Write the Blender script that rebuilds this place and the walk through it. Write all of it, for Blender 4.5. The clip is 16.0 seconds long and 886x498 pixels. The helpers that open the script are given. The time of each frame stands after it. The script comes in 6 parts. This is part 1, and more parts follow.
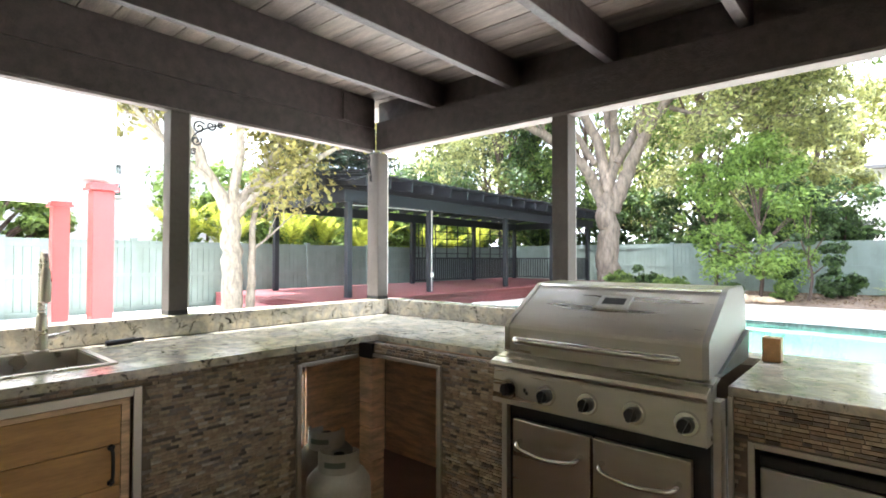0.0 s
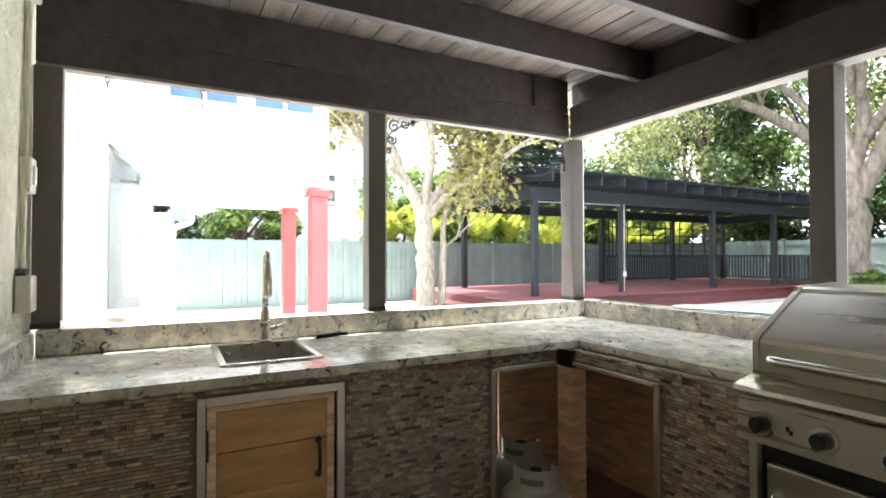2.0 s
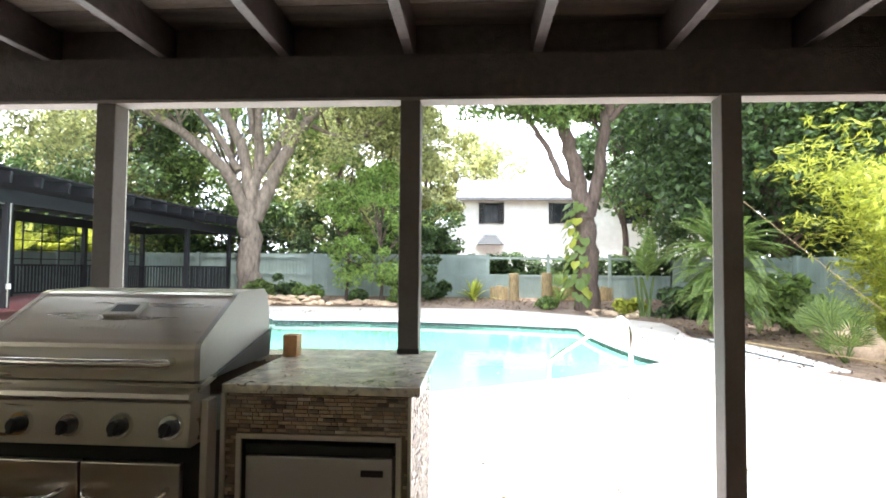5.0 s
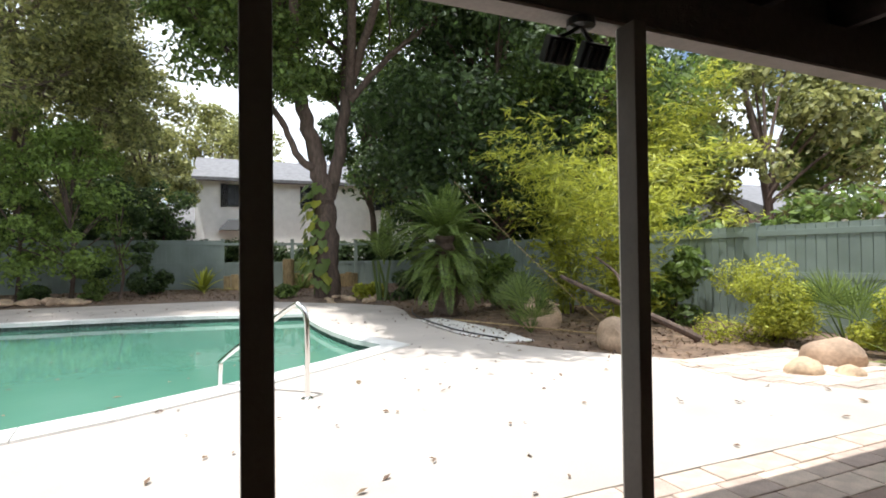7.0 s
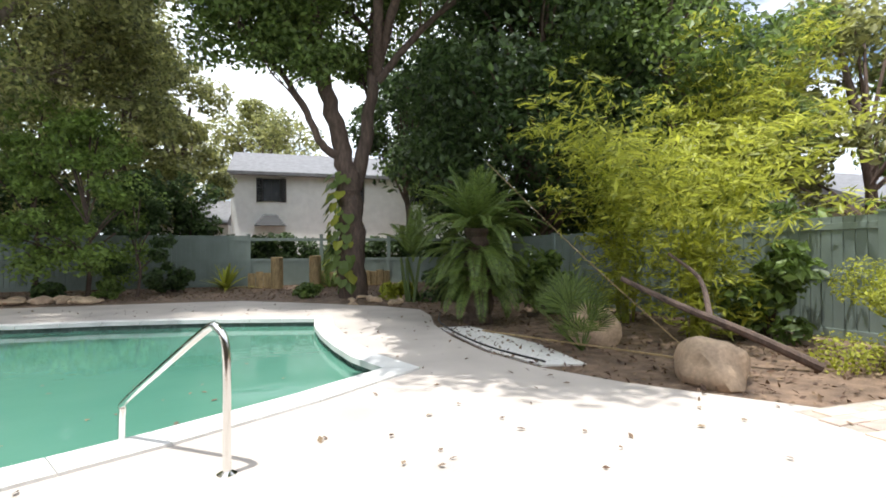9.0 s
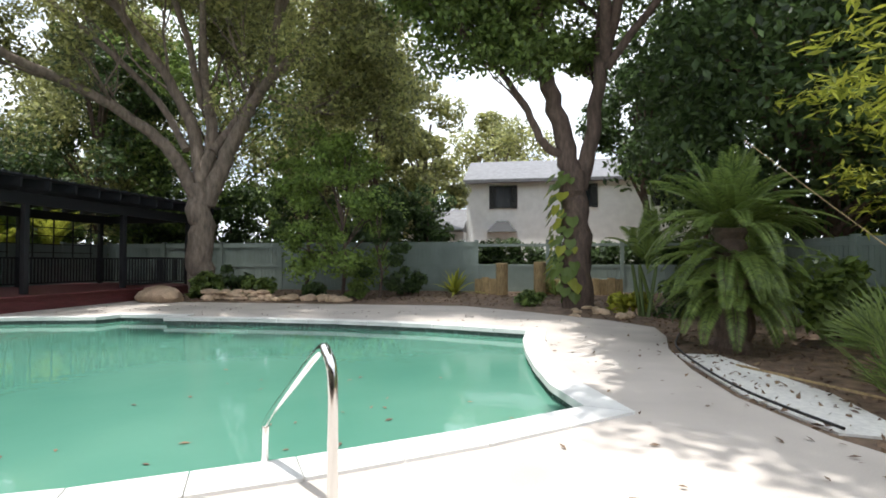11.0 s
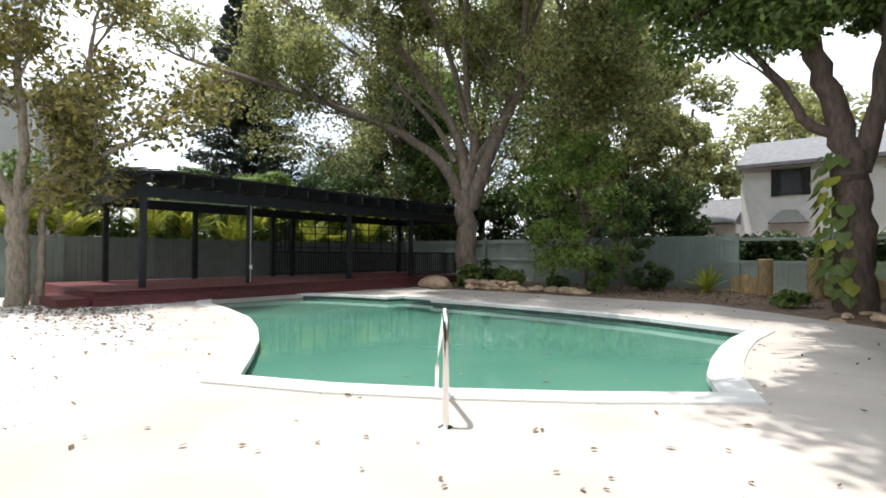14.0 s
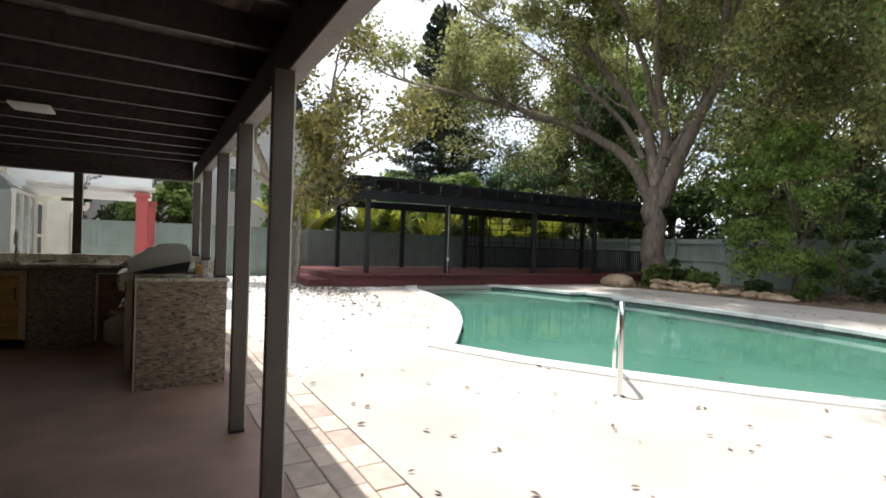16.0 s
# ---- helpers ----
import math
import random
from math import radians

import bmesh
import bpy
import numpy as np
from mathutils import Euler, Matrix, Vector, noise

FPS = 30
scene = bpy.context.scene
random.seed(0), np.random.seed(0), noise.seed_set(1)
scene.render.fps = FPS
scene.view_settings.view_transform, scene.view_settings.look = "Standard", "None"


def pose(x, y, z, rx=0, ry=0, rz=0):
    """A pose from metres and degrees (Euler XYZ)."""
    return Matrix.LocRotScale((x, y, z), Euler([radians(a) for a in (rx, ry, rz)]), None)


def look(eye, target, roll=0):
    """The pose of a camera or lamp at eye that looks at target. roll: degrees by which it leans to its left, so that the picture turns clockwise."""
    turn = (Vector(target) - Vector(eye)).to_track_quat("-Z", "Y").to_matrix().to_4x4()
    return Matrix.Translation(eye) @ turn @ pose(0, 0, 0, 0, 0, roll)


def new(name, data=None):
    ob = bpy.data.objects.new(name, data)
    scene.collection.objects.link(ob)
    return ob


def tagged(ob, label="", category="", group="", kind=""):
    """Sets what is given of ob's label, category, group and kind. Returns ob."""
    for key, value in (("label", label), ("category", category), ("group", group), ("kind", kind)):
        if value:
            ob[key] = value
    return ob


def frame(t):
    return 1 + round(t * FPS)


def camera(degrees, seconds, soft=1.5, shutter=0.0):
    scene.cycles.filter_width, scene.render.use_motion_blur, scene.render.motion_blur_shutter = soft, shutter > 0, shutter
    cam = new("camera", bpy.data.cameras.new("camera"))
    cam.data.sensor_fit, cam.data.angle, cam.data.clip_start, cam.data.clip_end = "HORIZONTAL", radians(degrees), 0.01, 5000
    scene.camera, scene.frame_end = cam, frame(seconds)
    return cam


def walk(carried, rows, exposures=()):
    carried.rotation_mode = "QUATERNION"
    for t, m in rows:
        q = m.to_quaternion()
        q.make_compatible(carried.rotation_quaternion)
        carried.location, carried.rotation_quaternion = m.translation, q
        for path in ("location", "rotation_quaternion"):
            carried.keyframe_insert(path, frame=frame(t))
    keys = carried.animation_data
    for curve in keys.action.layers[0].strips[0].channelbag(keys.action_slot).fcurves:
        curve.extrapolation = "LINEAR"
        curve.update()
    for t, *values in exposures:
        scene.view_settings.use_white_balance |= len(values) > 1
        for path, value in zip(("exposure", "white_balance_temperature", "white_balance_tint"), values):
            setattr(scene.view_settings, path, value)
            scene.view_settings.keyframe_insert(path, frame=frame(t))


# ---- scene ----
cam = camera(82.2, 16.0, soft=1.8)
PATH = [
    (0, (0.914, 1.289, 1.321), (-0.401, 2.795, 1.359), 0.1),
    (0.5, (0.871, 1.235, 1.307), (-0.634, 2.551, 1.348), 0.1),
    (1, (0.839, 1.199, 1.308), (-0.824, 2.309, 1.343), -0.1),
    (1.5, (0.764, 1.257, 1.3), (-0.992, 2.215, 1.335), -0.2),
    (2, (0.699, 1.396, 1.314), (-1.061, 2.344, 1.345), -0.1),
    (2.5, (0.732, 1.489, 1.303), (-0.934, 2.594, 1.357), 0.1),
    (3, (0.833, 1.511, 1.303), (-0.594, 2.911, 1.373), 0.2),
    (3.5, (0.953, 1.494, 1.304), (-0.135, 3.171, 1.384), 0.3),
    (4, (1.075, 1.492, 1.317), (0.318, 3.341, 1.395), 0.2),
    (4.5, (1.212, 1.465, 1.319), (0.762, 3.412, 1.396), 0.2),
    (5, (1.348, 1.427, 1.307), (1.226, 3.422, 1.388), 0.5),
    (7.5, (2.662, 2.556, 1.215), (3.465, 4.388, 1.241), -0.8),
    (8, (2.930, 2.966, 1.216), (3.716, 4.805, 1.238), -1.0),
    (10.3, (3.513, 4.462, 1.21), (3.595, 6.46, 1.245), 0.0),
    (10.5, (3.555, 4.569, 1.19), (3.545, 6.568, 1.229), -0.2),
    (11, (3.774, 4.669, 1.207), (3.449, 6.642, 1.258), -0.0),
    (11.5, (3.949, 4.556, 1.227), (3.275, 6.438, 1.287), 0.1),
    (12, (4.181, 4.406, 1.227), (3.254, 6.177, 1.287), 0.2),
    (12.5, (4.448, 4.317, 1.252), (3.392, 6.015, 1.302), 0.3),
    (13, (4.751, 4.246, 1.24), (3.594, 5.877, 1.286), 0.1),
    (13.5, (4.99, 4.137, 1.232), (3.763, 5.715, 1.269), 0.3),
    (14, (5.252, 3.948, 1.227), (3.975, 5.486, 1.253), 0.3),
    (14.5, (5.505, 3.791, 1.238), (4.171, 5.28, 1.255), 0.2),
    (15, (5.771, 3.596, 1.228), (4.346, 4.999, 1.245), 0.1),
    (15.5, (5.894, 3.342, 1.250), (4.335, 4.594, 1.257), 0.5),
    (16, (6.044, 3.098, 1.286), (4.314, 4.103, 1.276), 1.9),
]
walk(cam, [(t, look(eye, target, roll)) for t, eye, target, roll in PATH],
     exposures=((0.0, 2.88, 5820, 10), (1.5, 2.80, 5820, 10), (2.5, 2.68, 5820, 10), (3.5, 2.80, 5820, 10), (4.0, 2.75, 5850, 10), (5.2, 2.27, 5920, 10), (7.3, 0.34, 6150, 10), (10.3, 0.36, 6150, 10), (12.2, 0.36, 6150, 10), (13.0, 0.25, 6200, 10), (16.0, 0.28, 6200, 10)))
# ---- light ----
def daylight():
    world = bpy.data.worlds.new("sky")
    scene.world = world
    world.use_nodes = True
    nt = world.node_tree
    sky = nt.nodes.new("ShaderNodeTexSky")
    sky.sky_type = "NISHITA"
    sky.sun_disc = False
    sky.sun_elevation = radians(SUN_UP)
    sky.sun_rotation = radians(SUN_TURN)
    sky.dust_density = 2.0
    # thin broken cloud over the blue
    tc = nt.nodes.new("ShaderNodeTexCoord")
    mp = nt.nodes.new("ShaderNodeMapping")
    mp.inputs["Scale"].default_value = (1.0, 1.0, 2.2)
    nz = nt.nodes.new("ShaderNodeTexNoise")
    nz.inputs["Scale"].default_value = 2.6
    nz.inputs["Detail"].default_value = 6
    nz.inputs["Roughness"].default_value = 0.6
    ramp = nt.nodes.new("ShaderNodeValToRGB")
    ramp.color_ramp.elements[0].position = 0.34
    ramp.color_ramp.elements[1].position = 0.5
    mix = nt.nodes.new("ShaderNodeMixRGB")
    mix.inputs[2].default_value = (10.5, 10.8, 11.2, 1)
    nt.links.new(tc.outputs["Generated"], mp.inputs[0])
    nt.links.new(mp.outputs[0], nz.inputs["Vector"])
    nt.links.new(nz.outputs[0], ramp.inputs[0])
    nt.links.new(ramp.outputs[0], mix.inputs[0])
    nt.links.new(sky.outputs[0], mix.inputs[1])
    bg = nt.nodes["Background"]
    bg.inputs[1].default_value = SKY
    nt.links.new(mix.outputs[0], bg.inputs[0])
    lamp = bpy.data.lights.new("sun", "SUN")
    lamp.energy = SUN
    lamp.angle = radians(0.53)
    lamp.color = (1.0, 0.95, 0.87)
    ob = new("sun", lamp)
    a, e = radians(SUN_TURN), radians(SUN_UP)
    away = Vector((math.sin(a) * math.cos(e), math.cos(a) * math.cos(e), math.sin(e)))
    ob.rotation_euler = away.to_track_quat("Z", "Y").to_euler()
    ob.location = away * 60


SUN, SUN_UP, SUN_TURN, SKY = 4.4, 77.0, 238.0, 0.135
daylight()


# ---- materials ----
def shader(name, color, rough=0.6, metal=0.0, vary=0.25, scale=6.0, bump=0.15, fine=60.0, stretch=(1, 1, 1), second=None, coat=0.0, spread=0.0, island=0.0):
    """Two scales of colour variation and a fine relief on a principled surface."""
    m = bpy.data.materials.new(name)
    m.use_nodes = True
    nt = m.node_tree
    b = nt.nodes["Principled BSDF"]
    b.inputs["Metallic"].default_value = metal
    b.inputs["Coat Weight"].default_value = coat
    tc = nt.nodes.new("ShaderNodeTexCoord")
    mp = nt.nodes.new("ShaderNodeMapping")
    mp.inputs["Scale"].default_value = stretch
    nt.links.new(tc.outputs["Object"], mp.inputs[0])
    big = nt.nodes.new("ShaderNodeTexNoise")
    big.inputs["Scale"].default_value = scale
    big.inputs["Detail"].default_value = 5
    small = nt.nodes.new("ShaderNodeTexNoise")
    small.inputs["Scale"].default_value = fine
    small.inputs["Detail"].default_value = 4
    for n in (big, small):
        nt.links.new(mp.outputs[0], n.inputs["Vector"])
    add = nt.nodes.new("ShaderNodeMath")
    add.operation = "MULTIPLY_ADD"
    add.inputs[1].default_value = 0.45
    nt.links.new(small.outputs[0], add.inputs[0])
    nt.links.new(big.outputs[0], add.inputs[2])
    ramp = nt.nodes.new("ShaderNodeValToRGB")
    lo = second or tuple(c * (1 - vary) for c in color)
    hi = tuple(min(1, c * (1 + vary * 0.6)) for c in color)
    ramp.color_ramp.elements[0].position, ramp.color_ramp.elements[1].position = 0.5, 0.95
    ramp.color_ramp.elements[0].color = (*lo, 1)
    ramp.color_ramp.elements[1].color = (*hi, 1)
    nt.links.new(add.outputs[0], ramp.inputs[0])
    out = ramp.outputs[0]
    if spread or island:
        src = nt.nodes.new("ShaderNodeObjectInfo") if spread else nt.nodes.new("ShaderNodeNewGeometry")
        rnd = src.outputs["Random"] if spread else src.outputs["Random Per Island"]
        hsv = nt.nodes.new("ShaderNodeHueSaturation")
        rng = nt.nodes.new("ShaderNodeMapRange")
        w = spread or island
        rng.inputs["To Min"].default_value, rng.inputs["To Max"].default_value = 1 - w, 1 + w
        hue = nt.nodes.new("ShaderNodeMapRange")
        hue.inputs["To Min"].default_value, hue.inputs["To Max"].default_value = 0.5 - 0.04 * w, 0.5 + 0.04 * w
        nt.links.new(rnd, rng.inputs[0])
        nt.links.new(rnd, hue.inputs[0])
        nt.links.new(rng.outputs[0], hsv.inputs["Value"])
        nt.links.new(hue.outputs[0], hsv.inputs["Hue"])
        nt.links.new(out, hsv.inputs["Color"])
        out = hsv.outputs[0]
    nt.links.new(out, b.inputs["Base Color"])
    rr = nt.nodes.new("ShaderNodeMapRange")
    rr.inputs["To Min"].default_value, rr.inputs["To Max"].default_value = max(0.02, rough - 0.12), min(1, rough + 0.12)
    nt.links.new(big.outputs[0], rr.inputs[0])
    nt.links.new(rr.outputs[0], b.inputs["Roughness"])
    if bump:
        bp = nt.nodes.new("ShaderNodeBump")
        bp.inputs["Strength"].default_value = bump
        bp.inputs["Distance"].default_value = 0.02
        nt.links.new(add.outputs[0], bp.inputs["Height"])
        nt.links.new(bp.outputs[0], b.inputs["Normal"])
    return m


def leaf_shader(name, color, spread=0.5, thin=0.35, rough=0.45):
    m = bpy.data.materials.new(name)
    m.use_nodes = True
    nt = m.node_tree
    b = nt.nodes["Principled BSDF"]
    b.inputs["Roughness"].default_value = rough
    geo = nt.nodes.new("ShaderNodeNewGeometry")
    ramp = nt.nodes.new("ShaderNodeValToRGB")
    e = ramp.color_ramp.elements
    e[0].color = (*(c * (1 - spread) for c in color), 1)
    e[1].color = (min(1, color[0] * (1 + spread * 1.3)), min(1, color[1] * (1 + spread)), color[2] * (1 + spread * 0.5), 1)
    nt.links.new(geo.outputs["Random Per Island"], ramp.inputs[0])
    nt.links.new(ramp.outputs[0], b.inputs["Base Color"])
    tr = nt.nodes.new("ShaderNodeBsdfTranslucent")
    nt.links.new(ramp.outputs[0], tr.inputs[0])
    mix = nt.nodes.new("ShaderNodeMixShader")
    mix.inputs[0].default_value = thin
    nt.links.new(b.outputs[0], mix.inputs[1])
    nt.links.new(tr.outputs[0], mix.inputs[2])
    nt.links.new(mix.outputs[0], nt.nodes["Material Output"].inputs[0])
    return m


def glass_shader(name, tint=(0.9, 0.95, 0.95)):
    m = bpy.data.materials.new(name)
    m.use_nodes = True
    b = m.node_tree.nodes["Principled BSDF"]
    b.inputs["Base Color"].default_value = (*tint, 1)
    b.inputs["Roughness"].default_value = 0.03
    b.inputs["Transmission Weight"].default_value = 0.85
    return m


M = {
    "stucco": shader("cream_stucco", (0.62, 0.58, 0.46), 0.85, vary=0.15, scale=14, bump=0.9, fine=45),
    "white_wall": shader("white_stucco", (0.88, 0.875, 0.85), 0.85, vary=0.08, scale=3, bump=0.3, fine=50),
    "grey_wall": shader("pale_grey_wall", (0.55, 0.55, 0.54), 0.85, vary=0.1, scale=2, bump=0.2),
    "timber": shader("dark_stained_timber", (0.052, 0.040, 0.037), 0.5, vary=0.5, scale=3.5, bump=0.35, fine=26, stretch=(6, 6, 6)),
    "boards": shader("weathered_ceiling_boards", (0.19, 0.155, 0.13), 0.65, vary=0.6, scale=2.2, bump=0.4, fine=30, stretch=(1, 8, 8), island=0.22),
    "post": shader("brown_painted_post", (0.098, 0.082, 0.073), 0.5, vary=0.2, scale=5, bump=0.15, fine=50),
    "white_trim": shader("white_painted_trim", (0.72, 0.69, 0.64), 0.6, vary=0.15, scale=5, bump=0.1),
    "pale_strip": shader("faded_strip", (0.21, 0.18, 0.165), 0.7, vary=0.25, scale=5, bump=0.15),
    "patio": shader("red_brown_concrete", (0.33, 0.21, 0.165), 0.55, vary=0.35, scale=2.2, bump=0.1, fine=70),
    "deck": shader("pale_pool_deck_concrete", (0.53, 0.475, 0.425), 0.8, vary=0.16, scale=1.1, bump=0.25, fine=90),
    "coping": shader("white_pool_coping", (0.74, 0.73, 0.70), 0.7, vary=0.12, scale=3, bump=0.2, fine=80, spread=0.05),
    "gravel": shader("white_pebbles", (0.74, 0.72, 0.68), 0.85, vary=0.16, scale=22, bump=0.5, fine=70),
    "pebble": shader("white_pebble", (0.78, 0.76, 0.72), 0.8, vary=0.2, scale=8, bump=0.2, island=0.18),
    "soil": shader("brown_mulch", (0.20, 0.135, 0.092), 0.95, vary=0.6, scale=5, bump=1.0, fine=60),
    "paver": shader("tan_paver", (0.60, 0.48, 0.40), 0.85, vary=0.25, scale=9, bump=0.4, fine=90, spread=0.2),
    "mortar": shader("sandy_joint", (0.42, 0.37, 0.31), 0.95, vary=0.2, scale=9, bump=0.4),
    "water": None,
    "pool_tile": shader("dark_green_pool_tile", (0.10, 0.13, 0.12), 0.25, vary=0.5, scale=18, bump=0.2, fine=40),
    "plaster": shader("pool_plaster", (0.42, 0.60, 0.55), 0.6, vary=0.2, scale=2, bump=0.1),
    "fence": shader("sage_green_vinyl_fence", (0.195, 0.24, 0.215), 0.5, vary=0.14, scale=2.5, bump=0.08, island=0.05),
    "black_paint": shader("black_painted_timber", (0.015, 0.016, 0.020), 0.55, vary=0.35, scale=6, bump=0.2, fine=40),
    "red_deck": shader("oxblood_deck_boards", (0.155, 0.042, 0.045), 0.55, vary=0.35, scale=4, bump=0.2, fine=40, stretch=(6, 1, 6), island=0.12),
    "red_paint": shader("coral_red_column", (0.52, 0.105, 0.10), 0.5, vary=0.12, scale=3, bump=0.05),
    "tile_body": shader("mosaic_grout", (0.17, 0.13, 0.10), 0.8, vary=0.2, scale=10, bump=0.2),
    "steel": shader("brushed_steel", (0.56, 0.52, 0.46), 0.30, 1.0, vary=0.07, scale=3, bump=0.006, fine=260, stretch=(0.4, 6, 6)),
    "chrome": shader("polished_steel", (0.75, 0.74, 0.72), 0.12, 1.0, vary=0.04, scale=4, bump=0.0),
    "black_plastic": shader("black_plastic", (0.012, 0.012, 0.013), 0.35, vary=0.3, scale=8, bump=0.05),
    "cast": shader("dark_cast_metal", (0.05, 0.05, 0.052), 0.45, 0.6, vary=0.3, scale=8, bump=0.1),
    "pine": shader("honey_pine_boards", (0.52, 0.29, 0.115), 0.42, vary=0.3, scale=2.0, bump=0.1, fine=18, stretch=(9, 1.2, 9)),
    "plywood": shader("raw_plywood", (0.78, 0.53, 0.35), 0.6, vary=0.4, scale=3.0, bump=0.2, fine=16, stretch=(2, 2, 12)),
    "alu": shader("aluminium_trim", (0.56, 0.52, 0.47), 0.4, 0.7, vary=0.08, scale=5, bump=0.03),
    "tank": shader("white_tank_paint", (0.62, 0.61, 0.58), 0.4, vary=0.15, scale=6, bump=0.05),
    "fridge": shader("silver_fridge_door", (0.42, 0.41, 0.40), 0.38, 0.5, vary=0.06, scale=4, bump=0.02),
    "bark_grey": shader("grey_oak_bark", (0.21, 0.165, 0.13), 0.9, vary=0.5, scale=3.5, bump=1.0, fine=22, stretch=(3, 3, 0.8)),
    "bark_brown": shader("brown_bark", (0.130, 0.091, 0.072), 0.9, vary=0.5, scale=4, bump=1.0, fine=24, stretch=(3, 3, 0.8)),
    "bark_pale": shader("pale_lichen_bark", (0.33, 0.28, 0.215), 0.9, vary=0.45, scale=5, bump=0.9, fine=26, stretch=(3, 3, 1)),
    "stone": shader("tan_boulder", (0.52, 0.38, 0.26), 0.9, vary=0.4, scale=3, bump=0.6, fine=25, spread=0.15),
    "wood_post": shader("weathered_yellow_post", (0.36, 0.26, 0.13), 0.85, vary=0.4, scale=5, bump=0.5, stretch=(4, 4, 1)),
    "shingle": shader("grey_roof_shingle", (0.20, 0.20, 0.21), 0.9, vary=0.25, scale=4, bump=0.5, fine=30),
    "shutter": shader("black_shutter", (0.018, 0.020, 0.023), 0.7, vary=0.2, scale=6, bump=0.05),
    "pane": glass_shader("window_glass"),
    "dark_room": shader("dim_interior", (0.05, 0.06, 0.07), 0.9, vary=0.3, scale=1, bump=0),
    "leaf_dark": leaf_shader("dark_green_leaves", (0.064, 0.112, 0.042), 0.6, 0.48),
    "leaf_mid": leaf_shader("mid_green_leaves", (0.155, 0.24, 0.07), 0.55, 0.5),
    "leaf_oak": leaf_shader("olive_green_leaves", (0.28, 0.315, 0.14), 0.6, 0.5),
    "dark_glass": shader("dark_window_glass", (0.02, 0.025, 0.03), 0.25, vary=0.3, scale=3, bump=0.02),
    # pane colour carries the blue reflection of the sky
    "sky_reflection_glass": shader("window_glass_painted_sky", (0.05, 0.11, 0.20), 0.12, vary=0.3, scale=2, bump=0.02),
    "leaf_fresh": leaf_shader("fresh_green_leaves", (0.21, 0.32, 0.085), 0.5, 0.5),
    "leaf_lime": leaf_shader("yellow_green_leaves", (0.38, 0.43, 0.07), 0.45, 0.5),
    "leaf_magnolia": leaf_shader("bronze_green_leaves", (0.24, 0.235, 0.085), 0.6, 0.45),
    "leaf_palm": leaf_shader("palm_green_fronds", (0.145, 0.215, 0.062), 0.45, 0.42),
    "leaf_pine": leaf_shader("blue_green_needles", (0.034, 0.058, 0.040), 0.4, 0.15),
    "litter": shader("dry_brown_leaves", (0.19, 0.125, 0.08), 0.9, vary=0.4, scale=9, bump=0.2, island=0.4),
}


def granite_shader():
    m = shader("speckled_cream_granite", (0.66, 0.62, 0.53), 0.14, vary=0.3, scale=9, bump=0.0)
    nt = m.node_tree
    b = nt.nodes["Principled BSDF"]
    old = b.inputs["Base Color"].links[0].from_socket
    tc = nt.nodes["Texture Coordinate"]
    nz = nt.nodes.new("ShaderNodeTexNoise")
    nz.inputs["Scale"].default_value = 21
    nz.inputs["Detail"].default_value = 9
    nz.inputs["Roughness"].default_value = 0.72
    nz.inputs["Distortion"].default_value = 1.4
    ramp = nt.nodes.new("ShaderNodeValToRGB")
    ramp.color_ramp.elements[0].position, ramp.color_ramp.elements[1].position = 0.37, 0.45
    ramp.color_ramp.elements[0].color = (0.045, 0.035, 0.028, 1)
    ramp.color_ramp.elements[1].color = (1, 1, 1, 1)
    vz = nt.nodes.new("ShaderNodeTexNoise")
    vz.inputs["Scale"].default_value = 7
    vz.inputs["Detail"].default_value = 7
    vz.inputs["Distortion"].default_value = 2.5
    r2 = nt.nodes.new("ShaderNodeValToRGB")
    r2.color_ramp.elements[0].position, r2.color_ramp.elements[1].position = 0.42, 0.62
    r2.color_ramp.elements[0].color = (0.62, 0.62, 0.64, 1)
    r2.color_ramp.elements[1].color = (1.0, 0.95, 0.85, 1)
    nt.links.new(tc.outputs["Object"], nz.inputs["Vector"])
    nt.links.new(tc.outputs["Object"], vz.inputs["Vector"])
    nt.links.new(nz.outputs[0], ramp.inputs[0])
    nt.links.new(vz.outputs[0], r2.inputs[0])
    m1 = nt.nodes.new("ShaderNodeMixRGB")
    m1.blend_type = "MULTIPLY"
    m1.inputs[0].default_value = 0.85
    m2 = nt.nodes.new("ShaderNodeMixRGB")
    m2.blend_type = "MULTIPLY"
    m2.inputs[0].default_value = 1.0
    nt.links.new(old, m1.inputs[1])
    nt.links.new(r2.outputs[0], m1.inputs[2])
    nt.links.new(m1.outputs[0], m2.inputs[1])
    nt.links.new(ramp.outputs[0], m2.inputs[2])
    nt.links.new(m2.outputs[0], b.inputs["Base Color"])
    return m


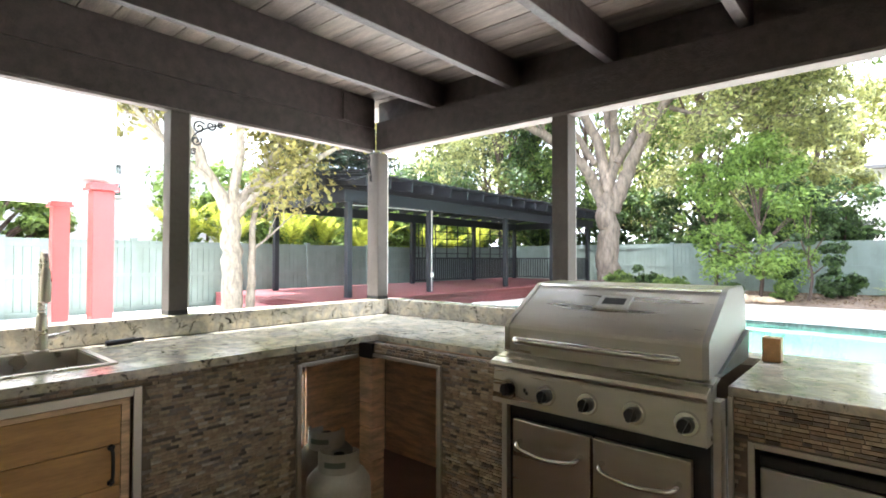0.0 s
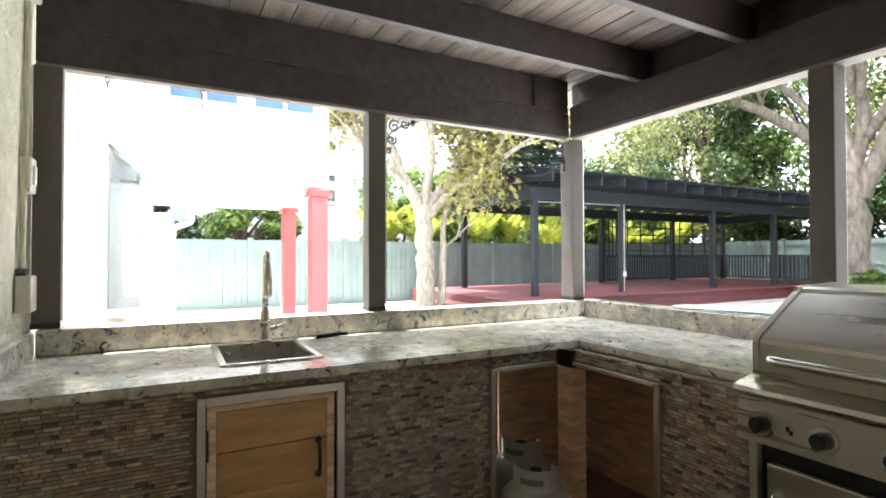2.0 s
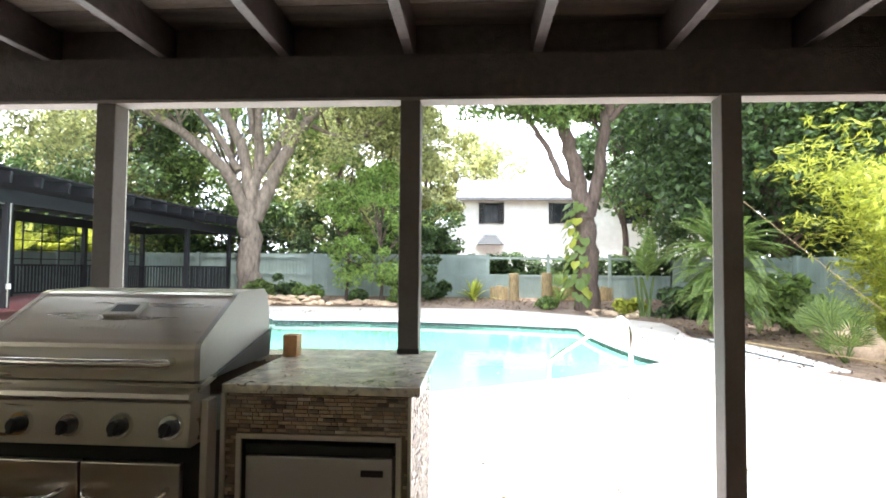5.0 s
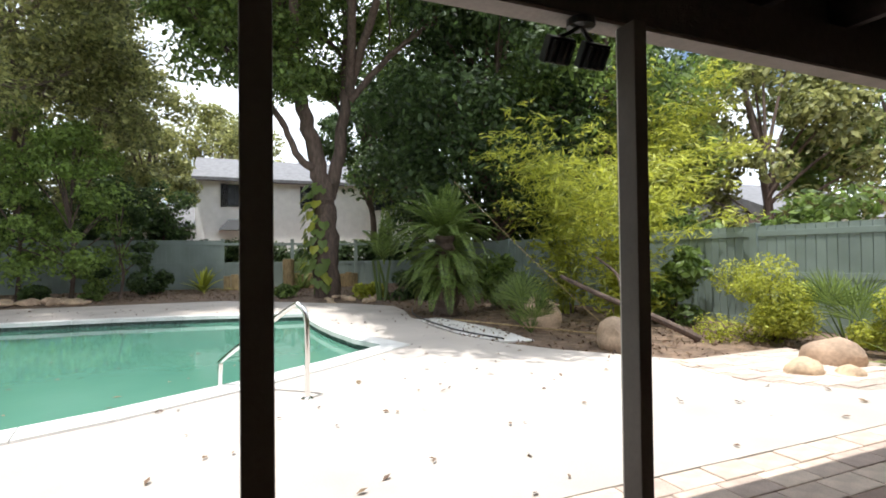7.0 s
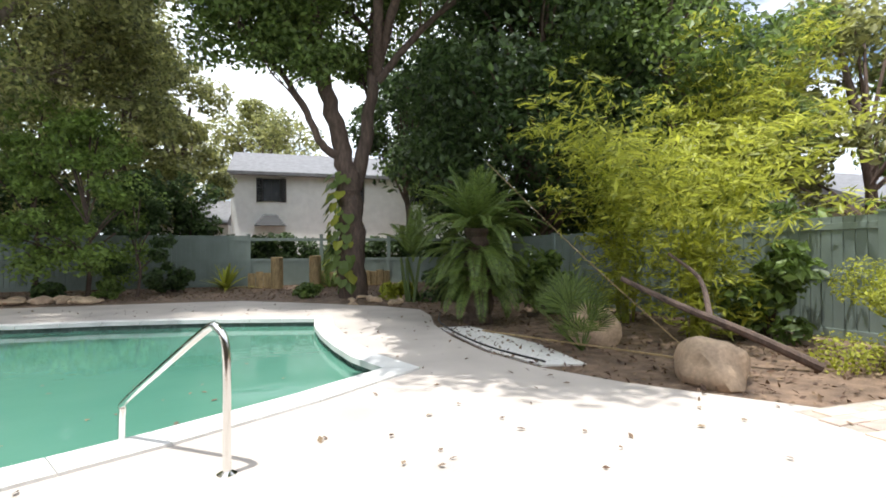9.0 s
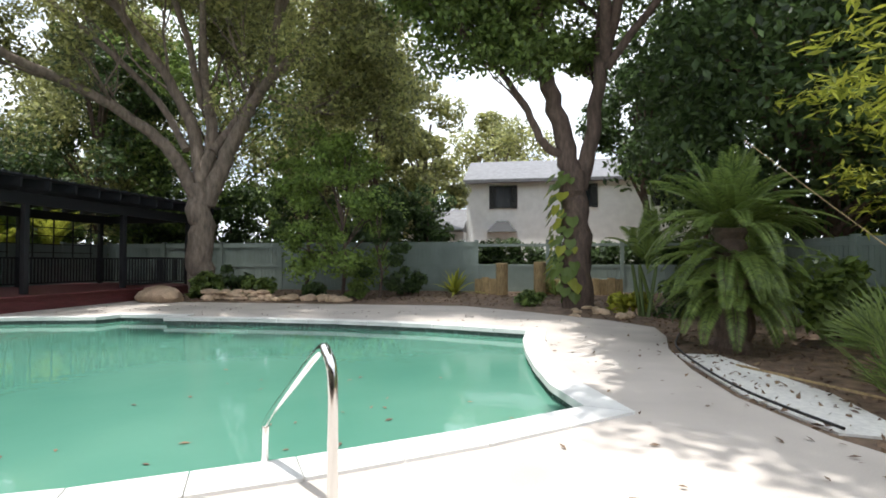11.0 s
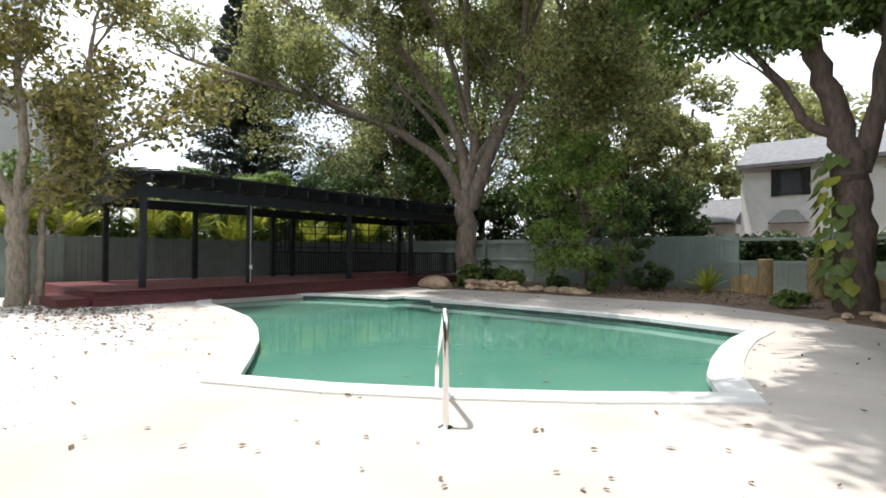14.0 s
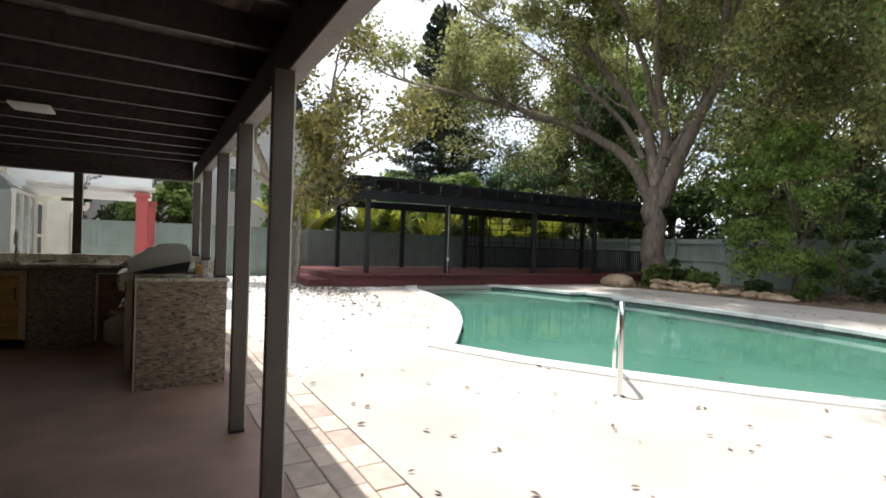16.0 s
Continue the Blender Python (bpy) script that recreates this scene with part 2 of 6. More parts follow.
def water_shader():
    """Cloudy green pool water: milky body under a smooth, slightly rippled surface."""
    m = bpy.data.materials.new("cloudy_green_water")
    m.use_nodes = True
    nt = m.node_tree
    b = nt.nodes["Principled BSDF"]
    b.inputs["Roughness"].default_value = 0.03
    b.inputs["IOR"].default_value = 1.33
    tc = nt.nodes.new("ShaderNodeTexCoord")
    nz = nt.nodes.new("ShaderNodeTexNoise")
    nz.inputs["Scale"].default_value = 0.35
    nz.inputs["Detail"].default_value = 3
    ramp = nt.nodes.new("ShaderNodeValToRGB")
    ramp.color_ramp.elements[0].position, ramp.color_ramp.elements[1].position = 0.3, 0.75
    ramp.color_ramp.elements[0].color = (0.075, 0.215, 0.155, 1)
    ramp.color_ramp.elements[1].color = (0.13, 0.29, 0.215, 1)
    nt.links.new(tc.outputs["Object"], nz.inputs["Vector"])
    nt.links.new(nz.outputs[0], ramp.inputs[0])
    nt.links.new(ramp.outputs[0], b.inputs["Base Color"])
    rip = nt.nodes.new("ShaderNodeTexNoise")
    rip.inputs["Scale"].default_value = 4.5
    rip.inputs["Detail"].default_value = 3
    bp = nt.nodes.new("ShaderNodeBump")
    bp.inputs["Strength"].default_value = 0.10
    bp.inputs["Distance"].default_value = 0.02
    nt.links.new(tc.outputs["Object"], rip.inputs["Vector"])
    nt.links.new(rip.outputs[0], bp.inputs["Height"])
    nt.links.new(bp.outputs[0], b.inputs["Normal"])
    return m


def tile_shader(name, island):
    """Mosaic strips: brown, tan, charcoal and rust, chosen piece by piece."""
    m = bpy.data.materials.new(name)
    m.use_nodes = True
    nt = m.node_tree
    b = nt.nodes["Principled BSDF"]
    b.inputs["Roughness"].default_value = 0.32
    src = nt.nodes.new("ShaderNodeNewGeometry" if island else "ShaderNodeObjectInfo")
    ramp = nt.nodes.new("ShaderNodeValToRGB")
    ramp.color_ramp.interpolation = "CONSTANT"
    tones = ((0.0, (0.25, 0.185, 0.135)), (0.2, (0.36, 0.275, 0.195)), (0.38, (0.43, 0.34, 0.235)), (0.52, (0.19, 0.16, 0.145)),
             (0.66, (0.31, 0.22, 0.155)), (0.80, (0.075, 0.06, 0.053)), (0.87, (0.33, 0.27, 0.21)), (0.95, (0.46, 0.40, 0.33)))
    e = ramp.color_ramp.elements
    while len(e) < len(tones):
        e.new(0.5)
    for el, (p, c) in zip(e, tones):
        el.position = p
        el.color = (*c, 1)
    nt.links.new(src.outputs["Random Per Island" if island else "Random"], ramp.inputs[0])
    tc = nt.nodes.new("ShaderNodeTexCoord")
    nz = nt.nodes.new("ShaderNodeTexNoise")
    nz.inputs["Scale"].default_value = 55
    nt.links.new(tc.outputs["Object"], nz.inputs["Vector"])
    mx = nt.nodes.new("ShaderNodeMixRGB")
    mx.blend_type = "OVERLAY"
    mx.inputs[0].default_value = 0.5
    nt.links.new(ramp.outputs[0], mx.inputs[1])
    nt.links.new(nz.outputs[0], mx.inputs[2])
    nt.links.new(mx.outputs[0], b.inputs["Base Color"])
    return m


M["granite"] = granite_shader()
M["water"] = water_shader()
M["tile"] = tile_shader("mosaic_tile", False)
M["tile_rest"] = tile_shader("mosaic_tile_field", True)


# ---- mesh helpers ----
def box(bm, x0, x1, y0, y1, z0, z1, bevel=0.0):
    r = bmesh.ops.create_cube(bm, size=1.0)
    bmesh.ops.scale(bm, vec=(x1 - x0, y1 - y0, z1 - z0), verts=r["verts"])
    bmesh.ops.translate(bm, vec=((x0 + x1) / 2, (y0 + y1) / 2, (z0 + z1) / 2), verts=r["verts"])
    if bevel:
        ed = list({e for v in r["verts"] for e in v.link_edges})
        bmesh.ops.bevel(bm, geom=ed, offset=bevel, segments=2, affect="EDGES", profile=0.5)
    return r["verts"]


def boxes(*rows, bevel=0.0):
    bm = bmesh.new()
    for r in rows:
        box(bm, *r, bevel=bevel)
    return bm


def finish(name, bm, material, parent=None, label="", smooth=False):
    me = bpy.data.meshes.new(name)
    bmesh.ops.recalc_face_normals(bm, faces=bm.faces)
    bm.to_mesh(me)
    bm.free()
    me.materials.append(M[material])
    if smooth:
        me.shade_smooth()
        me.set_sharp_from_angle(angle=radians(40))
    ob = new(name, me)
    if parent is not None:
        ob.parent = parent
    if label:
        ob["label"] = label
    return ob


def part(name, bm, material, parent, label="", smooth=False):
    return finish(name, bm, material, parent, label, smooth)


def thing(name, label, category, at=(0, 0, 0), group="", kind=""):
    ob = new(name)
    ob.empty_display_size = 0.1
    ob.location = at
    return tagged(ob, label, category, group, kind)


def structure(name, bm, material, label, category, smooth=False):
    return tagged(finish(name, bm, material, None, "", smooth), label, category, "", "structure")


def raw(name, verts, faces, material, parent=None, smooth=False):
    """A mesh straight from arrays: verts (n, 3), faces (m, k)."""
    me = bpy.data.meshes.new(name)
    verts, faces = np.asarray(verts, np.float32), np.asarray(faces, np.int32)
    k = faces.shape[1]
    me.vertices.add(len(verts))
    me.vertices.foreach_set("co", verts.ravel())
    me.loops.add(faces.size)
    me.loops.foreach_set("vertex_index", faces.ravel())
    me.polygons.add(len(faces))
    me.polygons.foreach_set("loop_start", np.arange(0, faces.size, k, dtype=np.int32))
    me.update(calc_edges=True)
    me.materials.append(M[material])
    if smooth:
        me.shade_smooth()
    else:
        me.shade_flat()
    ob = new(name, me)
    if parent is not None:
        ob.parent = parent
    return ob


def tube(bm, pts, radii, sides=10, cap=True):
    """A round, tapering pipe along points."""
    pts = [Vector(p) for p in pts]
    if not hasattr(radii, "__len__"):
        radii = [radii] * len(pts)
    rings = []
    side = None
    for i, p in enumerate(pts):
        d = (pts[min(i + 1, len(pts) - 1)] - pts[max(i - 1, 0)]).normalized()
        if side is None:
            side = d.orthogonal().normalized()
        side = (side - d * side.dot(d)).normalized()
        up = d.cross(side)
        rings.append([bm.verts.new(p + (side * math.cos(a) + up * math.sin(a)) * radii[i]) for a in (2 * math.pi * k / sides for k in range(sides))])
    for a, b in zip(rings, rings[1:]):
        for k in range(sides):
            bm.faces.new((a[k], a[(k + 1) % sides], b[(k + 1) % sides], b[k]))
    if cap:
        bm.faces.new(rings[0][::-1])
        bm.faces.new(rings[-1])


def bend(pts, n=6):
    """A smooth line through points."""
    pts = [Vector(p) for p in pts]
    out = []
    for i in range(len(pts) - 1):
        p0, p1, p2, p3 = pts[max(i - 1, 0)], pts[i], pts[i + 1], pts[min(i + 2, len(pts) - 1)]
        for k in range(n):
            t = k / n
            out.append(0.5 * ((2 * p1) + (p2 - p0) * t + (2 * p0 - 5 * p1 + 4 * p2 - p3) * t * t + (3 * p1 - p0 - 3 * p2 + p3) * t ** 3))
    out.append(pts[-1])
    return out


def pipe(pts, r, sides=10, n=6):
    bm = bmesh.new()
    tube(bm, bend(pts, n) if n > 1 else pts, r, sides)
    return bm


def lathe(profile, sides=28, at=(0, 0, 0)):
    """A turned body from (radius, height) pairs."""
    bm = bmesh.new()
    rings = [[bm.verts.new((at[0] + r * math.cos(2 * math.pi * k / sides), at[1] + r * math.sin(2 * math.pi * k / sides), at[2] + z)) for k in range(sides)] for r, z in profile]
    for a, b in zip(rings, rings[1:]):
        for k in range(sides):
            bm.faces.new((a[k], a[(k + 1) % sides], b[(k + 1) % sides], b[k]))
    bm.faces.new(rings[0][::-1])
    bm.faces.new(rings[-1])
    return bm


def prism(outline, axis, a, b):
    """An outline of pairs drawn out along an axis from a to b."""
    bm = bmesh.new()

    def put(u, v, w):
        return (w, u, v) if axis == "x" else (u, w, v) if axis == "y" else (u, v, w)
    lo = [bm.verts.new(put(u, v, a)) for u, v in outline]
    hi = [bm.verts.new(put(u, v, b)) for u, v in outline]
    n = len(outline)
    for i in range(n):
        bm.faces.new((lo[i], lo[(i + 1) % n], hi[(i + 1) % n], hi[i]))
    bm.faces.new(lo[::-1])
    bm.faces.new(hi)
    return bm


# ---- ground, deck, pool ----
POOL = [Vector(p) for p in ((0.42, 6.55), (-0.4, 7.15), (-1.35, 7.8), (-2.5, 8.45), (-3.9, 9.1), (-5.7, 9.62), (-7.4, 10.0), (-8.5, 10.6), (-9.05, 11.6), (-8.9, 12.7),
                            (-8.1, 13.5), (-6.8, 14.0), (-5.4, 14.3), (-5.3, 14.85), (-3.95, 14.9), (-3.85, 14.45), (-2.0, 14.55), (0.0, 14.5), (2.0, 14.2), (3.8, 13.65),
                            (3.74, 12.6), (3.78, 11.6), (3.88, 10.6), (4.02, 9.75), (4.27, 9.02), (3.35, 8.25), (2.4, 7.58), (1.4, 6.98))]
WATER = -0.13


def ground_height(x, y):
    return -0.03 + 0.16 * min(1, max(0, (y - 17.0) / 5.0)) if y > 17 else -0.03


def outset(loop, d):
    """The loop moved outwards by d, mitred."""
    n = len(loop)
    area = sum(loop[i].x * loop[(i + 1) % n].y - loop[(i + 1) % n].x * loop[i].y for i in range(n))
    s = -1 if area < 0 else 1
    out = []
    for i in range(n):
        a, b, c = loop[i - 1], loop[i], loop[(i + 1) % n]
        n1 = Vector(((b - a).y, -(b - a).x)).normalized() * s
        n2 = Vector(((c - b).y, -(c - b).x)).normalized() * s
        k = (n1 + n2)
        k = k / max(0.5, k.length_squared / 2)
        out.append(b + k * d)
    return out


def inside(p, loop):
    hit = False
    for i in range(len(loop)):
        a, b = loop[i - 1], loop[i]
        if (a[1] > p[1]) != (b[1] > p[1]) and p[0] < (b[0] - a[0]) * (p[1] - a[1]) / (b[1] - a[1]) + a[0]:
            hit = not hit
    return hit


def flat_ring(outer, hole, z, thick):
    """A slab with a hole, both loops of (x, y)."""
    bm = bmesh.new()
    edges = []
    for loop in (outer, hole):
        vs = [bm.verts.new((p[0], p[1], z)) for p in loop]
        edges += [bm.edges.new((vs[i - 1], vs[i])) for i in range(len(vs))]
    bmesh.ops.triangle_fill(bm, use_beauty=True, edges=edges)
    kill = [f for f in bm.faces if inside(f.calc_center_median(), hole)]
    bmesh.ops.delete(bm, geom=kill, context="FACES_ONLY")
    r = bmesh.ops.extrude_face_region(bm, geom=bm.faces[:])
    bmesh.ops.translate(bm, vec=(0, 0, -thick), verts=[v for v in r["geom"] if isinstance(v, bmesh.types.BMVert)])
    return bm


def build_ground():
    bm = bmesh.new()
    nx, ny = 60, 60
    xs = [-600, -150, -60] + list(np.linspace(-30, 40, nx)) + [80, 200, 600]
    ys = [-600, -150, -40] + list(np.linspace(-12, 50, ny)) + [90, 200, 600]
    grid = [[bm.verts.new((x, y, ground_height(x, y) - 0.02)) for y in ys] for x in xs]
    for i in range(len(xs) - 1):
        for j in range(len(ys) - 1):
            cx, cy = (xs[i] + xs[i + 1]) / 2, (ys[j] + ys[j + 1]) / 2
            if -9.8 < cx < 5.2 and 5.6 < cy < 15.6 and max(xs[i + 1] - xs[i], ys[j + 1] - ys[j]) < 2:
                continue
            bm.faces.new((grid[i][j], grid[i + 1][j], grid[i + 1][j + 1], grid[i][j + 1]))
    structure("ground", bm, "soil", "brown mulch and bare soil of the garden", "ground")


build_ground()
DECK_OUT = [(8.9, 4.35), (8.9, 4.9), (7.6, 5.6), (7.3, 6.5), (6.9, 7.0), (6.3, 7.75), (5.85, 8.6), (5.62, 9.6), (5.6, 10.8), (5.72, 12.2), (6.0, 13.4), (6.1, 14.6), (5.4, 15.7), (4.0, 17.0),
            (2.0, 18.6), (0.1, 19.3), (-3.4, 18.9), (-5.5, 18.6), (-7.6, 19.2), (-8.3, 19.2), (-8.3, 9.6), (-6.8, 8.3), (-3.7, 7.5), (-2.0, 6.75), (-0.1, 5.5), (1.15, 4.45), (1.4, 4.35)]
structure("pool_deck", flat_ring(DECK_OUT, outset(POOL, 0.26), 0.0, 0.12), "deck", "pale sunlit concrete pool deck, dappled with tree shade", "pavement")
GRAVEL = [(1.4, 4.35), (1.15, 4.45), (-0.1, 5.5), (-2.0, 6.75), (-3.7, 7.5), (-6.8, 8.3), (-8.3, 9.6), (-8.3, 8.0), (-13.4, 8.0), (-13.4, 0.96), (-1.86, 0.96), (-1.86, 4.35)]


def build_gravel():
    bm = bmesh.new()
    vs = [bm.verts.new((x, y, -0.012)) for x, y in GRAVEL]
    f = bm.faces.new(vs)
    bmesh.ops.triangulate(bm, faces=[f])
    bed = structure("gravel_bed", bm, "gravel", "bed of white pebbles strewn with dry leaves", "ground")
    rnd = random.Random(4)
    V, F = [], []
    base = np.array([(1, 0, 0), (-1, 0, 0), (0, 1, 0), (0, -1, 0), (0, 0, 0.8), (0, 0, -0.5)])
    tri = np.array([(0, 2, 4), (2, 1, 4), (1, 3, 4), (3, 0, 4), (2, 0, 5), (1, 2, 5), (3, 1, 5), (0, 3, 5)])
    n = 0
    while n < 9000:
        x, y = rnd.uniform(-8.5, 1.4), rnd.uniform(4.35, 9.0)
        if not inside((x, y), GRAVEL):
            continue
        s = rnd.uniform(0.012, 0.034)
        a = rnd.uniform(0, 6.28)
        c, q = math.cos(a), math.sin(a)
        p = base * (s, s * rnd.uniform(0.6, 1), s * 0.7)
        p = np.stack((p[:, 0] * c - p[:, 1] * q + x, p[:, 0] * q + p[:, 1] * c + y, p[:, 2] - 0.008), 1)
        V.append(p)
        F.append(tri + 6 * n)
        n += 1
    tagged(raw("pebble", np.concatenate(V), np.concatenate(F), "pebble", None), "loose white pebbles over the garden bed", "pebbles", "", "stuff")


build_gravel()


def build_pool():
    pool = thing("swimming_pool", "kidney-shaped swimming pool of cloudy green water with white coping", "swimming pool", (0, 0, 0), "", "structure")
    loop = outset(POOL, 0.02)
    bm = bmesh.new()
    top = [bm.verts.new((p.x, p.y, -0.02)) for p in loop]
    mid = [bm.verts.new((p.x, p.y, -0.24)) for p in loop]
    for i in range(len(loop)):
        bm.faces.new((top[i - 1], top[i], mid[i], mid[i - 1]))
    part("tile_band", bm, "pool_tile", pool, "dark green waterline tile")
    bm = bmesh.new()
    a = [bm.verts.new((p.x, p.y, -0.24)) for p in loop]
    b = [bm.verts.new((p.x, p.y, -1.5)) for p in loop]
    for i in range(len(loop)):
        bm.faces.new((a[i - 1], a[i], b[i], b[i - 1]))
    bmesh.ops.triangulate(bm, faces=[bm.faces.new(b)])
    part("basin", bm, "plaster", pool)
    bm = bmesh.new()
    f = bm.faces.new([bm.verts.new((p.x, p.y, WATER)) for p in loop])
    bmesh.ops.triangulate(bm, faces=[f])
    part("water_surface", bm, "water", pool, "cloudy teal-green still water")
    return pool


POOL_THING = build_pool()


# ---- the patio: floor, house wall, roof ----
WALL_Y, FRONT_Y, LEFT_X = 0.92, 3.62, -1.74
structure("patio_floor", boxes((-1.86, 9.0, 0.9, 3.78, -0.14, 0.0)), "patio", "red-brown painted concrete patio floor", "floor")
structure("wall_house", boxes((-12.0, 9.0, WALL_Y - 0.25, WALL_Y, -0.1, 3.0)), "stucco", "cream textured stucco house wall", "wall")
structure("wall_east", boxes((9.0, 9.2, 0.67, 3.9, -0.1, 3.0)), "stucco", "cream stucco end wall of the patio", "wall")


def build_roof():
    bm = bmesh.new()
    x0, x1 = -1.9, 9.0
    y = 0.95
    rnd = random.Random(2)
    while y < 3.74:
        w = 0.135
        box(bm, x0, x1, y, min(y + w - 0.007, 3.76), 2.425 + rnd.uniform(0, 0.003), 2.45)
        y += w
    structure("ceiling", bm, "boards", "weathered grey-brown tongue boards over the patio", "ceiling")
    structure("roof_cover", boxes((-1.95, 9.0, 0.92, 3.79, 2.455, 2.50)), "shingle", "thin dark roofing over the patio boards", "roof")
    structure("fascia", boxes((-1.95, 9.0, 3.765, 3.788, 2.33, 2.452)), "white_trim", "white painted fascia along the roof edge", "trim")
    structure("frieze_board", boxes((-1.80, 9.0, 3.70, 3.735, 2.262, 2.424)), "timber", "dark blocking board closing the rafters over the header", "trim")
    for i in range(19):
        x = -1.205 + 0.565 * i
        if x > 8.9:
            break
        ob = finish("joist", boxes((x - 0.022, x + 0.022, 0.95, 3.698, 2.262, 2.42), bevel=0.003), "timber")
        tagged(ob, "dark stained rafter under the patio boards", "rafter", "patio rafters", "structure")
    ob = finish("beam", boxes((-1.735, 9.0, FRONT_Y, FRONT_Y + 0.045, 2.068, 2.258), (-1.735, 9.0, FRONT_Y + 0.05, FRONT_Y + 0.095, 2.068, 2.258), bevel=0.003), "timber")
    tagged(ob, "long dark timber header over the pool side", "beam", "", "structure")
    ob = finish("beam", boxes((LEFT_X - 0.06, LEFT_X, 0.94, 3.615, 2.068, 2.215), (LEFT_X - 0.06, LEFT_X, 0.94, 3.61, 2.219, 2.42), (LEFT_X, LEFT_X + 0.02, 3.33, 3.39, 2.225, 2.40), bevel=0.003), "timber")
    tagged(ob, "stacked dark timber header over the sink side", "beam", "", "structure")
    ob = finish("beam_trim", boxes((-1.70, 9.0, FRONT_Y + 0.004, FRONT_Y + 0.092, 2.054, 2.066)), "pale_strip")
    tagged(ob, "pale underside strip of the front header", "trim", "", "structure")
    ob = finish("beam_trim", boxes((LEFT_X - 0.056, LEFT_X - 0.004, 0.94, 3.60, 2.054, 2.066)), "pale_strip")
    tagged(ob, "pale underside strip of the side header", "trim", "", "structure")


build_roof()


def patio_post(x, y, z0, wide=0.09, deep=0.09):
    ob = thing("patio_post", "brown painted timber roof post", "post", (x, y, z0), "patio posts", "structure")
    part("post_body", boxes((-wide / 2, wide / 2, -deep / 2, deep / 2, 0.0, 2.052 - z0), bevel=0.004), "post", ob)
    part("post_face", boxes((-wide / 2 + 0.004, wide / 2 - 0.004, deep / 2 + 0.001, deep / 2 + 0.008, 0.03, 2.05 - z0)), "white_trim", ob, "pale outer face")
    part("post_foot", boxes((-wide / 2 - 0.002, wide / 2 + 0.002, -deep / 2 - 0.002, deep / 2 + 0.002, 0.0, 0.022)), "black_plastic", ob, "dark tarred foot")
    return ob


for px, z0, dy, wide in ((-0.335, 1.042, 0.047, 0.09), (1.065, 0.942, 0.047, 0.09), (2.42, 0.0, 0.02, 0.085), (3.695, 0.0, -0.015, 0.056), (7.9, 0.0, 0.03, 0.09)):
    patio_post(px, FRONT_Y + dy, z0, wide)
for py in (0.98, 2.325):
    patio_post(LEFT_X - 0.035, py, 1.042)
patio_post(LEFT_X - 0.03, FRONT_Y + 0.045, 1.042, 0.11, 0.09)


# ---- outdoor kitchen ----
TOP = 0.94
CX, CY = -1.02, 3.01      # front edges of the two worktops


def build_worktops():
    plan = [(-1.74, WALL_Y + 0.004), (CX, WALL_Y + 0.004), (CX, CY), (-0.222, CY), (-0.222, 3.56), (0.546, 3.56), (0.546, 3.70), (-1.74, 3.70)]
    bm = flat_ring(plan, [(-1.62, 1.565), (-1.20, 1.565), (-1.20, 1.89), (-1.62, 1.89)], TOP, 0.03)
    tagged(finish("worktop", bm, "granite"), "polished cream granite worktop flecked with black, in an L", "worktop")
    tagged(finish("worktop", boxes((0.55, 1.185, CY, 3.74, TOP - 0.03, TOP), bevel=0.004), "granite"), "polished granite slab over the small fridge", "worktop")
    ob = thing("backsplash", "low granite upstand round the back of the worktop", "backsplash", (0, 0, 0))
    part("back_slab", boxes((-1.76, -1.70, 0.955, 3.72, TOP + 0.001, 1.04), bevel=0.004), "granite", ob)
    part("back_slab", boxes((-1.698, -0.35, 3.701, 3.76, 0.9055, 1.04), bevel=0.004), "granite", ob)
    part("end_slab", boxes((-1.698, CX - 0.02, WALL_Y + 0.003, WALL_Y + 0.033, TOP + 0.001, 1.03), bevel=0.004), "granite", ob)
    part("ledge", boxes((-1.84, -1.764, 0.955, 3.80, 0.9055, 1.038), (-1.764, -0.35, 3.764, 3.84, 0.9055, 1.038), bevel=0.003), "granite", ob)


build_worktops()
FX, FY = -1.085, 2.95      # tiled faces under the worktops


